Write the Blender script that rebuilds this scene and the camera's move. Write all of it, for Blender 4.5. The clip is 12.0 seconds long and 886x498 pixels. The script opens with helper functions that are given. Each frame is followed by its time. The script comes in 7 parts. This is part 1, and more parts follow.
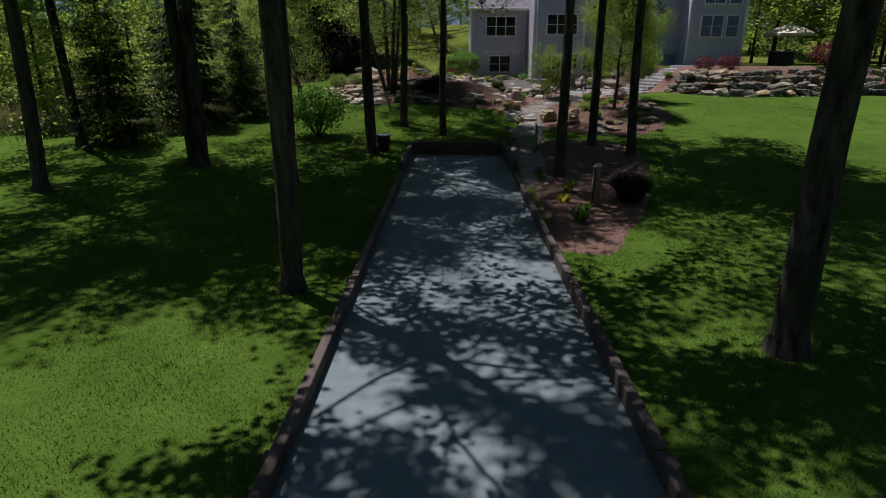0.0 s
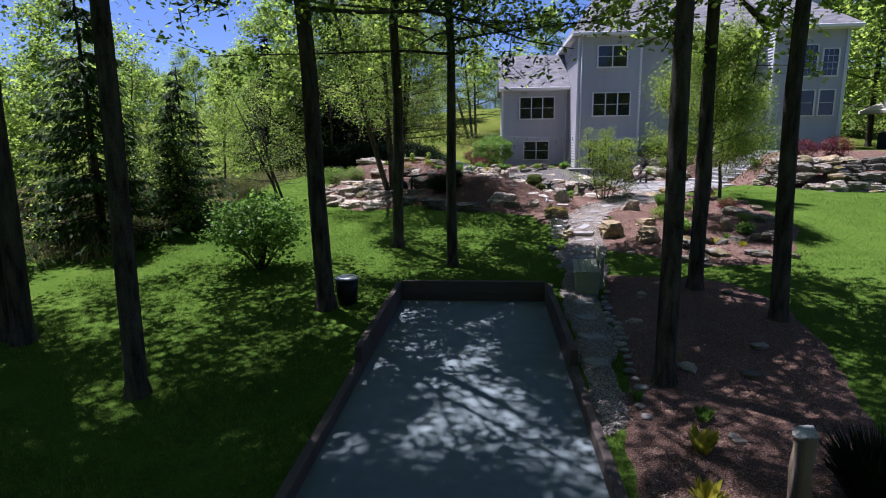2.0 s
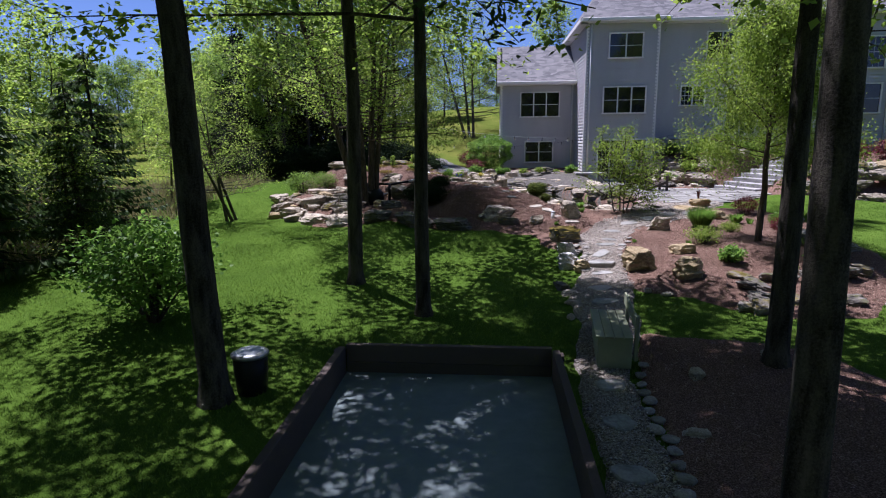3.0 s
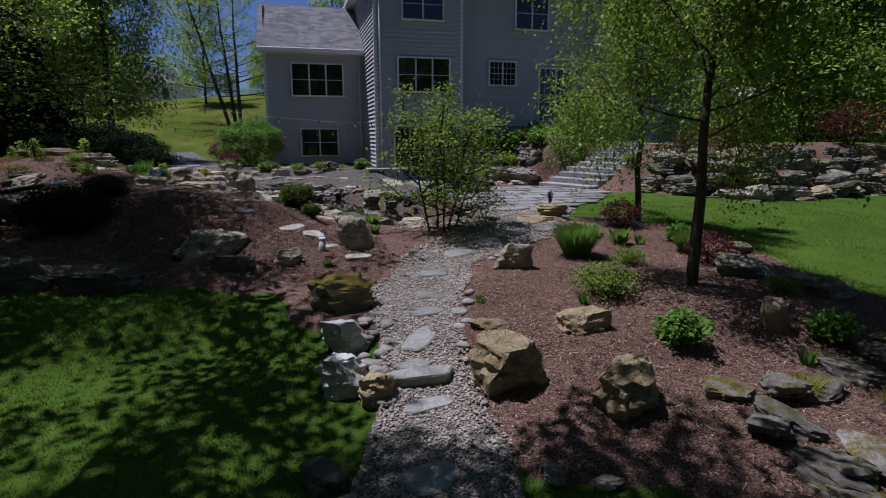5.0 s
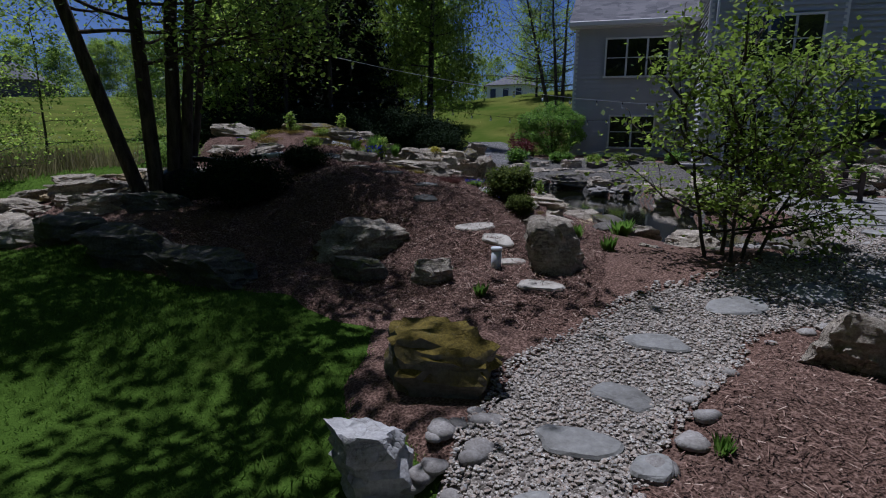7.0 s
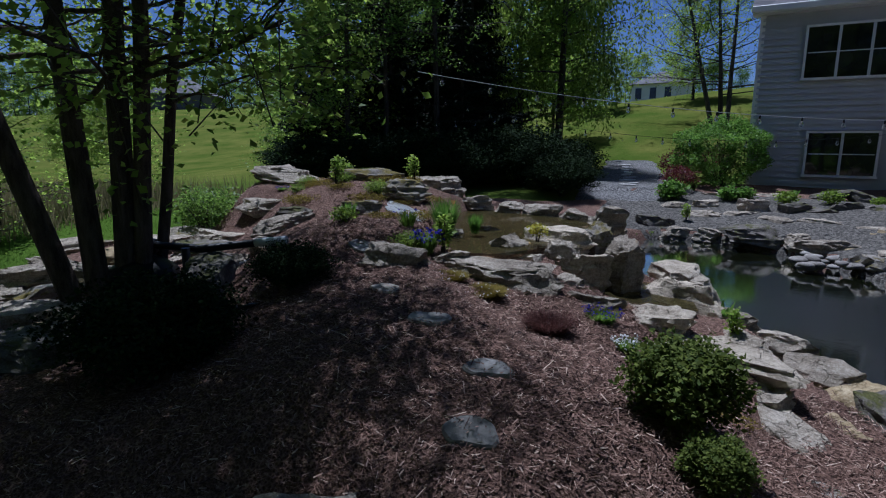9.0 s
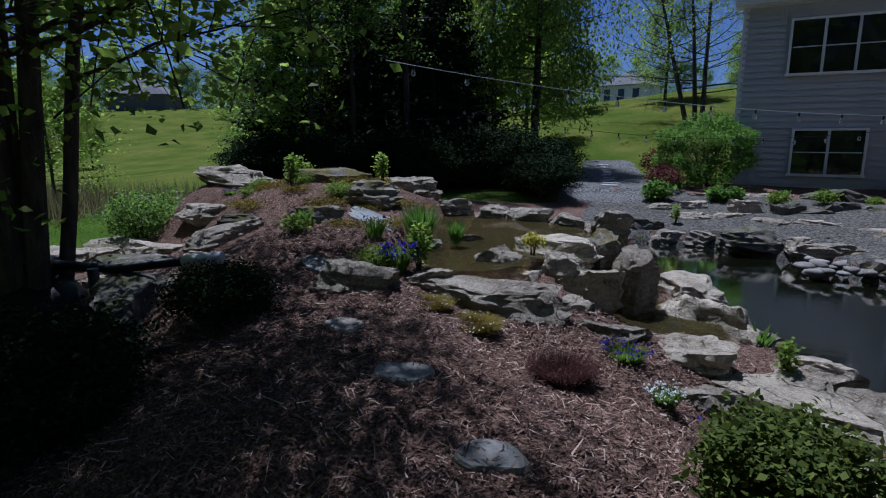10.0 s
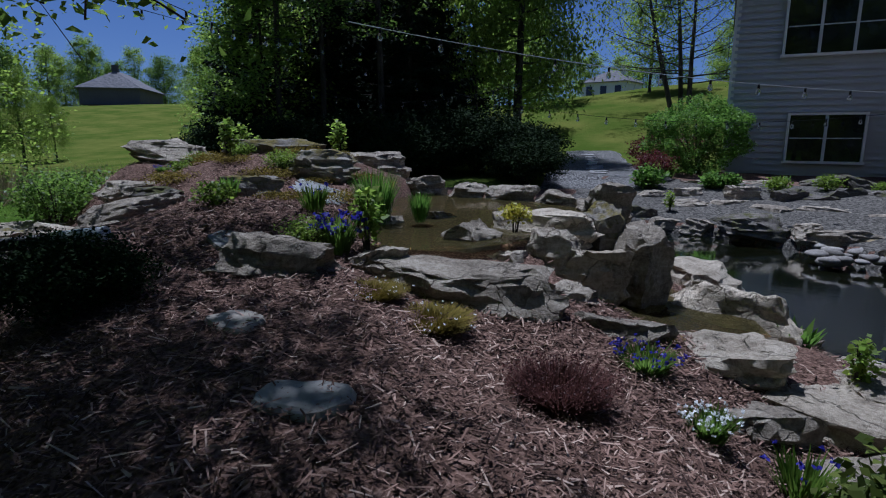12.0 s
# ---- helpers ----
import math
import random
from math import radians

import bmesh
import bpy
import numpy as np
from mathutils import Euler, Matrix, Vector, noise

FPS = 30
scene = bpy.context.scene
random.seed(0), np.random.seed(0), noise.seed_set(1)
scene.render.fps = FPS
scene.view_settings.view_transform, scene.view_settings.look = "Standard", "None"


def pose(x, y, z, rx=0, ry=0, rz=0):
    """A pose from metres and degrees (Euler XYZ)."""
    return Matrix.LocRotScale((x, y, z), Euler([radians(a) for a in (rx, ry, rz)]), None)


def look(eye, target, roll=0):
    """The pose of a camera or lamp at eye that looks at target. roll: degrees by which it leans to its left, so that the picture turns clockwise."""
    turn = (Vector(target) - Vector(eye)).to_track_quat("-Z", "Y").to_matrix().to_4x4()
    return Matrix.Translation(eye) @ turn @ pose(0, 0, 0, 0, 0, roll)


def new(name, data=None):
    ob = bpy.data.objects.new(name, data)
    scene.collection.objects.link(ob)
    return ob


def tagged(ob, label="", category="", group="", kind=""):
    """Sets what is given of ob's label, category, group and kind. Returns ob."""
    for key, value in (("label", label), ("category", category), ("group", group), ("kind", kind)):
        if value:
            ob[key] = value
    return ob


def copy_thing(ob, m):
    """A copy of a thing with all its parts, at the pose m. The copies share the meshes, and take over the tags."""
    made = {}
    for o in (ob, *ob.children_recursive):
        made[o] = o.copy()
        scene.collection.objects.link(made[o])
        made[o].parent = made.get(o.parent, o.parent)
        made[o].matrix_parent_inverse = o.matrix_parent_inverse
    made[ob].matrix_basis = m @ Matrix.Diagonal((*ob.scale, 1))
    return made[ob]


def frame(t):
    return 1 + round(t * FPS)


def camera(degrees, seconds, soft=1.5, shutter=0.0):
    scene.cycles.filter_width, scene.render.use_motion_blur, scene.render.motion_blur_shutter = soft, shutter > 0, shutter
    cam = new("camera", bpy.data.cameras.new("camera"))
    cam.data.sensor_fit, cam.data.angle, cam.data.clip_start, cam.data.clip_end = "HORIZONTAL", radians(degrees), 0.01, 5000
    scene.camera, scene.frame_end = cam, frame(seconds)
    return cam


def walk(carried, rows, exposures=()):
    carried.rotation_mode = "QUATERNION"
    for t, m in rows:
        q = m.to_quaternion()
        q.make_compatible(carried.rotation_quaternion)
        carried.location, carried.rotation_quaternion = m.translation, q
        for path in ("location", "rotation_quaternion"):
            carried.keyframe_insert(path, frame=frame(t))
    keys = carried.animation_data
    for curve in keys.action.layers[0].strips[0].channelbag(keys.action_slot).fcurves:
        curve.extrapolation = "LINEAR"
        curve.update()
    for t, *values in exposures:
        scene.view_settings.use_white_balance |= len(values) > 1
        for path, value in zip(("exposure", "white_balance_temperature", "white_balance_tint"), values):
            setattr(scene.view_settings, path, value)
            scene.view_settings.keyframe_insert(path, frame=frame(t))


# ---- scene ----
cam = camera(75.8, 12.0, soft=1.1)
PATH = [
    (0, (0.077, -0.287, 3.014), (0.044, 1.607, 2.37), 0.1),
    (0.5, (0.28, 1.938, 3.055), (0.172, 3.838, 2.438), -0.1),
    (1, (0.342, 3.854, 3.197), (0.203, 5.812, 2.816), -0.5),
    (1.5, (0.413, 5.436, 3.266), (0.259, 7.394, 2.886), -0.6),
    (2, (0.549, 6.989, 3.193), (0.386, 8.946, 2.814), -0.7),
    (2.5, (0.681, 8.707, 3.327), (0.514, 10.663, 2.945), -0.7),
    (3, (0.812, 10.603, 3.218), (0.642, 12.559, 2.837), -0.6),
    (3.5, (0.935, 12.565, 3.088), (0.799, 14.523, 2.702), -0.6),
    (3.7, (1.002, 13.385, 3.153), (0.978, 15.346, 2.765), -0.6),
    (5.3, (2.367, 18.385, 2.655), (2.894, 20.275, 2.267), -0.0),
    (5.5, (2.626, 18.885, 2.661), (3.054, 20.8, 2.274), 0.0),
    (6, (3.189, 20.118, 2.447), (3.263, 22.08, 2.064), 0.2),
    (6.5, (3.461, 20.531, 2.289), (2.975, 22.432, 1.904), 0.6),
    (6.7, (3.536, 20.542, 2.289), (2.938, 22.411, 1.905), 0.6),
    (8.3, (2.695, 23.643, 2.549), (2.055, 25.492, 2.137), 0.8),
    (8.5, (2.591, 24.161, 2.732), (1.882, 25.989, 2.337), -0.0),
    (9, (2.499, 24.47, 2.927), (1.461, 26.134, 2.535), -0.0),
    (9.5, (2.361, 24.628, 2.907), (1.313, 26.286, 2.514), 0.1),
    (10, (1.954, 25.288, 2.843), (1.002, 27.004, 2.457), -0.1),
    (10.5, (1.537, 26.206, 2.782), (0.608, 27.935, 2.401), -0.3),
    (11, (1.62, 26.241, 2.739), (0.705, 27.978, 2.353), -0.2),
    (11.5, (1.647, 26.159, 2.698), (0.741, 27.899, 2.308), 0.0),
    (12, (1.64, 26.17, 2.518), (0.741, 27.913, 2.126), 0.1),
]
walk(cam, [(t, look(eye, target, roll)) for t, eye, target, roll in PATH],
     [(0, 0.26, 5950, 18), (0.5, 0.52, 5800, 21), (1.1, 1.2, 5500, 24), (3.0, 1.02, 5500, 24), (3.7, 0.5, 5500, 22), (5.3, -0.12, 5450, 20), (6.0, -0.32, 5300, 19), (6.7, -0.32, 5250, 18), (8.3, -0.06, 5000, 14), (12.0, -0.13, 4950, 14)])

# ---- light ----
SUN_DIR = Vector((-0.73, 0.68, 0.0)).normalized()
SUN_EL = radians(68)
world = bpy.data.worlds.new("sky")
scene.world = world
world.use_nodes = True
wn = world.node_tree
sky = wn.nodes.new("ShaderNodeTexSky")
sky.sky_type = "NISHITA"
sky.sun_disc = False
sky.sun_elevation = SUN_EL
sky.sun_rotation = math.atan2(SUN_DIR.x, SUN_DIR.y)
sky.air_density, sky.dust_density, sky.ozone_density = 0.75, 0.5, 2.6
wn.nodes["Background"].inputs["Strength"].default_value = 0.05
clear = wn.nodes.new("ShaderNodeMix")
clear.data_type, clear.blend_type = "RGBA", "MULTIPLY"
clear.inputs[0].default_value, clear.inputs[7].default_value = 1.0, (0.82, 0.87, 1.08, 1.0)
wn.links.new(sky.outputs[0], clear.inputs[6])
wn.links.new(clear.outputs[2], wn.nodes["Background"].inputs["Color"])
sun_data = bpy.data.lights.new("sun", "SUN")
sun_data.energy, sun_data.angle, sun_data.color = 5.0, radians(0.53), (1.0, 0.95, 0.88)
sun = new("sun", sun_data)
sun.matrix_world = look((0, 0, 60), Vector((0, 0, 60)) - (SUN_DIR * math.cos(SUN_EL) + Vector((0, 0, math.sin(SUN_EL)))))


# ---- materials ----
class Nodes:
    """Short writing of node trees."""

    def __init__(self, name):
        self.mat = bpy.data.materials.new(name)
        self.mat.use_nodes = True
        self.tree = self.mat.node_tree
        self.tree.nodes.clear()
        self.pos = self.make("ShaderNodeNewGeometry")

    def make(self, kind, inputs=(), operation="", data_type="", blend_type="", feature=""):
        node = self.tree.nodes.new(kind)
        if data_type:
            node.data_type = data_type
        if blend_type:
            node.blend_type = blend_type
        if operation:
            node.operation = operation
        if feature:
            node.feature = feature
        for key, value in dict(inputs).items():
            if isinstance(value, bpy.types.NodeSocket):
                self.tree.links.new(value, node.inputs[key])
            else:
                node.inputs[key].default_value = value
        return node

    def noise(self, scale, detail=4.0, rough=0.6, vec=None):
        return self.make("ShaderNodeTexNoise", {"Vector": vec or self.pos.outputs["Position"], "Scale": scale, "Detail": detail, "Roughness": rough}).outputs["Fac"]

    def stretch(self, sx, sy, sz):
        return self.make("ShaderNodeVectorMath", {0: self.pos.outputs["Position"], 1: (sx, sy, sz)}, operation="MULTIPLY").outputs[0]

    def ramp(self, fac, stops):
        node = self.make("ShaderNodeValToRGB", {"Fac": fac})
        el = node.color_ramp.elements
        while len(el) < len(stops):
            el.new(0.5)
        for e, (p, c) in zip(el, stops):
            e.position, e.color = p, (*c, 1.0) if len(c) == 3 else c
        return node.outputs["Color"]

    def mix(self, fac, a, b, blend="MIX"):
        node = self.make("ShaderNodeMix", data_type="RGBA", blend_type=blend)
        for key, value in ((0, fac), (6, a), (7, b)):
            if isinstance(value, bpy.types.NodeSocket):
                self.tree.links.new(value, node.inputs[key])
            else:
                node.inputs[key].default_value = value if key == 0 else (*value, 1.0)
        return node.outputs[2]

    def maths(self, op, a, b=0.0):
        return self.make("ShaderNodeMath", {0: a, 1: b}, operation=op).outputs[0]

    def spread(self, value, low, high):
        return self.make("ShaderNodeMapRange", {"Value": value, "To Min": low, "To Max": high}).outputs[0]

    def tint(self, colour, value):
        return self.make("ShaderNodeHueSaturation", {"Color": colour, "Value": value}).outputs[0]

    def bump(self, height, strength, distance=0.02):
        return self.make("ShaderNodeBump", {"Height": height, "Strength": strength, "Distance": distance}).outputs[0]

    def finish(self, colour, rough, normal=None, translucent=0.0, **extra):
        inputs = {"Base Color": colour if isinstance(colour, bpy.types.NodeSocket) else (*colour, 1.0), "Roughness": rough, "Specular IOR Level": 0.5 if isinstance(rough, float) and rough < 0.4 else 0.15}
        if normal is not None:
            inputs["Normal"] = normal
        inputs.update(extra.get("inputs", {}))
        shader = self.make("ShaderNodeBsdfPrincipled", inputs).outputs[0]
        if translucent:
            glow = self.make("ShaderNodeHueSaturation", {"Color": inputs["Base Color"], "Saturation": 1.0, "Value": 1.75}).outputs[0]
            trans = self.make("ShaderNodeBsdfTranslucent", {"Color": glow}).outputs[0]
            shader = self.make("ShaderNodeMixShader", {0: translucent, 1: shader, 2: trans}).outputs[0]
        out = self.make("ShaderNodeOutputMaterial")
        self.tree.links.new(shader, out.inputs["Surface"])
        return self.mat


def stone_mat(name, low, mid, high, moss=None, scale=5.0, bump=0.6, amount=0.5):
    n = Nodes(name)
    big = n.noise(scale * 0.5, 5, 0.65)
    fine = n.noise(scale * 9, 6, 0.7)
    strata = n.noise(scale, 4, 0.6, n.stretch(1.0, 1.0, 7.0))
    col = n.ramp(n.mix(0.45, n.mix(0.5, big, strata), fine), [(0.32, low), (0.5, mid), (0.68, high)])
    rnd = n.make("ShaderNodeObjectInfo").outputs["Random"]
    col = n.tint(col, n.spread(rnd, 0.72, 1.2))
    if moss:
        patch = n.ramp(n.noise(scale * 0.9, 6, 0.75), [(0.5 - 0.12 * amount, (0, 0, 0)), (0.62 - 0.12 * amount, (1, 1, 1))])
        up = n.make("ShaderNodeSeparateXYZ", {0: n.pos.outputs["Normal"]}).outputs[2]
        patch = n.maths("MULTIPLY", patch, n.make("ShaderNodeMapRange", {"Value": up, "From Min": 0.1, "From Max": 0.7}).outputs[0])
        col = n.mix(patch, col, n.ramp(n.noise(60), [(0.35, tuple(0.5 * c for c in moss)), (0.65, moss)]))
    stain = n.ramp(n.noise(scale * 1.7, 6, 0.7), [(0.34, (0.45, 0.42, 0.39)), (0.56, (1, 1, 1))])
    col = n.mix(0.55, col, stain, "MULTIPLY")
    bent = n.make("ShaderNodeVectorMath", {0: n.stretch(1.0, 1.0, 2.4), 1: n.make("ShaderNodeTexNoise", {"Vector": n.pos.outputs["Position"], "Scale": scale * 0.9, "Detail": 5.0}).outputs["Color"]}, operation="ADD").outputs[0]
    joint = n.make("ShaderNodeTexVoronoi", {"Vector": bent, "Scale": scale * 0.34}, feature="DISTANCE_TO_EDGE").outputs["Distance"]
    crack = n.ramp(joint, [(0.0, (0, 0, 0)), (0.022, (1, 1, 1))])
    col = n.mix(0.3, col, n.mix(crack, (0.3, 0.27, 0.24), (1, 1, 1)), "MULTIPLY")
    lichen = n.ramp(n.noise(scale * 5, 5, 0.75), [(0.60, (0, 0, 0)), (0.68, (1, 1, 1))])
    col = n.mix(n.maths("MULTIPLY", lichen, 0.28), col, high)
    grit = n.noise(scale * 30, 4, 0.7)
    hgt = n.mix(0.25, n.mix(0.3, n.mix(0.5, strata, fine), grit), crack)
    return n.finish(col, n.spread(fine, 0.75, 0.95), n.bump(hgt, bump, 0.05))


def leaf_mat(name, dark, light, translucent=0.35, rough=0.45, patch=1.2):
    n = Nodes(name)
    isl = n.pos.outputs["Random Per Island"]
    col = n.mix(isl, dark, light)
    col = n.tint(col, n.spread(n.noise(patch, 3), 0.65, 1.35))
    return n.finish(col, rough, translucent=translucent)


def bark_mat(name, low, high, scale=9.0, moss=None):
    n = Nodes(name)
    furrow = n.noise(scale, 5, 0.65, n.stretch(1.0, 1.0, 0.22))
    fine = n.noise(scale * 7, 5, 0.7)
    col = n.ramp(n.mix(0.4, furrow, fine), [(0.40, low), (0.62, high)])
    if moss:
        col = n.mix(n.ramp(n.noise(1.4, 5), [(0.5, (0, 0, 0)), (0.7, (1, 1, 1))]), col, moss)
    return n.finish(col, 0.9, n.bump(n.mix(0.3, furrow, fine), 0.9, 0.04))


def plain_mat(name, col, rough=0.6, scale=20.0, vary=0.12, bump=0.1, metallic=0.0, stretch=None):
    n = Nodes(name)
    vec = n.stretch(*stretch) if stretch else None
    a, b = n.noise(scale, 5, 0.65, vec), n.noise(scale * 0.12, 3)
    rnd = n.make("ShaderNodeObjectInfo").outputs["Random"]
    c = n.tint(n.mix(0.0, col, col), n.maths("MULTIPLY", n.spread(n.mix(0.5, a, b), 1 - 2 * vary, 1 + 2 * vary), n.spread(rnd, 1 - vary, 1 + vary)))
    return n.finish(c, rough, n.bump(a, bump, 0.01), inputs={"Metallic": metallic})


def chip_mat():
    n = Nodes("bark_chips")
    col = n.ramp(n.pos.outputs["Random Per Island"], [(0.0, (0.028, 0.016, 0.012)), (0.55, (0.14, 0.080, 0.058)), (0.86, (0.27, 0.17, 0.13)), (1.0, (0.48, 0.36, 0.28))])
    return n.finish(n.tint(col, n.spread(n.noise(2.5, 4), 0.6, 1.4)), 0.9)


def lawn_mat():
    n = Nodes("lawn_grass")
    broad, mid, fine = n.noise(0.22, 3), n.noise(1.6, 4), n.noise(55, 4, 0.7)
    col = n.ramp(n.mix(0.45, n.mix(0.5, broad, mid), fine), [(0.3, (0.023, 0.047, 0.008)), (0.5, (0.062, 0.108, 0.015)), (0.7, (0.110, 0.172, 0.028))])
    dry = n.ramp(n.noise(0.7, 5, 0.7), [(0.62, (0, 0, 0)), (0.78, (1, 1, 1))])
    col = n.mix(n.maths("MULTIPLY", dry, 0.35), col, (0.17, 0.15, 0.04))
    # the unmown field north of the garden is drier and yellower than the lawn
    north = n.make("ShaderNodeMapRange", {"Value": n.make("ShaderNodeSeparateXYZ", {0: n.pos.outputs["Position"]}).outputs[1], "From Min": 33.0, "From Max": 40.0}).outputs[0]
    field = n.ramp(n.noise(0.35, 5, 0.65), [(0.35, (0.062, 0.088, 0.014)), (0.65, (0.15, 0.145, 0.034))])
    col = n.mix(n.maths("MULTIPLY", north, 0.75), col, field)
    return n.finish(col, 0.95, n.bump(fine, 0.7, 0.04), inputs={"Specular IOR Level": 0.0})


def mulch_mat():
    n = Nodes("bark_mulch")
    strands = n.make("ShaderNodeTexVoronoi", {"Vector": n.stretch(1.0, 1.0, 1.0), "Scale": 60.0, "Randomness": 1.0})
    tone = n.noise(90, 4, 0.75)
    col = n.ramp(n.mix(0.5, strands.outputs["Distance"], tone), [(0.25, (0.030, 0.017, 0.012)), (0.5, (0.145, 0.083, 0.060)), (0.75, (0.33, 0.21, 0.16))])
    col = n.tint(col, n.spread(n.noise(0.9, 4), 0.65, 1.35))
    return n.finish(col, 0.95, n.bump(n.mix(0.5, strands.outputs["Distance"], tone), 1.0, 0.03))


def gravel_mat(name="gravel", low=(0.06, 0.05, 0.04), mid=(0.17, 0.143, 0.118), high=(0.38, 0.335, 0.285), scale=75.0):
    n = Nodes(name)
    vor = n.make("ShaderNodeTexVoronoi", {"Vector": n.pos.outputs["Position"], "Scale": scale})
    tone = n.make("ShaderNodeSeparateColor", {0: vor.outputs["Color"]}).outputs[0]
    col = n.ramp(tone, [(0.0, low), (0.5, mid), (1.0, high)])
    col = n.tint(col, n.spread(n.noise(1.2, 4), 0.75, 1.2))
    return n.finish(col, 0.85, n.bump(n.maths("SUBTRACT", 1.0, vor.outputs["Distance"]), 0.9, 0.012))


def pebble_mat():
    n = Nodes("river_pebbles")
    isl = n.pos.outputs["Random Per Island"]
    rnd = n.make("ShaderNodeObjectInfo").outputs["Random"]
    col = n.ramp(n.make("ShaderNodeMath", {0: n.maths("ADD", isl, rnd), 1: 1.0}, operation="FRACT").outputs[0],
                 [(0.0, (0.09, 0.078, 0.065)), (0.3, (0.28, 0.215, 0.17)), (0.6, (0.40, 0.345, 0.285)), (0.85, (0.21, 0.20, 0.19)), (1.0, (0.60, 0.555, 0.48))])
    col = n.tint(col, n.spread(n.noise(70, 4), 0.8, 1.2))
    return n.finish(col, 0.7, n.bump(n.noise(120), 0.2, 0.005))


def court_mat():
    n = Nodes("court_stone_dust")
    fine, mid, broad = n.noise(160, 4, 0.75), n.noise(5, 5, 0.65), n.noise(0.5, 4)
    col = n.ramp(n.mix(0.4, n.mix(0.5, mid, broad), fine), [(0.3, (0.085, 0.108, 0.112)), (0.5, (0.135, 0.163, 0.165)), (0.7, (0.205, 0.235, 0.232))])
    litter = n.ramp(n.noise(34, 2, 0.5), [(0.70, (0, 0, 0)), (0.74, (1, 1, 1))])
    col = n.mix(n.maths("MULTIPLY", litter, 0.5), col, (0.12, 0.10, 0.07))
    return n.finish(col, 0.85, n.bump(n.mix(0.5, fine, mid), 0.35, 0.015))


def water_mat(name, col, rough=0.01):
    n = Nodes(name)
    ripple = n.noise(9, 3, 0.55)
    small = n.noise(28, 3, 0.6)
    return n.finish(col, rough, n.bump(n.mix(0.4, ripple, small), 0.06, 0.02), inputs={"IOR": 1.07, "Transmission Weight": 0.95, "Specular IOR Level": 0.05})


def siding_mat():
    n = Nodes("vinyl_siding")
    streak = n.noise(2.0, 4, 0.6, n.stretch(1.0, 1.0, 0.15))
    grain = n.noise(8, 4, 0.6, n.stretch(0.6, 0.6, 14.0))
    col = n.tint(n.ramp(n.mix(0.5, streak, grain), [(0.3, (0.43, 0.42, 0.43)), (0.7, (0.53, 0.52, 0.525))]), n.spread(n.noise(0.4), 0.94, 1.06))
    return n.finish(col, 0.55, n.bump(grain, 0.12, 0.004))


def shingle_mat():
    n = Nodes("asphalt_shingles")
    rnd = n.make("ShaderNodeTexVoronoi", {"Vector": n.stretch(3.2, 3.2, 9.0), "Scale": 1.0})
    tone = n.make("ShaderNodeSeparateColor", {0: rnd.outputs["Color"]}).outputs[0]
    grit = n.noise(220, 3)
    col = n.ramp(n.mix(0.35, tone, grit), [(0.2, (0.10, 0.098, 0.105)), (0.8, (0.19, 0.18, 0.185))])
    return n.finish(col, 0.92, n.bump(grit, 0.5, 0.01))


def glass_dark():
    n = Nodes("window_glass")
    col = n.ramp(n.noise(1.1, 3), [(0.4, (0.006, 0.007, 0.008)), (0.7, (0.02, 0.022, 0.025))])
    return n.finish(col, 0.04, inputs={"Specular IOR Level": 0.55})


M_LAWN, M_MULCH, M_GRAVEL, M_PEBBLE, M_COURT = lawn_mat(), mulch_mat(), gravel_mat(), pebble_mat(), court_mat()
M_LIME = stone_mat("limestone", (0.09, 0.070, 0.050), (0.42, 0.355, 0.275), (0.80, 0.71, 0.585), bump=1.3)
M_LIME_MOSS = stone_mat("mossy_limestone", (0.07, 0.062, 0.054), (0.26, 0.232, 0.20), (0.47, 0.43, 0.38), moss=(0.17, 0.135, 0.03), amount=0.6)
M_MOSS = stone_mat("moss_covered_stone", (0.10, 0.09, 0.07), (0.20, 0.18, 0.14), (0.30, 0.27, 0.22), moss=(0.19, 0.14, 0.025), amount=2.2)
M_TAN = stone_mat("tan_sandstone", (0.12, 0.082, 0.04), (0.36, 0.275, 0.155), (0.56, 0.47, 0.32), bump=1.0)
M_WHITE = stone_mat("pale_limestone", (0.30, 0.28, 0.27), (0.55, 0.525, 0.50), (0.72, 0.70, 0.675))
M_DARK = stone_mat("weathered_dark_stone", (0.04, 0.034, 0.03), (0.15, 0.132, 0.115), (0.32, 0.29, 0.255), moss=(0.10, 0.10, 0.03), amount=0.2)
M_PALE = stone_mat("warm_pale_limestone", (0.17, 0.135, 0.095), (0.58, 0.49, 0.375), (0.84, 0.75, 0.61), bump=1.3)
M_COBBLE = stone_mat("river_cobble", (0.12, 0.105, 0.09), (0.27, 0.245, 0.22), (0.42, 0.395, 0.37), scale=8.0, bump=0.3)
M_FLAG = stone_mat("flagstone", (0.15, 0.143, 0.13), (0.245, 0.235, 0.215), (0.35, 0.335, 0.31), scale=3.0, bump=0.25)
M_STEPPING = stone_mat("pale_stepping_stone", (0.29, 0.258, 0.215), (0.42, 0.378, 0.318), (0.54, 0.49, 0.42), scale=2.2, bump=0.2)
M_STEP = stone_mat("cut_stone_tread", (0.22, 0.21, 0.21), (0.34, 0.325, 0.32), (0.46, 0.44, 0.43), scale=3.0, bump=0.3)
M_BARK = bark_mat("dark_bark", (0.014, 0.011, 0.009), (0.105, 0.088, 0.070))
M_BARK_GREY = bark_mat("grey_bark", (0.016, 0.013, 0.011), (0.135, 0.115, 0.092), moss=(0.055, 0.056, 0.034))
M_BIRCH = bark_mat("river_birch_bark", (0.03, 0.022, 0.018), (0.14, 0.105, 0.085), scale=16)
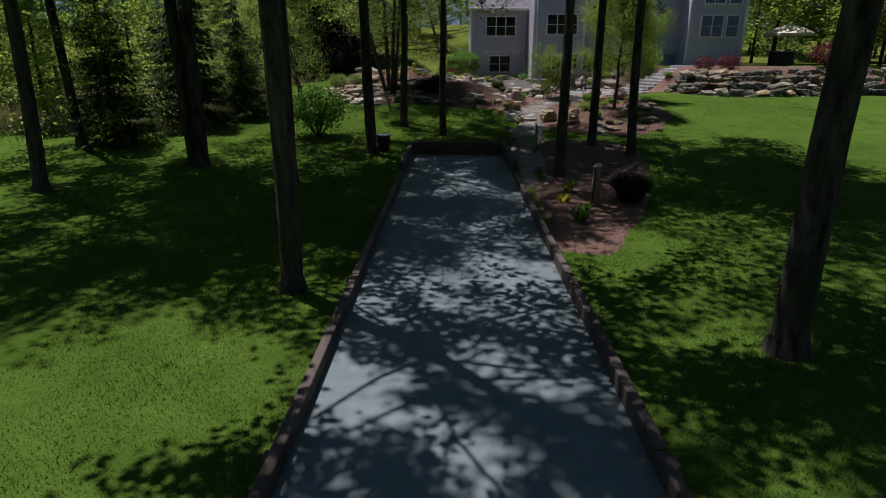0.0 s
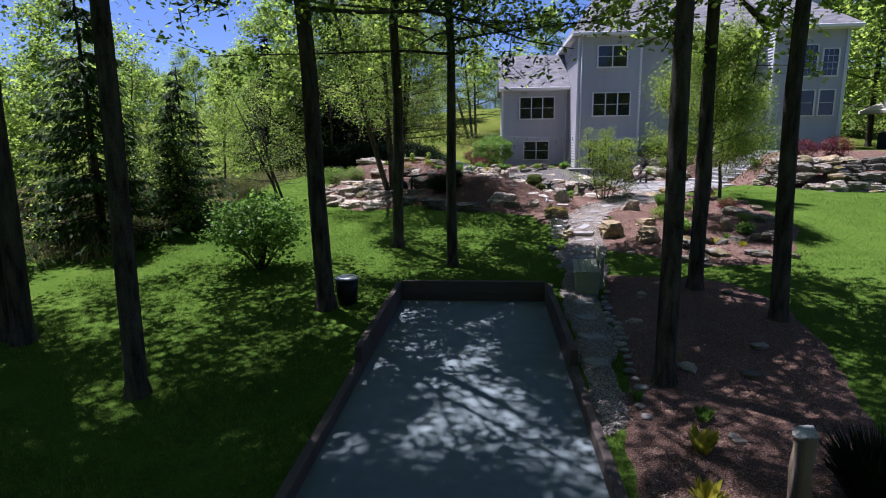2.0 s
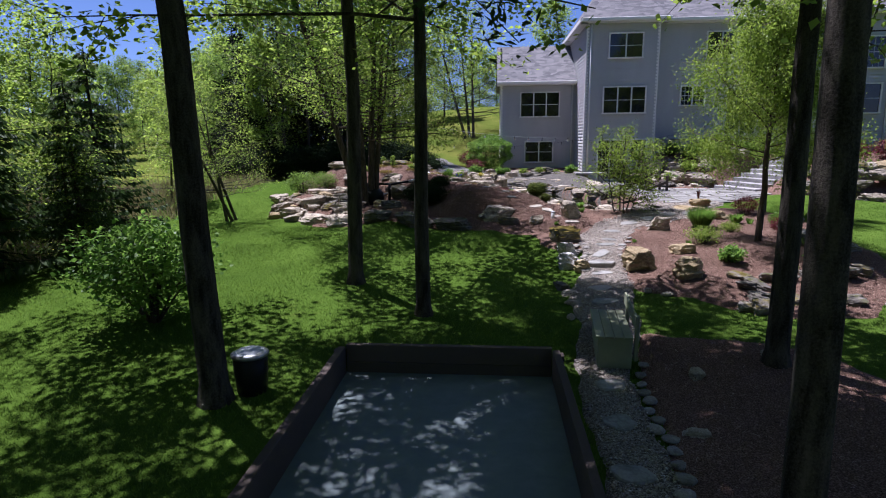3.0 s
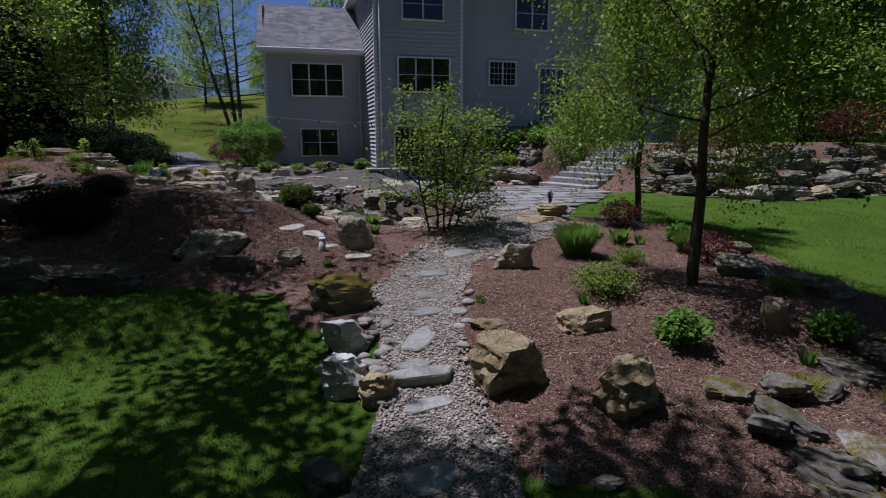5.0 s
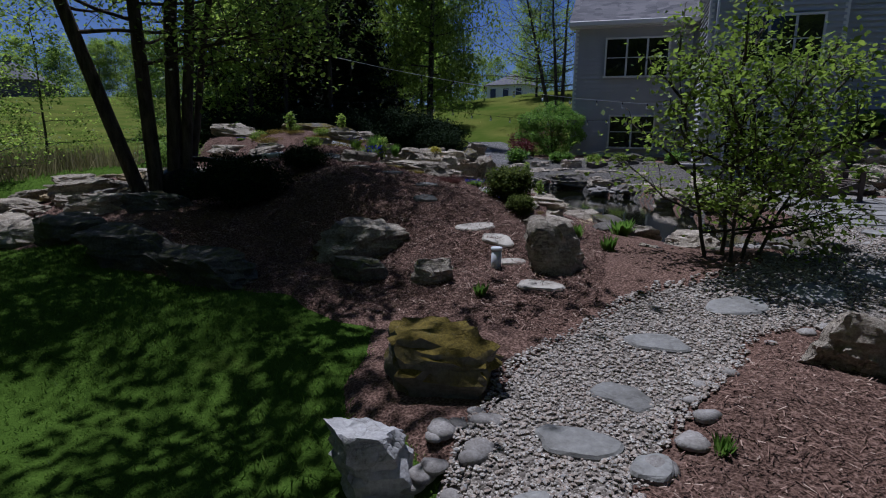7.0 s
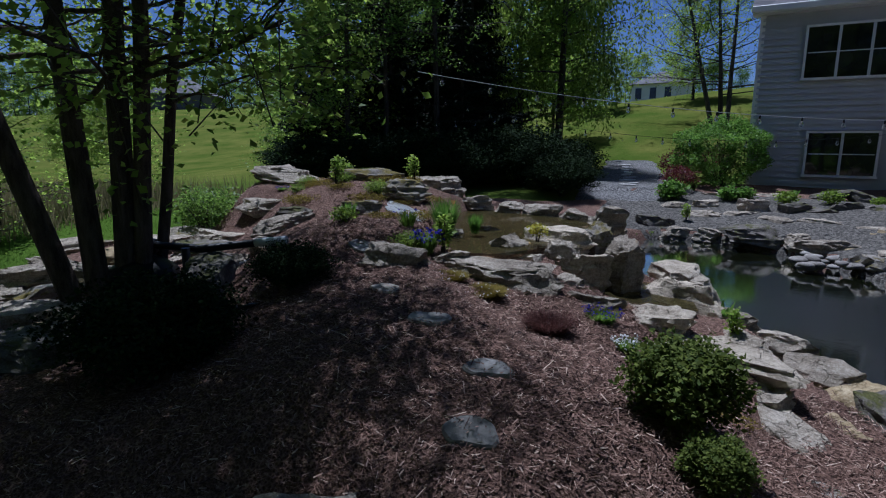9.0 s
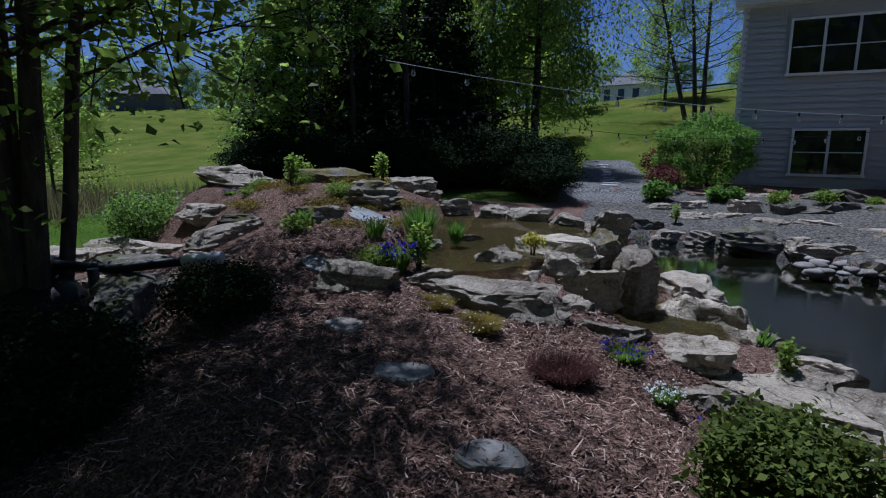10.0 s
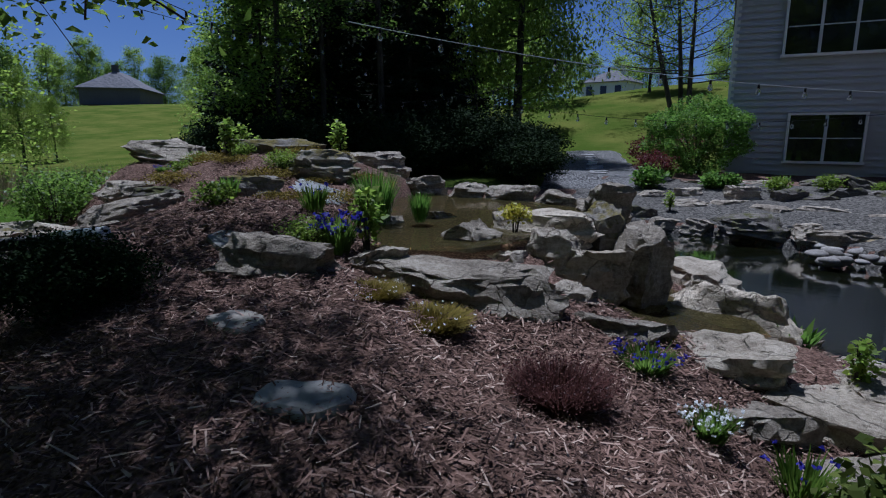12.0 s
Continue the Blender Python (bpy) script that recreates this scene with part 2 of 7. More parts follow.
M_LEAF = leaf_mat("maple_leaves", (0.05, 0.09, 0.014), (0.14, 0.21, 0.036), 0.55)
M_LEAF_BRIGHT = leaf_mat("spring_leaves", (0.09, 0.145, 0.02), (0.24, 0.31, 0.05), 0.6)
M_LEAF_BUSH = leaf_mat("shrub_leaves", (0.05, 0.11, 0.015), (0.17, 0.28, 0.045), 0.42)
M_LEAF_OLIVE = leaf_mat("willow_leaves", (0.085, 0.13, 0.016), (0.21, 0.28, 0.04), 0.45)
# spruce green taken down to near black, so deep shade is in the colour
M_SPRUCE = leaf_mat("shaded_spruce_needles", (0.004, 0.009, 0.003), (0.014, 0.026, 0.008), 0.1, 0.8)
M_CONIFER = leaf_mat("conifer_needles", (0.022, 0.042, 0.012), (0.065, 0.10, 0.03), 0.3, 0.6)
M_PINE = leaf_mat("pine_needles", (0.02, 0.038, 0.012), (0.06, 0.095, 0.03), 0.25, 0.6)
# near-black juniper needles: part of the shade is in this colour
M_JUNIPER = leaf_mat("shaded_juniper_needles", (0.005, 0.012, 0.003), (0.024, 0.044, 0.011), 0.05, 0.95)
M_GOLDCON = leaf_mat("golden_conifer", (0.035, 0.055, 0.01), (0.13, 0.155, 0.028), 0.3, 0.8)
M_MOSSY = leaf_mat("golden_moss", (0.10, 0.082, 0.014), (0.25, 0.185, 0.035), 0.15, 0.9)
M_FOAM = leaf_mat("white_water", (0.35, 0.36, 0.36), (0.75, 0.76, 0.76), 0.4, 0.2)
M_RIVER = gravel_mat("river_rock", (0.025, 0.022, 0.019), (0.08, 0.072, 0.062), (0.165, 0.15, 0.13), 34.0)
M_GREYGRAVEL = gravel_mat("grey_gravel", (0.04, 0.038, 0.037), (0.115, 0.108, 0.102), (0.25, 0.24, 0.23), 40.0)
M_GRASSY = leaf_mat("grass_blades", (0.057, 0.11, 0.013), (0.138, 0.21, 0.028), 0.3, 0.6, 0.8)
M_RED = leaf_mat("maroon_leaves", (0.055, 0.012, 0.014), (0.13, 0.03, 0.03), 0.3)
M_HEATHER = leaf_mat("heather_twigs", (0.045, 0.022, 0.017), (0.14, 0.06, 0.052), 0.25)
M_YELLOW = leaf_mat("golden_leaves", (0.22, 0.22, 0.02), (0.42, 0.36, 0.04), 0.35)
M_BLUE = leaf_mat("blue_petals", (0.02, 0.016, 0.16), (0.06, 0.05, 0.36), 0.3)
M_PETAL = leaf_mat("white_petals", (0.6, 0.6, 0.6), (0.8, 0.8, 0.78), 0.3)
M_CHIP = chip_mat()
M_SASH = plain_mat("window_sash", (0.55, 0.55, 0.56), 0.5, 6, 0.03, 0.02)
M_WOOD = plain_mat("weathered_timber", (0.085, 0.066, 0.056), 0.85, 14, 0.2, 0.4, stretch=(6, 1, 6))
M_BENCH = plain_mat("green_grey_painted_wood", (0.22, 0.23, 0.15), 0.7, 12, 0.15, 0.3)
M_POST = plain_mat("split_log_post", (0.20, 0.15, 0.10), 0.9, 18, 0.22, 0.6, stretch=(4, 4, 0.6))
M_SIDING, M_SHINGLE, M_GLASS = siding_mat(), shingle_mat(), glass_dark()
M_TRIM = plain_mat("white_trim", (0.72, 0.70, 0.68), 0.45, 6, 0.03, 0.03)
M_CONCRETE = plain_mat("parged_foundation", (0.30, 0.30, 0.31), 0.9, 5, 0.1, 0.3)
M_BLACK = plain_mat("black_plastic", (0.012, 0.012, 0.013), 0.4, 8, 0.1, 0.05)
M_GREY = plain_mat("grey_metal", (0.30, 0.31, 0.32), 0.4, 10, 0.1, 0.05, metallic=0.7)
M_CANVAS = plain_mat("beige_canvas", (0.62, 0.54, 0.42), 0.8, 30, 0.05, 0.1)
M_CHARCOAL = plain_mat("dark_fieldstone_house", (0.11, 0.10, 0.10), 0.9, 3, 0.2, 0.2)
M_POND = water_mat("pond_water", (0.05, 0.06, 0.025))
M_POOL = water_mat("pool_water", (0.42, 0.36, 0.15))
M_DIRT = plain_mat("pond_bed_silt", (0.022, 0.020, 0.014), 0.9, 9, 0.25, 0.4)
M_DRYGRASS = leaf_mat("dry_meadow_grass", (0.16, 0.13, 0.06), (0.32, 0.27, 0.15), 0.2, 0.8)
M_ALGAE = plain_mat("algae_gravel", (0.17, 0.088, 0.016), 0.9, 40, 0.35, 0.6)
M_PVC = plain_mat("grey_white_pipe", (0.55, 0.56, 0.57), 0.4, 8, 0.06, 0.02)


# ---- ground shape ----
BASE_Y = [-300, -40, 0, 10, 14, 17, 18.5, 20, 22.5, 26, 31, 36, 40, 46, 60, 75, 120, 300]
BASE_Z = [-4, -1.2, -0.1, -0.05, 0.1, 0.3, 0.4, 0.47, 0.7, 0.9, 1.08, 1.15, 1.4, 1.8, 3.2, 4.6, 6.5, 14]
SPOTS = [(-0.1, 24.8, 0.92), (0.9, 25.5, 1.02), (2.4, 25.5, 1.1), (2.0, 26.2, 1.32), (1.64, 26.55, 1.56), (1.3, 26.9, 1.68), (0.6, 27.2, 1.79), (0.1, 27.6, 1.82),
         (-0.3, 28.0, 1.86), (1.1, 28.25, 1.58), (0.45, 28.55, 1.72), (-1.0, 28.8, 2.05), (-0.2, 29.6, 1.95), (0.3, 30.6, 1.95), (-1.0, 30.4, 2.1), (-2.4, 30.5, 2.3), (-4.4, 30.8, 2.2),
         (-3.0, 32.2, 2.1), (-1.0, 32.2, 1.85), (-2.9, 27.1, 1.25), (-1.4, 26.4, 1.35), (-4.4, 28.8, 1.45), (-5.8, 30.0, 1.15), (-3.8, 25.6, 0.95), (2.2, 28.3, 1.3),
         (3.0, 26.6, 1.12), (1.7, 30.2, 1.3), (-6.8, 26.5, 0.9), (0.5, 34.0, 1.2), (-2.0, 35.5, 1.5), (1.8, 24.3, 0.88),
         (3.6, 23.1, 0.83), (2.6, 23.3, 0.84), (3.5, 23.85, 0.85), (3.66, 24.5, 0.93), (4.14, 23.7, 1.02), (3.88, 22.6, 0.88), (2.35, 22.7, 0.60), (3.0, 22.2, 0.64), (3.0, 21.6, 0.52), (3.8, 21.6, 0.62),
         (4.7, 21.5, 0.66), (4.83, 22.3, 0.88), (1.3, 23.0, 0.58), (2.0, 21.5, 0.46), (0.0, 22.5, 0.6), (4.0, 20.4, 0.46), (6.3, 22.9, 0.97), (5.7, 21.2, 0.62)]
POND = [(0.2, 36.1), (1.4, 36.1), (2.6, 35.3), (3.6, 34.2), (4.2, 33), (4.5, 31.6), (5.2, 30.6), (5.5, 29.2), (4.9, 28.1), (4.2, 27.6), (3.5, 28.3), (3.0, 29.2),
        (2.5, 30.0), (2.0, 30.7), (1.6, 31.1), (1.0, 31.8), (0.4, 32.8), (0.0, 34), (-0.1, 35.4)]
UPPER = [(-0.5, 29.1), (-0.1, 28.85), (0.25, 28.95), (0.45, 29.3), (0.5, 29.7), (0.85, 30.45), (0.6, 30.9), (0.1, 31.2), (-0.5, 31.4), (-1.3, 31.6), (-1.35, 31.0), (-1.0, 30.3), (-0.75, 29.6)]
LOWER = [(0.82, 29.35), (1.3, 29.05), (1.85, 29.6), (1.75, 29.95), (1.3, 30.35), (0.95, 30.2)]
POND_Z, UPPER_Z, LOWER_Z = 0.92, 1.90, 1.45
COURT = (-1.26, 1.69, -0.3, 18.06)
PATIO = [(5.9, 29.3), (8.0, 29.2), (9.4, 30.3), (10.2, 31.2), (10.7, 32.6), (9.95, 34.6), (8.5, 34.4), (7.8, 35.2), (8.0, 38.4), (5.3, 38.6), (5.9, 36), (5.8, 32)]


def inside_depth(poly, x, y):
    """Signed distance to a polygon's edge, positive inside."""
    x, y = np.asarray(x, float), np.asarray(y, float)
    best = np.full(x.shape, 1e9)
    ins = np.zeros(x.shape, bool)
    for (ax, ay), (bx, by) in zip(poly, poly[1:] + poly[:1]):
        dx, dy = bx - ax, by - ay
        t = np.clip(((x - ax) * dx + (y - ay) * dy) / (dx * dx + dy * dy), 0, 1)
        best = np.minimum(best, np.hypot(x - ax - t * dx, y - ay - t * dy))
        cross = ((ay > y) != (by > y)) & (x < (bx - ax) * (y - ay) / ((by - ay) or 1e-9) + ax)
        ins ^= cross
    return np.where(ins, best, -best)


def smooth(v, a, b):
    t = np.clip((v - a) / (b - a), 0, 1)
    return t * t * (3 - 2 * t)


def ripple(x, y):
    return 0.022 * np.sin(1.7 * x + 0.6 * y) * np.sin(1.3 * y - 0.4 * x) + 0.008 * np.sin(6.1 * x + 1.0) * np.sin(5.3 * y + 2.0)


def height(x, y, carve=True):
    x, y = np.asarray(x, float), np.asarray(y, float)
    base = np.interp(y, BASE_Y, BASE_Z)
    num, den = np.zeros(x.shape), np.full(x.shape, 1 / 3.6 ** 4)
    for sx, sy, sz in SPOTS:
        w = 1 / ((x - sx) ** 2 + (y - sy) ** 2 + 0.15) ** 2
        num += w * (sz - np.interp(sy, BASE_Y, BASE_Z))
        den += w
    z = base + num / den
    # the paved terrace level and the upper terrace behind the boulder wall
    z = z + (1.1 - z) * smooth(x, 5.0, 6.0) * smooth(11.5 - x, 0, 1.2) * smooth(y, 27.5, 29.5) * smooth(40.5 - y, 0, 1)
    edge = np.interp(x, [7.4, 8.4, 9.6, 10.6, 11.4, 13, 16, 26], [38.6, 36.0, 34.6, 33.0, 31.6, 30.0, 30.1, 31.5])
    z = z + np.maximum(2.45 - z, 0) * smooth(y - edge, 0, 3.2) * smooth(x, 7.6, 8.8)
    # the rising field to the north and the wood's bank to the west
    z = z + 2.0 * np.exp(-((x - 2) / 16) ** 2) * smooth(y, 46, 66) - 1.2 * smooth(-x, 14, 34) * smooth(y, 20, 36) * smooth(110 - y, 0, 60) + 2.6 * smooth(-x, 38, 90) * smooth(y, 32, 64)
    z = z - 0.22 * np.exp(-((x - 2.4) / 1.2) ** 2 - ((y - 17.4) / 2.0) ** 2) + ripple(x, y)
    z = z + (1.10 - z) * smooth(inside_depth(PATIO, x, y), -0.7, 0.0)
    ca, sa = math.cos(radians(-69)), math.sin(radians(-69))
    lx, ly = (x - 10.25) * ca + (y - 33.85) * sa, -(x - 10.25) * sa + (y - 33.85) * ca
    tread = 1.0 + 0.155 * np.clip(ly / 0.43, 0, 9)
    cut = (1 - smooth(np.abs(lx), 1.1, 1.5)) * smooth(ly, -0.3, 0.1) * (1 - smooth(ly, 3.8, 4.8))
    z = z + (np.minimum(z, tread) - z) * cut
    x0, x1, y0, y1 = COURT
    d = np.minimum(np.minimum(x - x0, x1 - x), np.minimum(y - y0, y1 - y))
    z = np.where(d > 0, -0.14, np.where(d > -2.0, np.minimum(z, 0.34 - d * 0.35), z))
    if carve:
        s = -inside_depth(POND, x, y)
        slope = np.where((x < 2.4) & (y < 31.6), 0.62, 0.16)
        z = np.where((s > -0.1) & (s < 3.0), np.minimum(z, POND_Z + 0.12 + np.maximum(s, 0) * slope), z)
        for poly, level, deep in ((POND, POND_Z, 0.6), (UPPER, UPPER_Z, 0.16), (LOWER, LOWER_Z, 0.16)):
            x0, x1 = min(p[0] for p in poly), max(p[0] for p in poly)
            s = inside_depth(poly, x, y)
            z = np.where(s > -0.1, np.minimum(z, level + 0.06 - np.clip((s + 0.1) * 1.4, 0, deep)), z)
    return z


def ground(x, y):
    return float(height(np.array([x]), np.array([y]))[0])


# ---- mesh helpers ----
def mesh_from(name, verts, faces, mat, smoothed=False):
    me = bpy.data.meshes.new(name)
    me.from_pydata([tuple(v) for v in verts], [], [tuple(f) for f in faces])
    me.materials.append(mat)
    if smoothed:
        me.polygons.foreach_set("use_smooth", [True] * len(me.polygons))
    me.update()
    return me


def fast_mesh(name, verts, size, mat, smoothed=False):
    """A mesh of separate faces of one size, from an array of corners (n * size, 3)."""
    verts = np.asarray(verts, np.float32)
    count = len(verts) // size
    me = bpy.data.meshes.new(name)
    me.vertices.add(len(verts))
    me.vertices.foreach_set("co", verts.ravel())
    me.loops.add(len(verts))
    me.loops.foreach_set("vertex_index", np.arange(len(verts), dtype=np.int32))
    me.polygons.add(count)
    me.polygons.foreach_set("loop_start", np.arange(0, len(verts), size, dtype=np.int32))
    me.materials.append(mat)
    me.update(calc_edges=True)
    me.validate()
    return me


def box(bm, x0, x1, y0, y1, z0, z1, bevel=0.0):
    m = Matrix.LocRotScale(((x0 + x1) / 2, (y0 + y1) / 2, (z0 + z1) / 2), None, (x1 - x0, y1 - y0, z1 - z0))
    made = bmesh.ops.create_cube(bm, size=1, matrix=m)["verts"]
    if bevel:
        edges = list({e for v in made for e in v.link_edges})
        bmesh.ops.bevel(bm, geom=edges, offset=bevel, segments=1, affect="EDGES")
    return bm


def tube(bm, points, radii, sides=8, cap=True):
    rings = []
    for i, p in enumerate(points):
        p = Vector(p)
        a, b = Vector(points[max(i - 1, 0)]), Vector(points[min(i + 1, len(points) - 1)])
        axis = (b - a).normalized()
        side = axis.orthogonal().normalized() if i == 0 else (rings_side - axis * rings_side.dot(axis)).normalized()
        rings_side = side
        up = axis.cross(side)
        rings.append([bm.verts.new(p + (side * math.cos(2 * math.pi * k / sides) + up * math.sin(2 * math.pi * k / sides)) * radii[i]) for k in range(sides)])
    for r, s in zip(rings, rings[1:]):
        for k in range(sides):
            f = bm.faces.new((r[k], r[(k + 1) % sides], s[(k + 1) % sides], s[k]))
            f.smooth = True
    if cap:
        bm.faces.new(rings[0][::-1])
        bm.faces.new(rings[-1])
    return bm


def bm_mesh(name, bm, mat):
    me = bpy.data.meshes.new(name)
    bm.normal_update()
    bm.to_mesh(me)
    bm.free()
    me.materials.append(mat)
    return me


def part(name, bm, mat, parent, label=""):
    ob = new(name, bm if isinstance(bm, bpy.types.Mesh) else bm_mesh(name, bm, mat))
    ob.parent = parent
    if label:
        ob["label"] = label
    return ob


def thing(name, label, category, group="", m=None, kind="", mesh=None):
    ob = new(name, mesh)
    if m is not None:
        ob.matrix_world = m
    return tagged(ob, label, category, group, kind)


# ---- the ground sheet ----
def axis_steps(lo, a, b, hi, step, grow):
    mid = list(np.arange(a, b, step))
    left, d, v = [], step, a
    while v > lo:
        d *= grow
        v -= d
        left.append(v)
    right, d, v = [], step, mid[-1]
    while v < hi:
        d *= grow
        v += d
        right.append(v)
    return np.array(left[::-1] + mid + right)


def grid_mesh(name, xs, ys, z, mat, keep=None):
    nx, ny = len(xs), len(ys)
    gx, gy = np.meshgrid(xs, ys)
    verts = np.stack([gx.ravel(), gy.ravel(), z.ravel()], 1)
    i = (np.arange(ny - 1)[:, None] * nx + np.arange(nx - 1)[None, :]).ravel()
    faces = np.stack([i, i + 1, i + 1 + nx, i + nx], 1)
    if keep is not None:
        faces = faces[keep.ravel()[faces].any(axis=1)]
        used = np.unique(faces)
        remap = np.zeros(len(verts), int)
        remap[used] = np.arange(len(used))
        verts, faces = verts[used], remap[faces]
    return mesh_from(name, verts, faces, mat, True)


xs, ys = axis_steps(-420, -10, 12, 420, 0.16, 1.16), axis_steps(-300, -2, 41, 620, 0.16, 1.16)
xs = np.unique(np.concatenate([xs, [COURT[0] - 0.03, COURT[0] + 0.03, COURT[1] - 0.03, COURT[1] + 0.03]]))
ys = np.unique(np.concatenate([ys, [COURT[2] - 0.03, COURT[2] + 0.03, COURT[3] - 0.03, COURT[3] + 0.03]]))
gx, gy = np.meshgrid(xs, ys)
tagged(new("ground", grid_mesh("ground", xs, ys, height(gx, gy), M_LAWN)), "mown green lawn and rising field", "ground", kind="structure")


def edge_noise(x, y, amp):
    return amp * (np.sin(5.1 * x + 1.3 * y) * 0.5 + np.sin(3.7 * y - 2.3 * x + 1.0) * 0.5 + 0.5 * np.sin(11.0 * x + 2.0) * np.sin(9.0 * y))


def bed(name, poly, mat, lift, label, category, step=0.09, amp=0.06):
    """A sheet of mulch, gravel or silt laid over the ground, thin at its ragged edge."""
    px, py = [p[0] for p in poly], [p[1] for p in poly]
    bx, by = np.arange(min(px) - 0.4, max(px) + 0.4, step), np.arange(min(py) - 0.4, max(py) + 0.4, step)
    ax, ay = np.meshgrid(bx, by)
    s = inside_depth(poly, ax, ay) + edge_noise(ax, ay, amp)
    z = height(ax, ay) + np.clip(s * 0.35, -0.08, lift)
    return tagged(new(name, grid_mesh(name, bx, by, z, mat, keep=s > -0.12)), label, category, kind="structure")


MULCH_A = [(2.75, 22.9), (2.1, 23.3), (1.75, 24.3), (0.7, 24.7), (-0.7, 24.8), (-2.3, 25.0), (-3.9, 25.3), (-5.3, 26.8), (-6.2, 29.5), (-6.4, 32), (-5, 34.5), (-2.5, 36.5), (-1.2, 38.5),
           (0.6, 41.7), (5.1, 41.7), (5.1, 38.7), (5.9, 37), (5.7, 34), (5.9, 30), (5.1, 27.5), (4.6, 26.0), (3.6, 25.0), (3.1, 24.1), (2.9, 23.2)]
MULCH_B = [(3.45, 20.75), (4.3, 20.35), (5.0, 19.7), (5.6, 19.3), (6.6, 19.4), (7.6, 20.5), (8.4, 22), (8.7, 24.2), (8.6, 26.5), (8.1, 27.6), (7.1, 27.4), (6.2, 26.6), (5.2, 25.7),
           (4.1, 24.9), (3.7, 23.8), (3.4, 22.7), (3.35, 21.8)]
MULCH_C = [(1.85, 8.7), (2.6, 8.4), (3.3, 9.6), (4.25, 11.6), (5.2, 14.6), (5.6, 16.5), (5.2, 18.1), (4.0, 18.6), (3.1, 18.9), (2.75, 18), (2.6, 16), (2.3, 14), (1.95, 12.5), (1.85, 10)]
MULCH_D = [(8.3, 34.0), (10.6, 32.0), (12.2, 30.6), (15, 30.3), (24, 31.5), (24, 34.0), (17, 33.8), (12.5, 36.5), (12.0, 39.0), (7.2, 38.6)]
PATH_L = [(1.78, 12.6), (1.8, 15), (1.9, 17.3), (2.15, 19.2), (2.2, 20.7), (2.5, 21.6), (2.72, 22.4), (2.72, 23.2), (2.92, 24.2), (3.3, 25.1), (4.0, 25.9), (4.9, 26.8), (5.5, 28.0), (5.6, 29.6)]
PATH_R = [(8.1, 29.6), (7.7, 28.2), (6.5, 26.4), (5.5, 25.4), (4.4, 24.75), (3.95, 23.7), (3.55, 22.7), (3.45, 21.8), (3.4, 21), (3.15, 19.4), (2.75, 18.2), (2.6, 17.2), (2.5, 15.5), (2.25, 14.3), (2.1, 12.9)]
GRAVEL = PATH_L + PATH_R
FARPATH = [(-1.9, 37.4), (0.2, 38.2), (-0.3, 40.5), (-1.6, 45.0), (-2.2, 47.0), (-4.0, 47.0), (-3.3, 44.0), (-2.5, 40.0)]
bed("mulch_bed", MULCH_A, M_MULCH, 0.035, "reddish-brown shredded bark mulch over the rock mound", "mulch")
bed("mulch_bed", MULCH_B, M_MULCH, 0.035, "reddish-brown shredded bark mulch beside the path", "mulch")
bed("mulch_bed", MULCH_C, M_MULCH, 0.03, "brown bark mulch strip beside the court", "mulch")
bed("mulch_bed", MULCH_D, M_MULCH, 0.03, "brown bark mulch on the terraced bank", "mulch", step=0.2)
gravel_path = bed("gravel_path", GRAVEL, M_GRAVEL, 0.045, "pale mixed gravel path with stepping stones", "path")
far_path = bed("gravel_path", FARPATH, M_GREYGRAVEL, 0.06, "grey gravel path leading to the field", "path", step=0.2)
bed("gravel_path", [(-1.0, 35.3), (0.0, 35.9), (1.4, 35.9), (2.6, 35.1), (3.6, 34.0), (4.2, 32.8), (4.6, 31.3), (5.9, 31.4), (5.9, 36.5), (5.1, 38.6), (3.2, 39.3), (0.2, 39.3), (-1.5, 38.0)], M_RIVER, 0.05, "pale gravel ledge behind the pond", "path", step=0.12)
bed("pond_bed", POND, M_DIRT, 0.02, "dark silty pond bottom", "pond bed", step=0.15)


bed("pool_bed", UPPER, M_ALGAE, 0.02, "amber algae-covered gravel in the upper pool", "pond bed", step=0.06, amp=0.0)
bed("pool_bed", LOWER, M_ALGAE, 0.02, "amber algae-covered gravel in the lower pool", "pond bed", step=0.06, amp=0.0)


def water_sheet(name, poly, z, mat, label):
    bm = bmesh.new()
    cx, cy = np.mean([p[0] for p in poly]), np.mean([p[1] for p in poly])
    bm.faces.new([bm.verts.new((cx + (px - cx) * 1.06, cy + (py - cy) * 1.06, z)) for px, py in poly])
    bmesh.ops.triangulate(bm, faces=bm.faces[:])
    return tagged(new(name, bm_mesh(name, bm, mat)), label, "water", kind="structure")


water_sheet("water", POND, POND_Z, M_POND, "dark still pond water with reflections")
water_sheet("water", UPPER, UPPER_Z, M_POOL, "shallow brown upper pool water")
water_sheet("water", LOWER, LOWER_Z, M_POOL, "shallow amber lower pool water")


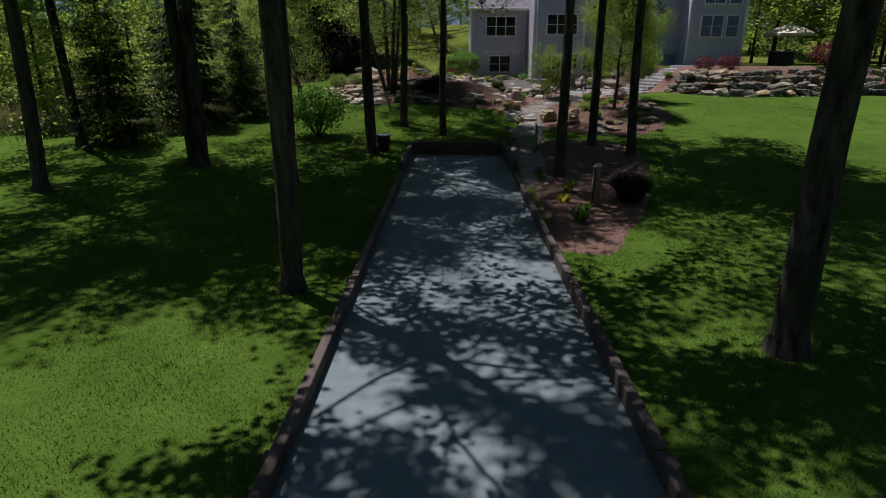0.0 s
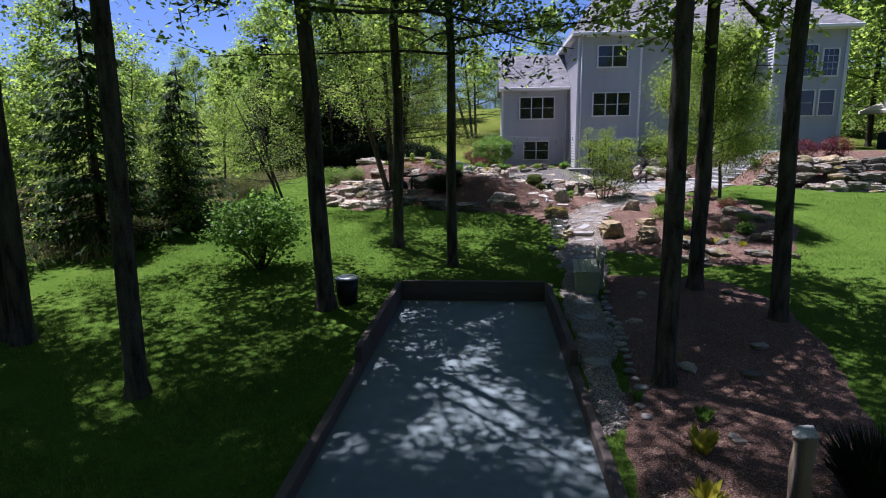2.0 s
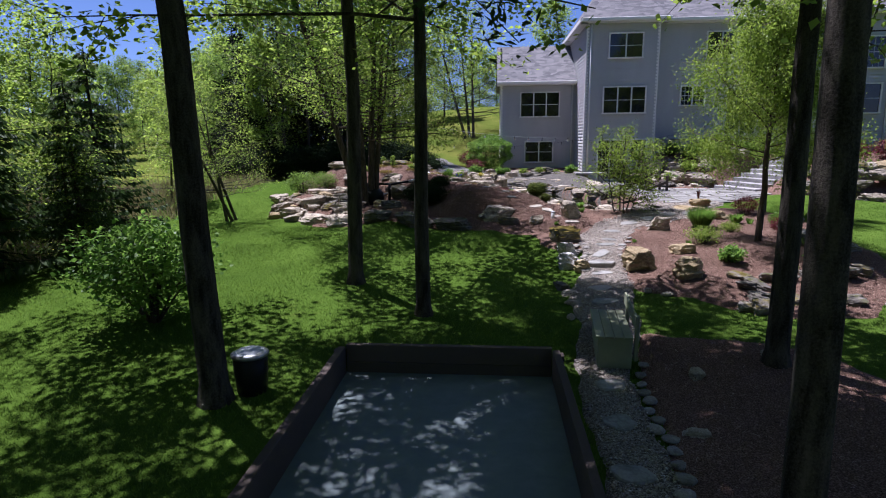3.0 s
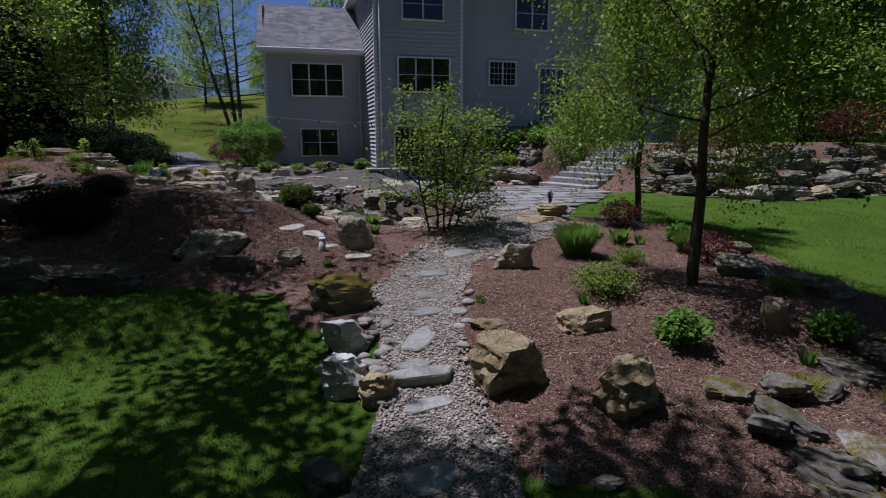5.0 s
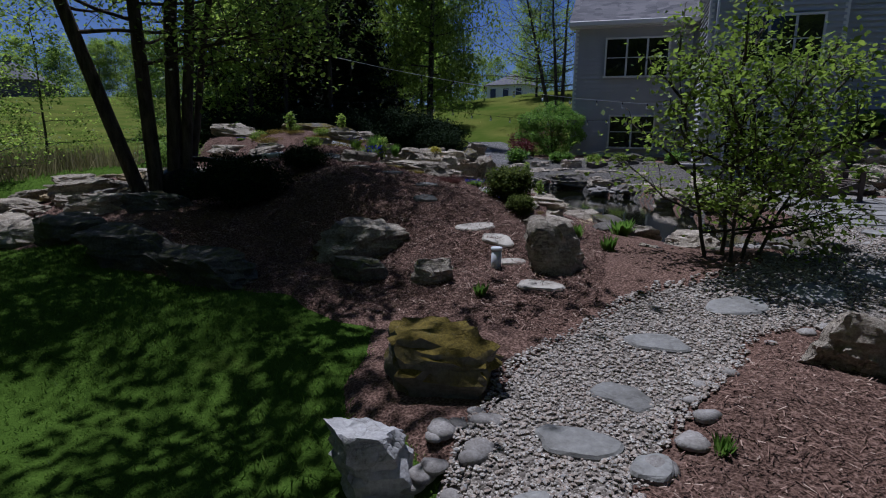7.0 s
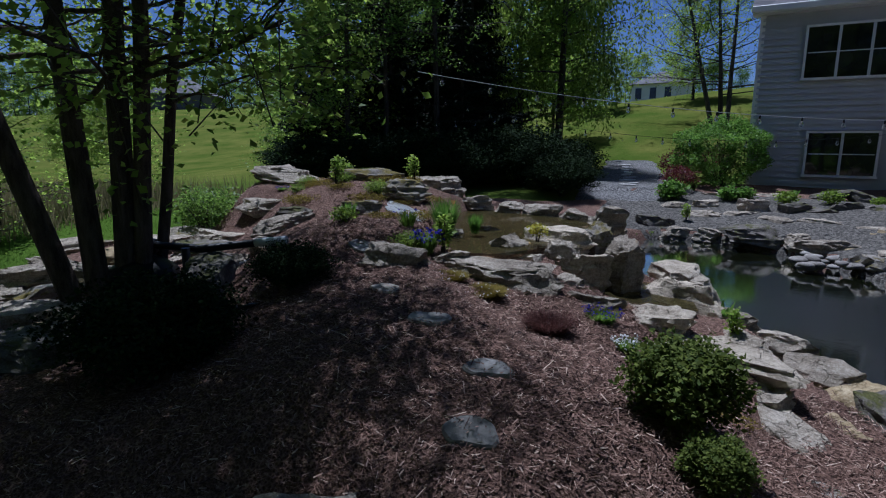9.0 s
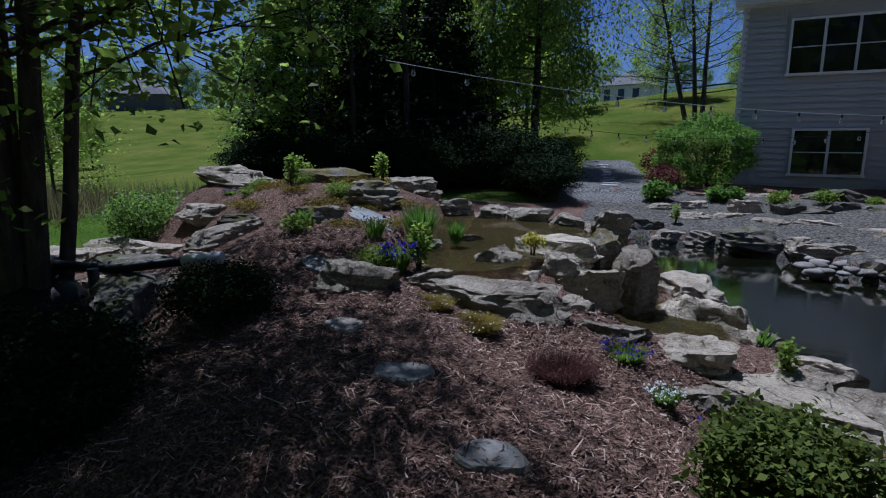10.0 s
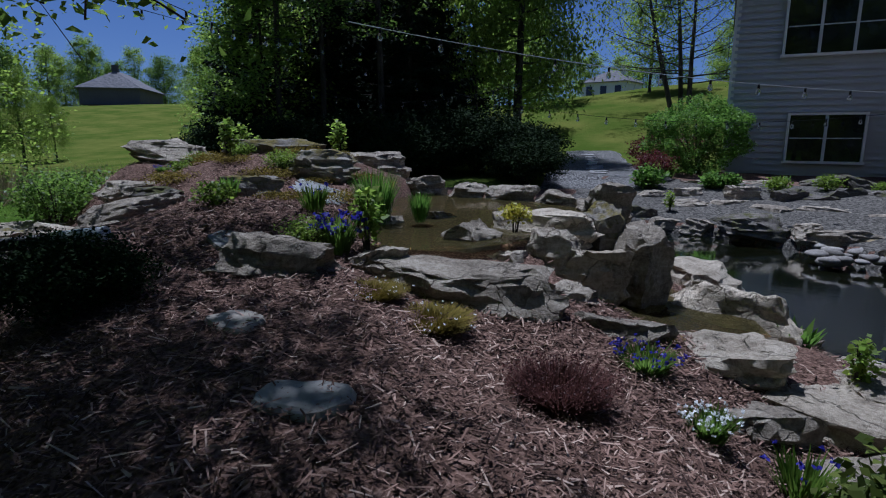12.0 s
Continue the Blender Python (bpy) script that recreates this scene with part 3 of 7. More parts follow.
# ---- the bocce court ----
def court():
    x0, x1, y0, y1 = COURT
    c = thing("bocce_court", "long bocce court of grey stone dust in timber rails", "court")
    bm = bmesh.new()
    bmesh.ops.create_grid(bm, x_segments=8, y_segments=40, size=0.5, matrix=Matrix.LocRotScale(((x0 + x1) / 2, (y0 + y1) / 2, 0.0), None, (x1 - x0, y1 - y0, 1)))
    part("playing_surface", bm, M_COURT, c, "blue-grey stone dust")
    rng = random.Random(4)
    for side, x in ((-1, x0), (1, x1)):
        y = y0
        while y < y1 - 0.1:
            ln = min(3.66, y1 - y)
            tall = 0.40 if y + ln > y1 - 0.1 else 0.17 if y < y1 - 4.6 else 0.26
            bm = bmesh.new()
            box(bm, x - 0.05, x + 0.05, y + 0.004, y + ln - 0.004, -0.12, tall + rng.uniform(-0.012, 0.012), 0.008)
            part("side_rail", bm, M_WOOD, c)
            bm = bmesh.new()
            box(bm, x + side * 0.052 - 0.04, x + side * 0.052 + 0.04, y + ln - 0.16, y + ln - 0.02, -0.2, tall - 0.03, 0.006)
            part("stake", bm, M_WOOD, c)
            y += ln
    for y in (y0, y1):
        for k in range(2):
            bm = bmesh.new()
            box(bm, x0 + 0.052, x1 - 0.052, y - 0.045, y + 0.045, -0.1 + k * 0.255, 0.15 + k * 0.255, 0.008)
            part("end_board", bm, M_WOOD, c)


court()


# ---- rocks ----
def rock_mesh(seed, size, mat, boxy=6.0, cuts=13, rough=0.08, detail=4, ledges=0.085):
    """A broken, faceted boulder: a rounded block cut by many planes, stepped in layers and roughened."""
    rng = random.Random(seed)
    bm = bmesh.new()
    bmesh.ops.create_icosphere(bm, subdivisions=detail, radius=1)
    planes = [(Vector((rng.uniform(-0.22, 0.22), rng.uniform(-0.22, 0.22), 1)).normalized(), rng.uniform(0.62, 0.75))]
    for _ in range(cuts):
        n = Vector((rng.gauss(0, 1), rng.gauss(0, 1), rng.gauss(0.15, 0.5))).normalized()
        planes.append((n, rng.uniform(0.58, 0.92)))
    off = Vector((rng.uniform(-50, 50), rng.uniform(-50, 50), rng.uniform(-50, 50)))
    shear = (rng.uniform(-0.22, 0.22), rng.uniform(-0.22, 0.22))
    layers = rng.uniform(1.6, 2.8)
    for v in bm.verts:
        d = v.co.normalized()
        r = (abs(d.x) ** boxy + abs(d.y) ** boxy + abs(d.z) ** boxy) ** (-1 / boxy)
        p = d * r * 0.88
        for n, k in planes:
            over = p.dot(n) - k
            if over > 0:
                p -= n * over
        q = p * 1.3 + off
        low = noise.noise(q * 0.9)
        saw = ((p.z + 0.25 * low) * layers) % 1.0
        p += Vector((d.x, d.y, 0)) * ledges * (saw * saw * 1.6 - 0.6)
        p += d * (rough * (1.3 * low + noise.noise(q * 2.6) - 1.1 * abs(noise.noise(q * 4.5)) + 0.8 * noise.noise(q * 8.0) + 0.5 * noise.noise(q * 15.0)))
        p.x += p.z * shear[0]
        p.y += p.z * shear[1]
        v.co = Vector((p.x * size[0] / 2, p.y * size[1] / 2, p.z * size[2] / 2)) * 1.12
    me = bm_mesh("rock", bm, mat)
    me.polygons.foreach_set("use_smooth", [True] * len(me.polygons))
    me.set_sharp_from_angle(angle=radians(38))
    return me


def rock(x, y, size, mat, label, seed, turn=0.0, sink=0.25, z=None, tilt=(0, 0), group="garden boulders", **shape):
    base = ground(x, y) if z is None else z
    m = pose(x, y, base + size[2] * (0.5 - sink), tilt[0], tilt[1], turn)
    return thing("rock", label, "rock", group, m, mesh=rock_mesh(seed, size, mat, **shape))


POOL_LABEL = "flat weathered limestone slab edging the pool"
HERO = [
    # x, y, (size), material, turn, sink, label
    (3.72, 21.84, (0.66, 0.52, 0.54), M_TAN, 15, 0.2, "large tan sandstone boulder in the mulch"),
    (4.5, 21.24, (0.68, 0.5, 0.56), M_TAN, 40, 0.26, "grey-tan wedge boulder in the mulch"),
    (4.64, 22.33, (0.56, 0.42, 0.34), M_TAN, -10, 0.34, "brown layered boulder beside yellow plants"),
    (3.83, 22.63, (0.40, 0.34, 0.15), M_TAN, 30, 0.35, "flat jagged tan stone in the mulch"),
    (4.75, 24.36, (0.52, 0.42, 0.46), M_LIME, 20, 0.22, "pale grey boulder beside the path"),
    (6.6, 25.9, (0.75, 0.45, 0.36), M_TAN, -15, 0.25, "tan boulder beside ornamental grass"),
    (2.41, 22.92, (0.43, 0.4, 0.44), M_WHITE, 25, 0.2, "white craggy limestone at the path edge"),
    (2.36, 22.2, (0.43, 0.38, 0.42), M_WHITE, -20, 0.2, "white craggy limestone at the path edge"),
    (2.63, 22.0, (0.35, 0.3, 0.32), M_TAN, 5, 0.25, "square tan stone at the path step"),
    (2.48, 23.68, (0.78, 0.54, 0.50), M_MOSS, 8, 0.2, "boulder covered in golden moss"),
    (2.91, 25.68, (0.52, 0.44, 0.62), M_LIME, 20, 0.22, "upright block-like boulder beside the shrub"),
    (0.9, 25.85, (1.12, 0.6, 0.54), M_LIME, 30, 0.28, "large dark-shadowed boulder on the mound"),
    (1.25, 25.12, (0.56, 0.36, 0.36), M_DARK, 10, 0.3, "low dark stone below a boulder"),
    (1.97, 25.15, (0.38, 0.28, 0.30), M_LIME, -15, 0.25, "small angular stone in the mulch"),
    (-0.1, 24.95, (1.0, 0.6, 0.44), M_DARK, 0, 0.3, "dark flat boulder at the lawn edge"),
    (-1.15, 24.95, (0.9, 0.6, 0.5), M_DARK, 15, 0.3, "dark flat boulder at the lawn edge"),
    (-2.2, 25.2, (0.8, 0.55, 0.42), M_DARK, -10, 0.3, "dark flat boulder at the lawn edge"),
    (-3.2, 25.5, (0.95, 0.6, 0.46), M_LIME, 12, 0.3, "grey boulder at the lawn edge"),
    (-4.1, 25.8, (0.8, 0.6, 0.4), M_LIME, -30, 0.3, "grey boulder at the lawn edge"),
    (-4.9, 26.5, (1.0, 0.6, 0.42), M_LIME, 40, 0.3, "grey boulder at the lawn edge"),
    (-5.5, 27.3, (0.9, 0.6, 0.4), M_LIME, 60, 0.3, "grey boulder at the lawn edge"),
    (-5.9, 28.3, (0.9, 0.6, 0.36), M_LIME, 80, 0.3, "grey boulder at the lawn edge"),
    (-3.4, 26.6, (1.1, 0.7, 0.40), M_LIME, 10, 0.3, "flat grey ledge stone on the mound"),
    (-4.5, 27.4, (1.1, 0.7, 0.40), M_LIME, 35, 0.3, "flat grey ledge stone on the mound"),
    (-2.0, 26.2, (0.8, 0.6, 0.36), M_DARK, 20, 0.3, "dark ledge stone on the mound"),
    (-1.9, 27.6, (0.9, 0.5, 0.5), M_DARK, -35, 0.3, "dark boulder beside black pipes"),
    (-4.6, 28.6, (1.0, 0.7, 0.34), M_LIME, 15, 0.3, "flat pale ledge stone on the mound"),
    (-5.0, 29.5, (1.1, 0.8, 0.34), M_LIME, -15, 0.3, "flat pale ledge stone on the mound"),
    (-4.1, 29.3, (0.8, 0.5, 0.34), M_LIME, 30, 0.35, "flat pale ledge stone on the mound"),
    (-3.9, 29.9, (0.8, 0.5, 0.30), M_LIME, 20, 0.35, "flat pale ledge stone on the mound"),
    (-4.4, 30.75, (1.3, 0.8, 0.42), M_LIME, 5, 0.3, "broad pale crest stone on the mound"),
    (-3.3, 31.4, (1.0, 0.6, 0.34), M_LIME_MOSS, -10, 0.3, "mossy crest stone on the mound"),
    (-2.5, 30.6, (1.1, 0.6, 0.30), M_LIME_MOSS, 10, 0.3, "mossy crest stone on the mound"),
    (-1.7, 30.2, (1.0, 0.55, 0.36), M_LIME_MOSS, -8, 0.25, "moss-edged slab over a small waterfall"),
    (-2.1, 31.5, (0.9, 0.6, 0.34), M_LIME, 15, 0.3, "pale crest stone on the mound"),
    (-0.27, 28.13, (0.66, 0.46, 0.40), M_LIME, 20, 0.42, "rounded grey boulder on the mulch slope"),
    (-1.6, 29.3, (0.5, 0.4, 0.3), M_LIME_MOSS, 60, 0.3, "small mossy stone on the slope"),
]
for i, (x, y, size, mat, turn, sink, label) in enumerate(HERO):
    rock(x, y, size, mat, label, 100 + i, turn, sink)

POOL = [
    # x, y, top, (size), material, turn
    (0.46, 28.62, 1.97, (0.98, 0.62, 0.4), M_LIME, 12), (-0.02, 28.62, 1.97, (0.42, 0.34, 0.3), M_LIME, 20), (0.90, 28.98, 1.80, (0.46, 0.36, 0.36), M_LIME, 15),
    (1.14, 28.83, 1.72, (0.58, 0.4, 0.34), M_LIME, -30), (0.20, 29.36, 2.04, (0.50, 0.42, 0.42), M_LIME, 10), (0.44, 29.26, 1.88, (0.36, 0.32, 0.44), M_LIME, -20),
    (0.53, 29.84, 2.06, (0.72, 0.42, 0.30), M_PALE, -8), (0.65, 29.50, 2.01, (0.40, 0.36, 0.5), M_LIME, 15), (0.91, 29.58, 1.91, (0.48, 0.50, 0.62), M_PALE, -8),
    (0.88, 30.06, 2.10, (0.36, 0.40, 0.5), M_LIME_MOSS, 30), (1.12, 29.98, 2.03, (0.40, 0.50, 0.78), M_LIME, 24), (0.70, 30.88, 2.22, (0.44, 0.38, 0.5), M_LIME, 50),
    (1.42, 31.38, 1.53, (0.86, 0.86, 0.6), M_PALE, -10), (1.72, 30.02, 1.67, (1.04, 0.50, 0.82), M_PALE, -34), (1.95, 29.35, 1.36, (0.4, 0.4, 0.5), M_LIME, -48),
    (1.62, 28.98, 1.66, (0.74, 0.50, 0.42), M_PALE, 22), (1.72, 28.6, 1.50, (0.6, 0.4, 0.3), M_LIME, -22), (2.05, 28.95, 1.48, (1.3, 0.66, 0.36), M_PALE, -30),
    (2.12, 28.36, 1.45, (0.58, 0.5, 0.34), M_PALE, -10), (-0.44, 30.02, 1.96, (0.34, 0.26, 0.22), M_PALE, 0), (-0.58, 29.58, 1.97, (0.26, 0.22, 0.2), M_LIME, 10),
    (2.42, 28.55, 1.34, (0.6, 0.5, 0.4), M_LIME, -45),
    (2.6, 28.1, 1.30, (0.8, 0.5, 0.45), M_LIME, -50),
    (2.75, 27.55, 1.30, (0.6, 0.45, 0.36), M_LIME_MOSS, -20), (3.05, 27.6, 1.18, (0.7, 0.5, 0.4), M_LIME, -40), (3.3, 27.0, 1.24, (0.6, 0.4, 0.34), M_LIME, 5),
    (3.55, 27.4, 1.15, (0.6, 0.45, 0.36), M_LIME, 30), (3.9, 26.9, 1.22, (0.7, 0.45, 0.34), M_LIME, -10), (4.5, 27.1, 1.2, (0.7, 0.5, 0.36), M_DARK, 20),
    (5.1, 27.7, 1.25, (0.75, 0.5, 0.38), M_DARK, 50), (5.6, 28.5, 1.25, (0.8, 0.5, 0.36), M_LIME, 80), (5.75, 29.6, 1.22, (0.9, 0.5, 0.34), M_LIME, 95),
    (-0.35, 31.5, 2.06, (0.55, 0.4, 0.34), M_LIME, -10), (-0.85, 31.6, 2.05, (0.5, 0.4, 0.3), M_LIME, 15), (0.15, 31.35, 2.03, (0.6, 0.35, 0.32), M_LIME, -20),
    (0.6, 31.05, 2.04, (0.5, 0.36, 0.36), M_LIME, -35), (-1.35, 31.5, 2.10, (0.5, 0.4, 0.3), M_LIME, 30), (-0.9, 29.85, 2.0, (0.4, 0.3, 0.22), M_LIME, 0),
    (1.85, 35.75, 1.38, (1.0, 0.55, 0.42), M_DARK, 10), (3.1, 35.45, 1.30, (1.2, 0.6, 0.34), M_LIME, 15), (3.9, 35.0, 1.28, (0.9, 0.6, 0.34), M_LIME, -20),
    (1.75, 38.0, 1.70, (0.62, 0.5, 0.6), M_LIME, 5), (2.45, 37.95, 1.68, (0.72, 0.5, 0.6), M_DARK, -6), (3.2, 38.0, 1.66, (0.8, 0.5, 0.6), M_DARK, 4), (4.05, 38.0, 1.66, (0.9, 0.5, 0.62), M_DARK, -5), (4.9, 37.9, 1.66, (0.8, 0.5, 0.6), M_DARK, 8), (0.75, 38.1, 1.56, (0.6, 0.45, 0.4), M_LIME, 20), (0.1, 37.9, 1.5, (0.55, 0.45, 0.4), M_LIME, -15),
    (6.2, 26.95, 1.33, (1.15, 0.6, 0.24), M_TAN, -5), (6.6, 27.15, 1.50, (0.62, 0.4, 0.24), M_TAN, 20), (5.6, 26.6, 1.2, (0.5, 0.4, 0.26), M_LIME, 30), (5.35, 27.1, 1.35, (0.5, 0.45, 0.4), M_DARK, 10),
]
for i, (x, y, top, size, mat, turn) in enumerate(POOL):
    rock(x, y, size, mat, POOL_LABEL if size[2] < 0.5 else "tall limestone block beside the cascade", 300 + i, turn, 0.5, z=top - size[2] / 2, group="pond edge stones")

# stock boulders for rims and walls
STOCK = [rock_mesh(900 + k, (1.0, 0.62, 0.42), m) for k, m in enumerate((M_LIME, M_LIME, M_DARK, M_LIME, M_TAN, M_LIME_MOSS, M_LIME, M_DARK, M_LIME))]


def rock_row(points, spacing, low, high, top_fn, label, group, seed, kinds=None):
    rng = random.Random(seed)
    for (ax, ay), (bx, by) in zip(points, points[1:]):
        ln = math.hypot(bx - ax, by - ay)
        k = max(1, round(ln / spacing))
        turn = math.degrees(math.atan2(by - ay, bx - ax))
        for j in range(k):
            t = (j + rng.uniform(0.35, 0.65)) / k
            x, y = ax + (bx - ax) * t + rng.uniform(-0.15, 0.15), ay + (by - ay) * t + rng.uniform(-0.2, 0.2)
            s = rng.uniform(low * 0.85, high)
            sz = s * rng.uniform(0.75, 1.5)
            ob = thing("rock", label, "rock", group, pose(x, y, top_fn(x, y) - 0.15 * sz + rng.uniform(-0.07, 0.07), rng.uniform(-9, 9), rng.uniform(-9, 9), turn + rng.choice((0, 180)) + rng.uniform(-22, 22)) @ Matrix.Diagonal((s * spacing * 1.15, s, sz, 1)), mesh=rng.choice(kinds or STOCK))


NEAR = "pale limestone slab along the pond's near edge"
rock_row([(1.75, 31.2), (2.3, 30.6), (2.85, 29.6), (3.25, 28.6), (3.8, 28.0), (4.5, 27.6)], 0.6, 0.8, 1.2, lambda x, y: 1.16, NEAR, "pond edge stones", 3)
rock_row([(2.2, 29.4), (2.6, 28.7), (3.0, 28.0), (3.5, 27.4), (4.2, 27.0)], 0.55, 0.6, 1.0, lambda x, y: ground(x, y) + 0.1, NEAR, "pond edge stones", 4)
RIM = "weathered limestone slab on the pond's far rim"
rock_row([(-0.2, 36.4), (1.4, 36.5), (2.9, 35.6), (3.9, 34.5), (4.5, 33.2), (4.8, 31.8), (5.5, 30.8)], 0.62, 0.8, 1.25, lambda x, y: 1.22, RIM, "pond rim stones", 5)
rock_row([(0.2, 37.4), (1.8, 37.6), (3.4, 36.9), (4.6, 35.8), (5.3, 34.2)], 0.95, 0.8, 1.25, lambda x, y: 1.34, RIM, "pond rim stones", 6)
rock_row([(0.4, 38.2), (2.2, 38.4), (3.8, 37.9), (5.0, 36.8)], 1.1, 0.8, 1.2, lambda x, y: 1.42, RIM, "pond rim stones", 8)
rock_row([(-0.1, 39.0), (1.6, 39.4), (3.4, 39.3), (5.0, 38.6)], 0.85, 0.8, 1.1, lambda x, y: 1.66, "dark stone of the low planting wall by the house", "planting wall stones", 7)
WALL = "stacked natural boulder of the terrace retaining wall"
WALL_KINDS = [STOCK[k] for k in (2, 4, 7, 0, 2, 5)]
for level, (dy, top, seed) in enumerate(((0.0, 1.10, 11), (0.2, 1.40, 12), (0.45, 1.68, 15), (1.3, 2.0, 13), (1.6, 2.32, 14))):
    rock_row([(10.9 + 0.4 * level, 31.6 + 0.4 * dy), (12.0 + 0.2 * level, 30.4 + 0.8 * dy), (13.2, 29.5 + dy), (16, 29.7 + dy), (20, 30.2 + dy), (25, 31.2 + dy)], 0.8, 0.8, 1.15, lambda x, y, h=top: h, WALL, "retaining wall boulders", seed, WALL_KINDS)
for level, (dx, top, seed) in enumerate(((0.0, 1.25, 21), (0.5, 1.7, 22), (1.1, 2.2, 23))):
    rock_row([(9.7 + dx * 1.2, 35.1 + dx * 0.6), (8.8 + dx * 0.6, 35.2 + dx), (7.9 + dx * 0.3, 35.9 + dx * 0.8), (7.6, 37.6)], 0.9, 0.8, 1.2, lambda x, y, h=top: h, WALL, "retaining wall boulders", seed)
rng = random.Random(31)
for k in range(16):
    x, y = rng.uniform(5.0, 7.2), rng.uniform(19.7, 21.3)
    s = rng.uniform(0.3, 0.62)
    thing("rock", "dark weathered stone piled in the mulch", "rock", "rock pile", pose(x, y, ground(x, y) + 0.06 * s, 0, rng.uniform(-8, 8), rng.uniform(0, 360)) @ Matrix.Diagonal((s * 1.2, s * 1.2, s * 1.3, 1)), mesh=STOCK[2] if k % 3 else STOCK[5])
for k in range(34):
    x, y = rng.uniform(-5.6, -2.0), rng.uniform(25.6, 29.2)
    s = rng.uniform(0.35, 0.85)
    thing("rock", "pale weathered stone on the mound's western slope", "rock", "mound slope stones", pose(x, y, ground(x, y) + 0.08 * s, rng.uniform(-8, 8), rng.uniform(-8, 8), rng.uniform(0, 360)) @ Matrix.Diagonal((s, s, s, 1)), mesh=rng.choice(STOCK))
for k, (x, y, s) in enumerate(((7.9, 22.6, 0.8), (7.5, 23.4, 0.95), (8.5, 24.6, 0.6), (7.5, 21.4, 0.7), (8.4, 25.6, 0.5))):
    thing("rock", "mossy dark boulder at the lawn edge", "rock", "lawn edge boulders", pose(x, y, ground(x, y) + 0.1 * s, 0, 0, 40 * k) @ Matrix.Diagonal((s, s, s, 1)), mesh=STOCK[5])

for k in range(20):
    x = rng.uniform(8.0, 12.4)
    y = rng.uniform(max(35.2, 35.3 + (x - 10) * 0.42), 37.6)
    s = rng.uniform(0.4, 0.85)
    thing("rock", "weathered tan-grey boulder in the rock garden beside the stairs", "rock", "rock garden boulders", pose(x, y, ground(x, y) + 0.12 * s, rng.uniform(-8, 8), rng.uniform(-8, 8), rng.uniform(0, 360)) @ Matrix.Diagonal((s, s, s * 1.2, 1)), mesh=STOCK[rng.choice((0, 3, 4, 7))])


# ---- stone stairs ----
def stairs():
    st = thing("stone_stairs", "broad grey cut-stone garden stairs up the bank", "stairs", kind="structure")
    st.matrix_world = pose(10.25, 33.85, 1.08, 0, 0, -69)
    for k in range(9):
        bm = bmesh.new()
        box(bm, -1.05 + 0.03 * (k % 3), 1.05 - 0.04 * (k % 2), 0.43 * k, 0.43 * (k + 1) + 0.1, 0.155 * k - 0.35, 0.155 * (k + 1), 0.015)
        part("step", bm, M_STEP, st)


stairs()


# ---- the patio ----
def patio():
    pt = thing("patio", "pale irregular flagstone patio beside the pond", "patio", kind="structure")
    poly = PATIO
    bm = bmesh.new()
    bm.faces.new([bm.verts.new((x, y, 1.125)) for x, y in poly])
    bmesh.ops.triangulate(bm, faces=bm.faces[:])
    part("joint_sand", bm, M_GRAVEL, pt)
    rng = random.Random(8)
    y = 29.3
    while y < 38.4:
        d = rng.uniform(0.55, 0.8)
        x = 5.3 + rng.uniform(-0.3, 0)
        while x < 10.2:
            w = rng.uniform(0.6, 1.1)
            if inside_depth(poly, np.array([x + w / 2]), np.array([y + d / 2]))[0] > 0.12:
                bm = bmesh.new()
                ring = [(x + 0.02 + rng.uniform(0, 0.05), y + 0.02 + rng.uniform(0, 0.05)), (x + w - 0.02 - rng.uniform(0, 0.05), y + 0.02 + rng.uniform(0, 0.06)),
                        (x + w - 0.02 - rng.uniform(0, 0.05), y + d - 0.02 - rng.uniform(0, 0.05)), (x + 0.02 + rng.uniform(0, 0.05), y + d - 0.02 - rng.uniform(0, 0.06))]
                low = [bm.verts.new((a, b, 1.12)) for a, b in ring]
                high = [bm.verts.new((a, b, 1.145 + rng.uniform(0, 0.008))) for a, b in ring]
                bm.faces.new(high)
                for k in range(4):
                    bm.faces.new((low[k], low[(k + 1) % 4], high[(k + 1) % 4], high[k]))
                part("flagstone", bm, M_FLAG, pt)
            x += w
        y += d


patio()


# ---- the house ----
LAP = 0.15


def lap_wall(a, b, z0, z1, thick=0.18, top=None):
    """Clapboard wall from a to b seen with its outside on the right hand; top(t) may give a raked top."""
    a, b = Vector((*a, 0)), Vector((*b, 0))
    along = (b - a).normalized()
    out = Vector((along.y, -along.x, 0))
    bm = bmesh.new()
    n = max(1, math.ceil((z1 - z0) / LAP))
    ln = (b - a).length
    last = None
    for k in range(n):
        lo, hi = z0 + k * LAP, min(z0 + (k + 1) * LAP, z1)
        s0, s1 = top(lo) if top else (0.0, ln)
        if s1 - s0 < 0.05:
            break
        p, q = a + along * s0, a + along * s1
        v = [bm.verts.new(p + out * 0.06 + Vector((0, 0, lo))), bm.verts.new(q + out * 0.06 + Vector((0, 0, lo))), bm.verts.new(q - out * 0.004 + Vector((0, 0, hi + 0.03))), bm.verts.new(p - out * 0.004 + Vector((0, 0, hi + 0.03)))]
        bm.faces.new(v)
        if last:
            bm.faces.new((last[3], last[2], v[1], v[0]))
        last = v
    return bm


def slab(bm, pts, thick):
    """A roof plane with thickness, from its upper face's corners."""
    up = [bm.verts.new(p) for p in pts]
    dn = [bm.verts.new((p[0], p[1], p[2] - thick)) for p in pts]
    bm.faces.new(up)
    bm.faces.new(dn[::-1])
    for k in range(len(pts)):
        j = (k + 1) % len(pts)
        bm.faces.new((up[k], dn[k], dn[j], up[j]))
    return bm


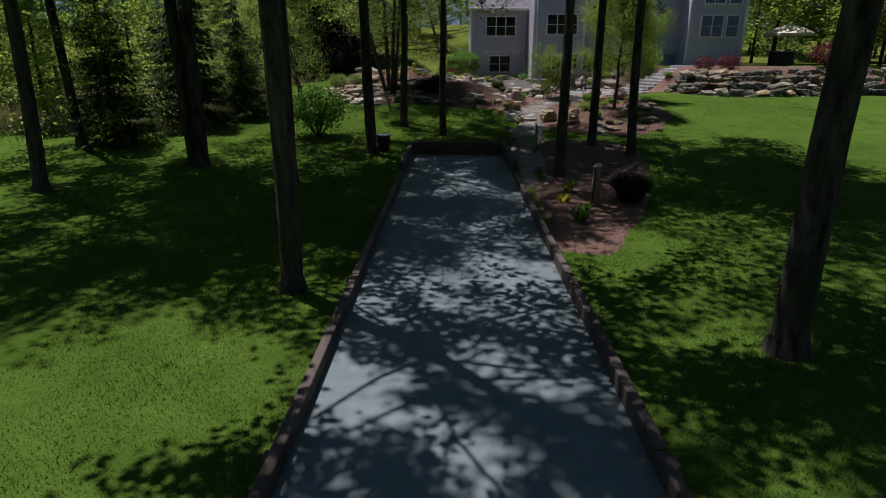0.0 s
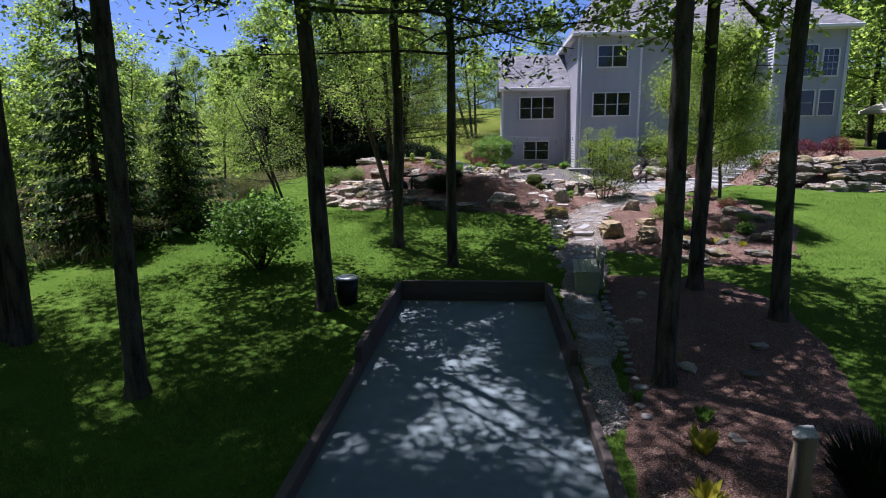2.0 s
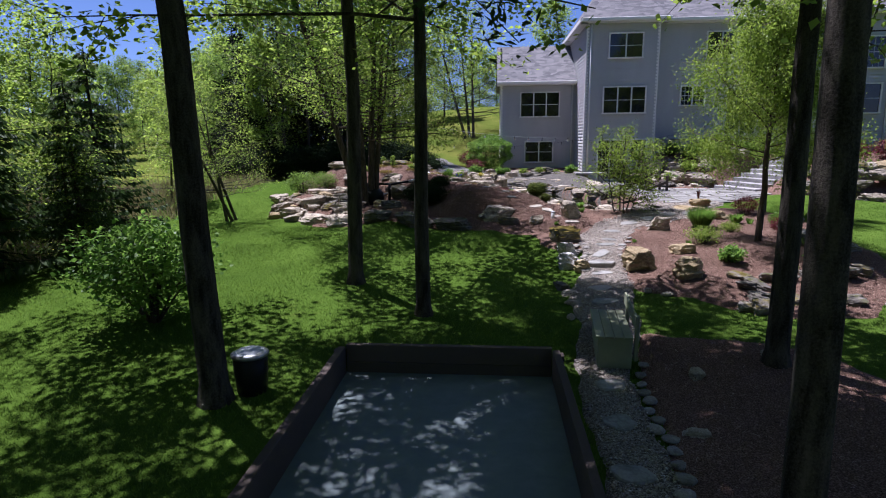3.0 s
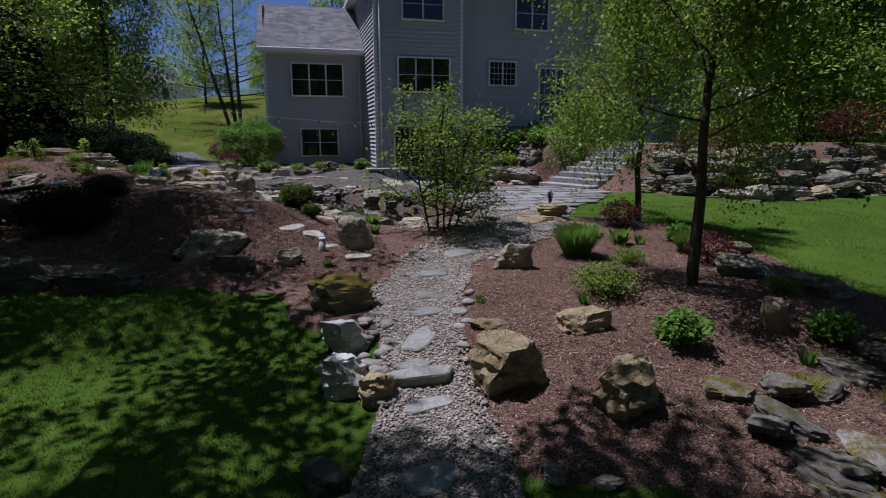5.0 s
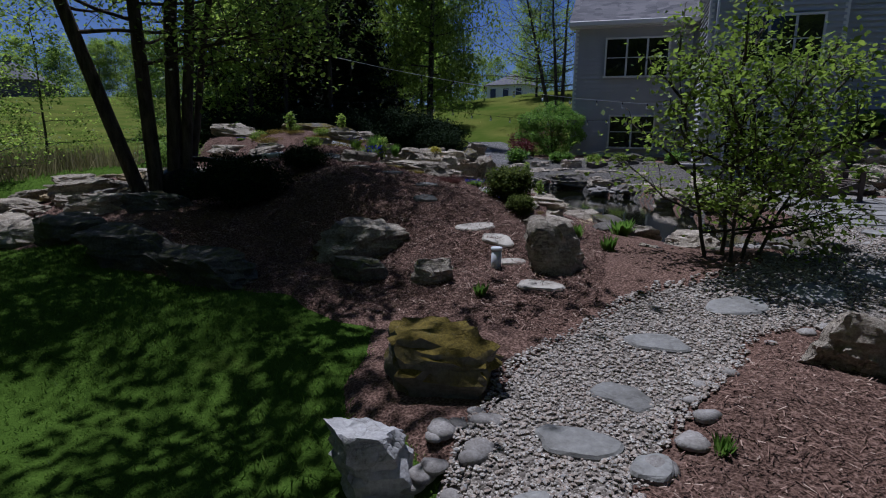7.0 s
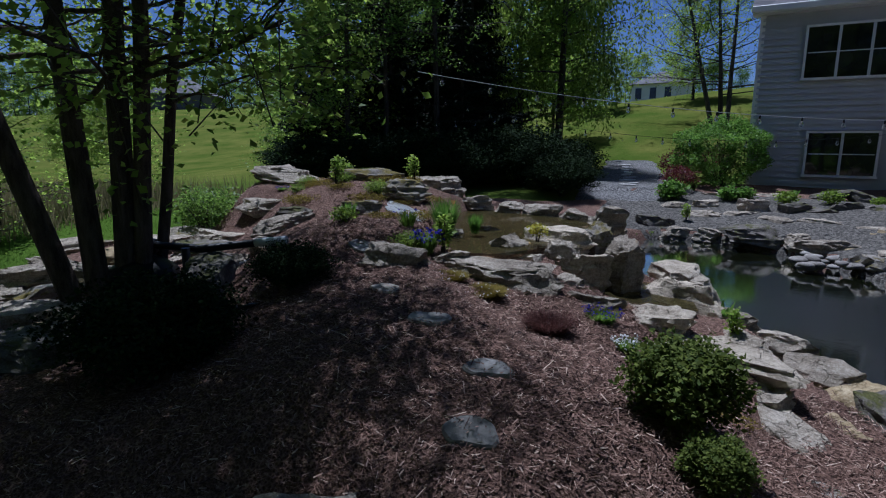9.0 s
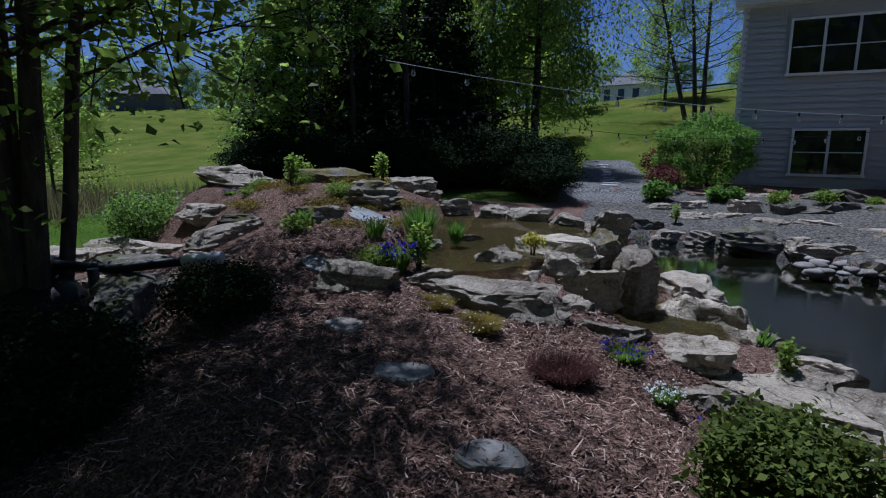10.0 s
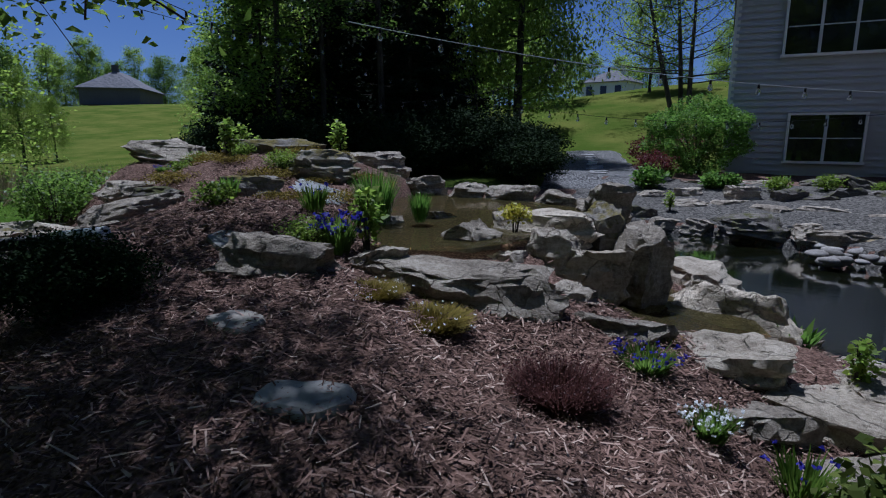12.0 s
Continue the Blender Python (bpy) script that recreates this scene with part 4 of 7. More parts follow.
def window(house, x0, x1, z0, z1, y, lites=2, bars=False, name="window"):
    w = new(name)
    w.parent = house
    f = 0.055
    bm = bmesh.new()
    box(bm, x0 - f, x0, y - 0.06, y + 0.05, z0 - f, z1 + f)
    box(bm, x1, x1 + f, y - 0.06, y + 0.05, z0 - f, z1 + f)
    box(bm, x0, x1, y - 0.06, y + 0.05, z1, z1 + f)
    part("casing", bm, M_TRIM, w)
    bm = bmesh.new()
    box(bm, x0 - 0.08, x1 + 0.08, y - 0.09, y + 0.05, z0 - f, z0)
    part("sill", bm, M_TRIM, w)
    step = (x1 - x0) / lites
    for k in range(lites):
        a, b = x0 + k * step, x0 + (k + 1) * step
        bm = bmesh.new()
        if k:
            box(bm, a - 0.03, a + 0.03, y - 0.05, y + 0.04, z0, z1)
        zm = (z0 + z1) / 2
        box(bm, a + 0.03, b - 0.03, y - 0.028, y + 0.0, zm - 0.012, zm + 0.012)
        if bars:
            for t in (1, 2):
                xm = a + (b - a) * t / 3
                box(bm, xm - 0.007, xm + 0.007, y - 0.024, y - 0.012, z0, z1)
            for t in (0.25, 0.75):
                zz = z0 + (z1 - z0) * t
                box(bm, a + 0.03, b - 0.03, y - 0.0235, y - 0.0125, zz - 0.007, zz + 0.007)
        part("sash_bar", bm, M_SASH, w)
        bm = bmesh.new()
        box(bm, a + 0.002, b - 0.002, y - 0.012, y + 0.02, z0 + 0.002, z1 - 0.002)
        part("pane", bm, M_GLASS, w)
    return w


def door(house, x0, x1, z0, z1, y, leaves=2):
    d = window(house, x0, x1, z0 + 0.12, z1, y, leaves, True, name="door")
    bm = bmesh.new()
    box(bm, x0 - 0.05, x1 + 0.05, y - 0.14, y + 0.05, z0 - 0.05, z0 + 0.06)
    part("threshold", bm, M_CONCRETE, d)


def house():
    h = thing("house", "large pale grey clapboard house with shingled hip roofs", "house")
    WY, BY, MY, RY = 41.84, 38.8, 39.25, 37.7
    part("wall", lap_wall((1.3, WY), (5.2, WY), 1.1, 6.1), M_SIDING, h)

    def rake(z):
        t = 0.0 if z < 6.1 else (z - 6.1) / 2.1 * 2.7
        return (t, 5.9 - t)
    part("wall", lap_wall((1.3, WY + 5.9), (1.3, WY), 1.1, 8.2, top=rake), M_SIDING, h)
    part("wall", lap_wall((5.2, 50), (5.2, BY), 1.0, 8.5), M_SIDING, h)
    part("wall", lap_wall((5.2, BY), (8.4, BY), 1.1, 8.5), M_SIDING, h)
    part("wall", lap_wall((8.4, BY), (8.4, MY), 1.1, 8.5), M_SIDING, h)
    part("wall", lap_wall((8.4, MY), (14.6, MY), 3.1, 8.5), M_SIDING, h)
    part("wall", lap_wall((14.6, MY), (14.6, RY), 2.3, 8.4), M_SIDING, h)
    part("wall", lap_wall((14.6, RY), (18.0, RY), 2.3, 8.4), M_SIDING, h)
    part("wall", lap_wall((18.0, RY), (18.0, 50), 2.3, 8.4), M_SIDING, h)
    part("wall", lap_wall((18.0, 50), (5.2, 50), 1.3, 8.4), M_SIDING, h)
    bm = bmesh.new()
    box(bm, 8.42, 14.58, MY + 0.03, MY + 0.3, 0.8, 3.1)
    part("foundation", bm, M_CONCRETE, h)
    bm = bmesh.new()
    box(bm, 1.34, 5.15, WY + 0.03, WY + 5.8, 0.9, 6.0)
    box(bm, 5.25, 8.35, BY + 0.04, 49.9, 0.9, 8.4)
    box(bm, 8.36, 14.62, MY + 0.31, 49.9, 2.0, 8.4)
    box(bm, 14.65, 17.96, RY + 0.04, 49.9, 2.0, 8.35)
    part("inner_wall", bm, M_CONCRETE, h)
    for (x, y, z0, z1) in ((1.3, WY, 1.1, 6.1), (5.2, BY, 1.1, 8.5), (8.4, BY, 1.1, 8.5), (14.6, RY, 2.3, 8.4), (18.0, RY, 2.3, 8.4), (8.4, MY, 3.1, 8.5)):
        bm = bmesh.new()
        box(bm, x - 0.06, x + 0.06, y - 0.035, y + 0.06, z0, z1)
        part("corner_post", bm, M_TRIM, h)
    # roofs
    bm = bmesh.new()
    slab(bm, [(1.05, WY - 0.35, 6.1), (5.17, WY - 0.35, 6.1), (5.17, WY + 2.95, 8.3), (1.05, WY + 2.95, 8.3)], 0.12)
    slab(bm, [(1.05, WY + 2.95, 8.3), (5.17, WY + 2.95, 8.3), (5.17, WY + 6.3, 6.1), (1.05, WY + 6.3, 6.1)], 0.12)
    part("roof", bm, M_SHINGLE, h)
    bm = bmesh.new()
    e = 8.55
    slab(bm, [(4.85, BY - 0.4, e), (8.8, BY - 0.4, e), (6.85, 42.6, e + 3.0)], 0.1)
    slab(bm, [(4.85, 50.4, e), (4.85, BY - 0.4, e), (6.85, 42.6, e + 3.0), (9.5, 45.0, e + 3.9)], 0.1)
    slab(bm, [(8.8, BY - 0.4, e), (8.8, MY - 0.4, e), (12.5, 45.0, e + 3.9), (9.5, 45.0, e + 3.9), (6.85, 42.6, e + 3.0)], 0.1)
    slab(bm, [(8.8, MY - 0.4, e), (14.4, MY - 0.4, e), (14.4, 45.0, e + 3.9), (12.5, 45.0, e + 3.9)], 0.1)
    slab(bm, [(14.4, RY - 0.4, e - 0.1), (18.4, RY - 0.4, e - 0.1), (16.4, 42.0, e + 2.6)], 0.1)
    slab(bm, [(18.4, RY - 0.4, e - 0.1), (18.4, 50.4, e - 0.1), (14.4, 45.0, e + 3.9), (16.4, 42.0, e + 2.6)], 0.1)
    slab(bm, [(14.4, 45.0, e + 3.9), (14.4, RY - 0.4, e - 0.1), (16.4, 42.0, e + 2.6)], 0.1)
    slab(bm, [(18.4, 50.4, e), (4.85, 50.4, e), (9.5, 45.0, e + 3.9), (14.4, 45.0, e + 3.9)], 0.1)
    part("roof", bm, M_SHINGLE, h)
    # eaves
    for x0, x1, y, z in ((1.05, 5.15, WY - 0.38, 6.02), (4.85, 8.8, BY - 0.43, 8.46), (8.8, 14.4, MY - 0.43, 8.46), (14.4, 18.4, RY - 0.43, 8.36)):
        bm = bmesh.new()
        box(bm, x0, x1, y - 0.1, y + 0.02, z - 0.1, z + 0.06, 0.02)
        part("gutter", bm, M_TRIM, h)
        bm = bmesh.new()
        box(bm, x0 + 0.02, x1 - 0.02, y + 0.03, y + 0.5, z - 0.12, z - 0.08)
        part("soffit", bm, M_TRIM, h)
    bm = bmesh.new()
    box(bm, 4.78, 4.86, BY - 0.4, 50.3, 8.36, 8.52)
    part("gutter", bm, M_TRIM, h)
    bm = bmesh.new()
    box(bm, 4.87, 5.17, BY - 0.38, 50.3, 8.34, 8.38)
    part("soffit", bm, M_TRIM, h)
    for x, y, z in ((4.98, WY - 0.06, 6.0), (17.9, RY - 0.09, 8.3), (5.35, BY - 0.07, 8.4)):
        bm = bmesh.new()
        tube(bm, [(x, y, 1.4), (x, y, z)], [0.04, 0.04], 6)
        part("downspout", bm, M_TRIM, h)
    # openings
    window(h, 2.32, 4.28, 4.32, 5.52, WY - 0.08, 3)
    window(h, 2.58, 4.0, 1.95, 2.98, WY - 0.08, 2)
    window(h, 6.2, 7.66, 6.82, 7.86, BY - 0.08, 2)
    window(h, 6.02, 7.9, 4.33, 5.48, BY - 0.08, 3)
    door(h, 5.85, 6.95, 1.12, 3.05, BY - 0.08, 2)
    window(h, 7.38, 8.05, 2.12, 3.06, BY - 0.08, 1)
    window(h, 9.66, 10.70, 4.66, 5.5, MY - 0.08, 2, True)
    window(h, 10.7, 12.0, 6.75, 7.9, MY - 0.08, 2)
    door(h, 11.75, 13.1, 3.2, 5.3, MY - 0.08, 2)
    window(h, 15.35, 16.55, 6.05, 7.5, RY - 0.08, 2, True)
    window(h, 16.85, 17.55, 6.05, 7.3, RY - 0.08, 1, True)
    window(h, 15.3, 16.6, 4.15, 5.35, RY - 0.08, 2)
    window(h, 16.85, 17.55, 4.15, 5.35, RY - 0.08, 1)
    # chimney
    bm = bmesh.new()
    box(bm, 17.5, 18.5, 41.5, 42.6, 2.5, 12.6)
    box(bm, 17.4, 18.6, 41.4, 42.7, 12.6, 12.75)
    part("chimney", bm, M_SIDING, h)


house()


# ---- trees ----
def leaf_cloud(points, size, rng, droop=0.0, long=1.6, flat=0.5):
    """Corners of one small folded leaf, two triangles, at each point."""
    p = np.asarray(points, float)
    n = len(p)
    axis = rng.normal(0, 1, (n, 3))
    axis[:, 2] = axis[:, 2] * flat - droop
    axis /= np.linalg.norm(axis, axis=1)[:, None] + 1e-9
    ref = rng.normal(0, 1, (n, 3)) * [flat, flat, 1] + [0, 0, 0.6]
    side = np.cross(axis, ref)
    side /= np.linalg.norm(side, axis=1)[:, None] + 1e-9
    up = np.cross(side, axis)
    s = (size * rng.uniform(0.6, 1.3, n))[:, None]
    a, tip = p, p + axis * s * long
    l, r = p + axis * s * long * 0.45 + side * s * 0.55 + up * s * 0.18, p + axis * s * long * 0.45 - side * s * 0.55 + up * s * 0.18
    return np.stack([a, r, tip, l], 1).reshape(-1, 3)


def branch_tree(rng, height_m, radius, first, spread, limbs, twigs, lean=0.03, rise=0.5, wiggle=0.05, slope=None):
    """Trunk and limbs as (points, radii); and the twig ends that carry leaves."""
    lines, ends = [], []
    n = 9
    drift = rng.normal(0, lean, 2) if slope is None else slope
    trunk = [Vector((drift[0] * height_m * t + rng.normal(0, wiggle) * t, drift[1] * height_m * t + rng.normal(0, wiggle) * t, height_m * t)) for t in np.linspace(0, 1, n)]
    trunk[0].x, trunk[0].y = 0, 0
    rad = [radius * ((1 - t) ** 0.8 * 0.92 + 0.06) for t in np.linspace(0, 1, n)]
    trunk.insert(1, trunk[0] + (trunk[1] - trunk[0]) * 0.04 * 3)
    rad[0] *= 1.55
    rad.insert(1, rad[1] * 1.08)
    lines.append((trunk, rad))
    for k in range(limbs):
        t = first + (1 - first) * ((k + rng.uniform(0.2, 0.8)) / limbs)
        pos = t * (n - 1)
        i = min(int(pos), n - 2)
        src = trunk[i + 1] if i == 0 else trunk[i + 1].lerp(trunk[min(i + 2, n)], pos - i)
        ang = k * 2.4 + rng.uniform(-0.5, 0.5)
        ln = spread * (1 - 0.55 * ((t - first) / (1 - first)) ** 1.3) * rng.uniform(0.75, 1.15)
        pts, p, d = [src], src.copy(), Vector((math.cos(ang), math.sin(ang), rise * (0.1 + 1.3 * (t - first) / (1 - first)) * rng.uniform(0.6, 1.4))).normalized()
        for _ in range(5):
            p = p + d * ln / 5
            d = (d + Vector((rng.normal(0, 0.16), rng.normal(0, 0.16), rng.normal(0.04, 0.1)))).normalized()
            pts.append(p)
        r0 = max(0.018, rad[min(i + 2, n)] * 0.36)
        lines.append((pts, [r0 * (1 - 0.16 * j) for j in range(6)]))
        for j in range(twigs):
            u = rng.uniform(0.25, 1.0) * 5
            b = min(int(u), 4)
            q = pts[b].lerp(pts[b + 1], u - b)
            dd = (d + Vector(rng.normal(0, 0.8, 3))).normalized()
            q2 = q + dd * rng.uniform(0.35, 0.9) * ln * 0.4
            lines.append(([q, q.lerp(q2, 0.5) + Vector((0, 0, 0.05)), q2], [r0 * 0.3, r0 * 0.2, 0.006]))
            ends.append((q, q2))
    return lines, ends


def tree_proto(name, seed, height_m, radius, first, spread, limbs, twigs, leaves, size, bark, leafm, label, cluster=0.3, droop=0.0, lean=0.02, rise=0.5, long=1.6, stems=1, flat=0.5, sides=9, boughs=(), leans=(), bough_leaves=420):
    rng = np.random.default_rng(seed)
    tr = thing(name, label, "tree")
    clumps = []
    for s in range(stems):
        lines, ends = branch_tree(rng, height_m * rng.uniform(0.85, 1.05) if stems > 1 else height_m, radius * (leans[s][4] if leans else 1.0), first, spread, limbs, twigs, lean if stems == 1 else 0.16, rise, 0.16 if height_m > 12 else 0.05, slope=leans[s][2:4] if leans else None)
        shift = Vector((*leans[s][:2], 0)) if leans else Vector((0, 0, 0)) if stems == 1 else Vector((0.35 * math.cos(s * 2.1 + seed), 0.35 * math.sin(s * 2.1 + seed), 0))
        bm = bmesh.new()
        for i, (pts, rad) in enumerate(lines):
            tube(bm, [p + shift + (Vector((0, 0, -0.15)) if i == 0 and j == 0 else Vector()) for j, p in enumerate(pts)], rad, sides if i == 0 else 5 if rad[0] > 0.02 else 3, cap=False)
        part("trunk", bm, bark, tr)
        clumps += [(a + shift, b + shift) for a, b in ends]
    low = []
    for z, az, reach, drop in boughs:
        bm = bmesh.new()
        ang, src, pts = radians(az), Vector((0, 0, z)), []
        for j in range(7):
            u = j / 6
            pts.append(src + Vector((math.cos(ang) * reach * u, math.sin(ang) * reach * u, 0.5 * math.sin(u * 2.2) - (drop + 0.4) * u * u)) + Vector(rng.normal(0, 0.05 * u, 3)))
        tube(bm, pts, [0.045 * (1 - 0.13 * j) for j in range(7)], 5, cap=False)
        for j in range(16):
            u = rng.uniform(0.35, 1.0) * 5.99
            b = int(u)
            q = pts[b].lerp(pts[b + 1], u - b)
            q2 = q + Vector((rng.normal(0, 0.38) + 0.2 * math.cos(ang), rng.normal(0, 0.38) + 0.2 * math.sin(ang), rng.normal(-0.22, 0.25)))
            tube(bm, [q, q.lerp(q2, 0.5) + Vector((0, 0, 0.05)), q2], [0.012, 0.008, 0.004], 3, cap=False)
            low.append((q, q2))
        part("bough", bm, bark, tr)
    pick = rng.integers(0, len(clumps), leaves)
    t = rng.uniform(0.1, 1.1, leaves)
    a = np.array([c[0] for c in clumps])[pick]
    b = np.array([c[1] for c in clumps])[pick]
    pts = a + (b - a) * t[:, None] + rng.normal(0, cluster, (leaves, 3)) * [1, 1, 0.7]
    if droop > 0.5:
        pts[:, 2] -= np.abs(rng.normal(0, droop * 0.5, leaves))
    if low:
        m = bough_leaves * len(boughs)
        pick = rng.integers(0, len(low), m)
        a, b = np.array([c[0] for c in low])[pick], np.array([c[1] for c in low])[pick]
        pts = np.concatenate([pts, a + (b - a) * rng.uniform(0.15, 1.15, (m, 1)) + rng.normal(0, 0.09, (m, 3))])
    part("crown", fast_mesh("crown", leaf_cloud(pts, size, rng, droop, long, flat), 4, leafm), leafm, tr)
    return tr


def spruce_proto(seed, height_m, spread, whorls, label, density=1.0, hang=0.25, mat=None):
    rng = np.random.default_rng(seed)
    tr = thing("spruce_tree", label, "tree")
    bm = bmesh.new()
    tube(bm, [(0, 0, -0.2), (0.02, 0, height_m * 0.5), (0, 0, height_m)], [0.17 * height_m / 9, 0.10 * height_m / 9, 0.02], 7, cap=False)
    quads = []
    for w in range(whorls):
        t = (w + 0.5) / whorls
        z = height_m * (0.05 + 0.94 * t)
        ln = spread * (1 - t) ** 0.85 * 1.0 + 0.12
        for k in range(int(9 - 3 * t)):
            ang = rng.uniform(0, 2 * math.pi)
            ll = ln * rng.uniform(0.6, 1.15)
            z = height_m * (0.05 + 0.94 * min(0.99, max(0.0, t + rng.normal(0, 0.8) / whorls)))
            d = np.array([math.cos(ang), math.sin(ang), 0.0])
            side = np.array([-d[1], d[0], 0.0])
            tube(bm, [Vector((0, 0, z)), Vector(d * ll * 0.55) + Vector((0, 0, z - 0.1 * ll)), Vector(d * ll) + Vector((0, 0, z - 0.06 * ll))], [0.025, 0.015, 0.005], 3, cap=False)
            m = int(ll * 22 * density) + 4
            u = rng.uniform(0.12, 1.03, m)
            c = d[None, :] * (u * ll)[:, None] + np.array([0, 0, z])[None, :]
            c[:, 2] += -0.16 * ll * np.sin(u * 2.4) + 0.05 * ll * u
            lat = rng.normal(0, 1, m) * (0.25 + 0.25 * (1 - u)) * 0.55 * min(1.2, ll)
            c += side[None, :] * lat[:, None]
            L = rng.uniform(0.16, 0.34, m)[:, None]
            dirn = d[None, :] * rng.uniform(0.3, 1.0, m)[:, None] + side[None, :] * (np.sign(lat) * rng.uniform(0.2, 1.0, m))[:, None]
            dirn[:, 2] -= hang + rng.uniform(0, 0.5, m)
            dirn /= np.linalg.norm(dirn, axis=1)[:, None]
            wv = np.cross(dirn, rng.normal(0, 1, (m, 3)))
            wv /= np.linalg.norm(wv, axis=1)[:, None]
            wv *= 0.045
            quads.append(np.stack([c - wv * 0.6, c + dirn * L * 0.5 - wv, c + dirn * L, c + dirn * L * 0.5 + wv], 1).reshape(-1, 3))
    part("trunk", bm, M_BARK, tr)
    part("crown", fast_mesh("crown", np.concatenate(quads), 4, mat or M_SPRUCE), M_SPRUCE, tr)
    return tr


def put_tree(proto, x, y, scale=1.0, turn=0.0, z=None, label="", group="", tilt=(0, 0)):
    m = pose(x, y, ground(x, y) if z is None else z, tilt[0], tilt[1], turn) @ Matrix.Scale(scale, 4)
    ob = copy_thing(proto, m)
    if label:
        ob["label"] = label
    if group:
        ob["group"] = group
    return ob


def drop_proto(ob):
    for o in (*ob.children_recursive, ob):
        bpy.data.objects.remove(o)


SHADE = "tall slender shade tree with dark furrowed trunk"
tall_a = tree_proto("shade_tree", 1, 15.5, 0.15, 0.38, 4.6, 34, 10, 9500, 0.09, M_BARK, M_LEAF, SHADE, cluster=0.17)
tall_c = tree_proto("shade_tree", 3, 16.0, 0.17, 0.34, 5.6, 38, 10, 23000, 0.09, M_BARK_GREY, M_LEAF, "tall grey-barked shade tree beside the court", cluster=0.17)
tall_d = tree_proto("shade_tree", 5, 14.5, 0.15, 0.36, 5.3, 36, 11, 30000, 0.085, M_BARK, M_LEAF_BRIGHT, SHADE, cluster=0.18)
tall_e = tree_proto("shade_tree", 6, 14.5, 0.125, 0.46, 4.8, 34, 10, 11000, 0.085, M_BARK, M_LEAF_BRIGHT, SHADE, cluster=0.17)
tall_f = tree_proto("shade_tree", 7, 15.0, 0.145, 0.42, 4.4, 30, 10, 22000, 0.085, M_BARK, M_LEAF_BRIGHT, "slender shade tree with low drooping leafy boughs", cluster=0.26,
                    boughs=((6.2, 95, 3.2, 1.0), (6.6, 70, 3.2, 1.0), (6.0, 118, 2.4, 0.6), (7.0, 100, 4.2, 1.4), (5.9, 20, 2.4, 0.8), (6.4, 165, 2.2, 0.7)), bough_leaves=300)
tall_g = tree_proto("shade_tree", 8, 14.5, 0.14, 0.44, 4.4, 30, 10, 20000, 0.085, M_BARK, M_LEAF_BRIGHT, "slender shade tree with leafy boughs by the mulch strip", cluster=0.26,
                    boughs=((4.9, 80, 2.6, 0.9), (5.8, 40, 3.0, 0.9), (5.4, 130, 2.4, 0.9), (6.2, 0, 3.0, 1.0)))
pine_thin = tree_proto("pine_tree", 4, 15.0, 0.16, 0.30, 4.9, 30, 11, 21000, 0.04, M_BARK, M_PINE, "tall dark pine with bare lower limbs", cluster=0.16, long=4.0, rise=0.3)
pine = tree_proto("pine_tree", 4, 15.0, 0.17, 0.38, 5.0, 34, 12, 20000, 0.05, M_BARK, M_PINE, "tall dark pine with bare lower limbs", cluster=0.2, long=4.0, rise=0.3)
WOOD = [  # x, y, prototype, scale, turn
    (-2.12, 6.95, tall_c, 0.92, 0), (3.75, 5.35, tall_c, 1.15, 120), (-6.92, 15.0, pine, 1.1, 40), (-6.62, 14.8, pine, 0.95, 200), (-3.83, 13.3, tall_a, 0.9, 300), (-2.3, 16.4, pine_thin, 1.05, 10),
    (-1.74, 20.88, tall_d, 0.98, 80), (-0.27, 19.35, tall_d, 0.84, 215), (2.74, 13.9, tall_e, 1.08, 20), (4.42, 17.76, tall_f, 1.0, 0), (5.17, 16.13, tall_g, 1.0, 0),
    (-11.4, 17.2, tall_a, 1.0, 120), (-9.4, 12.4, tall_c, 1.0, 75),
]
for x, y, proto, s, turn in WOOD:
    put_tree(proto, x, y, s, turn, group="shade trees round the court")

wood_a = tree_proto("woodland_tree", 11, 11, 0.13, 0.10, 3.4, 26, 8, 11000, 0.12, M_BARK, M_LEAF_BRIGHT, "leafy light-green woodland tree", cluster=0.4)
wood_b = tree_proto("woodland_tree", 12, 9, 0.11, 0.08, 3.0, 24, 8, 9000, 0.11, M_BARK_GREY, M_LEAF, "leafy green woodland tree", cluster=0.4)
sapling = tree_proto("understory_tree", 13, 5.5, 0.05, 0.12, 1.9, 18, 7, 3600, 0.07, M_BARK_GREY, M_LEAF_BRIGHT, "slender understory tree with fresh leaves", cluster=0.25)
spr_a = spruce_proto(21, 10, 2.9, 34, "dense green spruce with drooping branches, darkened for shade", 2.0)
spr_b = spruce_proto(22, 7.5, 2.2, 22, "green spruce with drooping branches at the wood edge", 1.4, 0.5, M_CONIFER)
rngt = random.Random(77)


def open_view(x, y):
    """Whether a place lies in the open field seen past the mound, or on the lawn hill behind the house."""
    a = math.degrees(math.atan2(x - 1.6, y - 26.0))
    far = math.hypot(x - 1.6, y - 26.0)
    return (-66 < a < -49 and far < 140) or (-17 < a < 12 and 16 < far < 68)


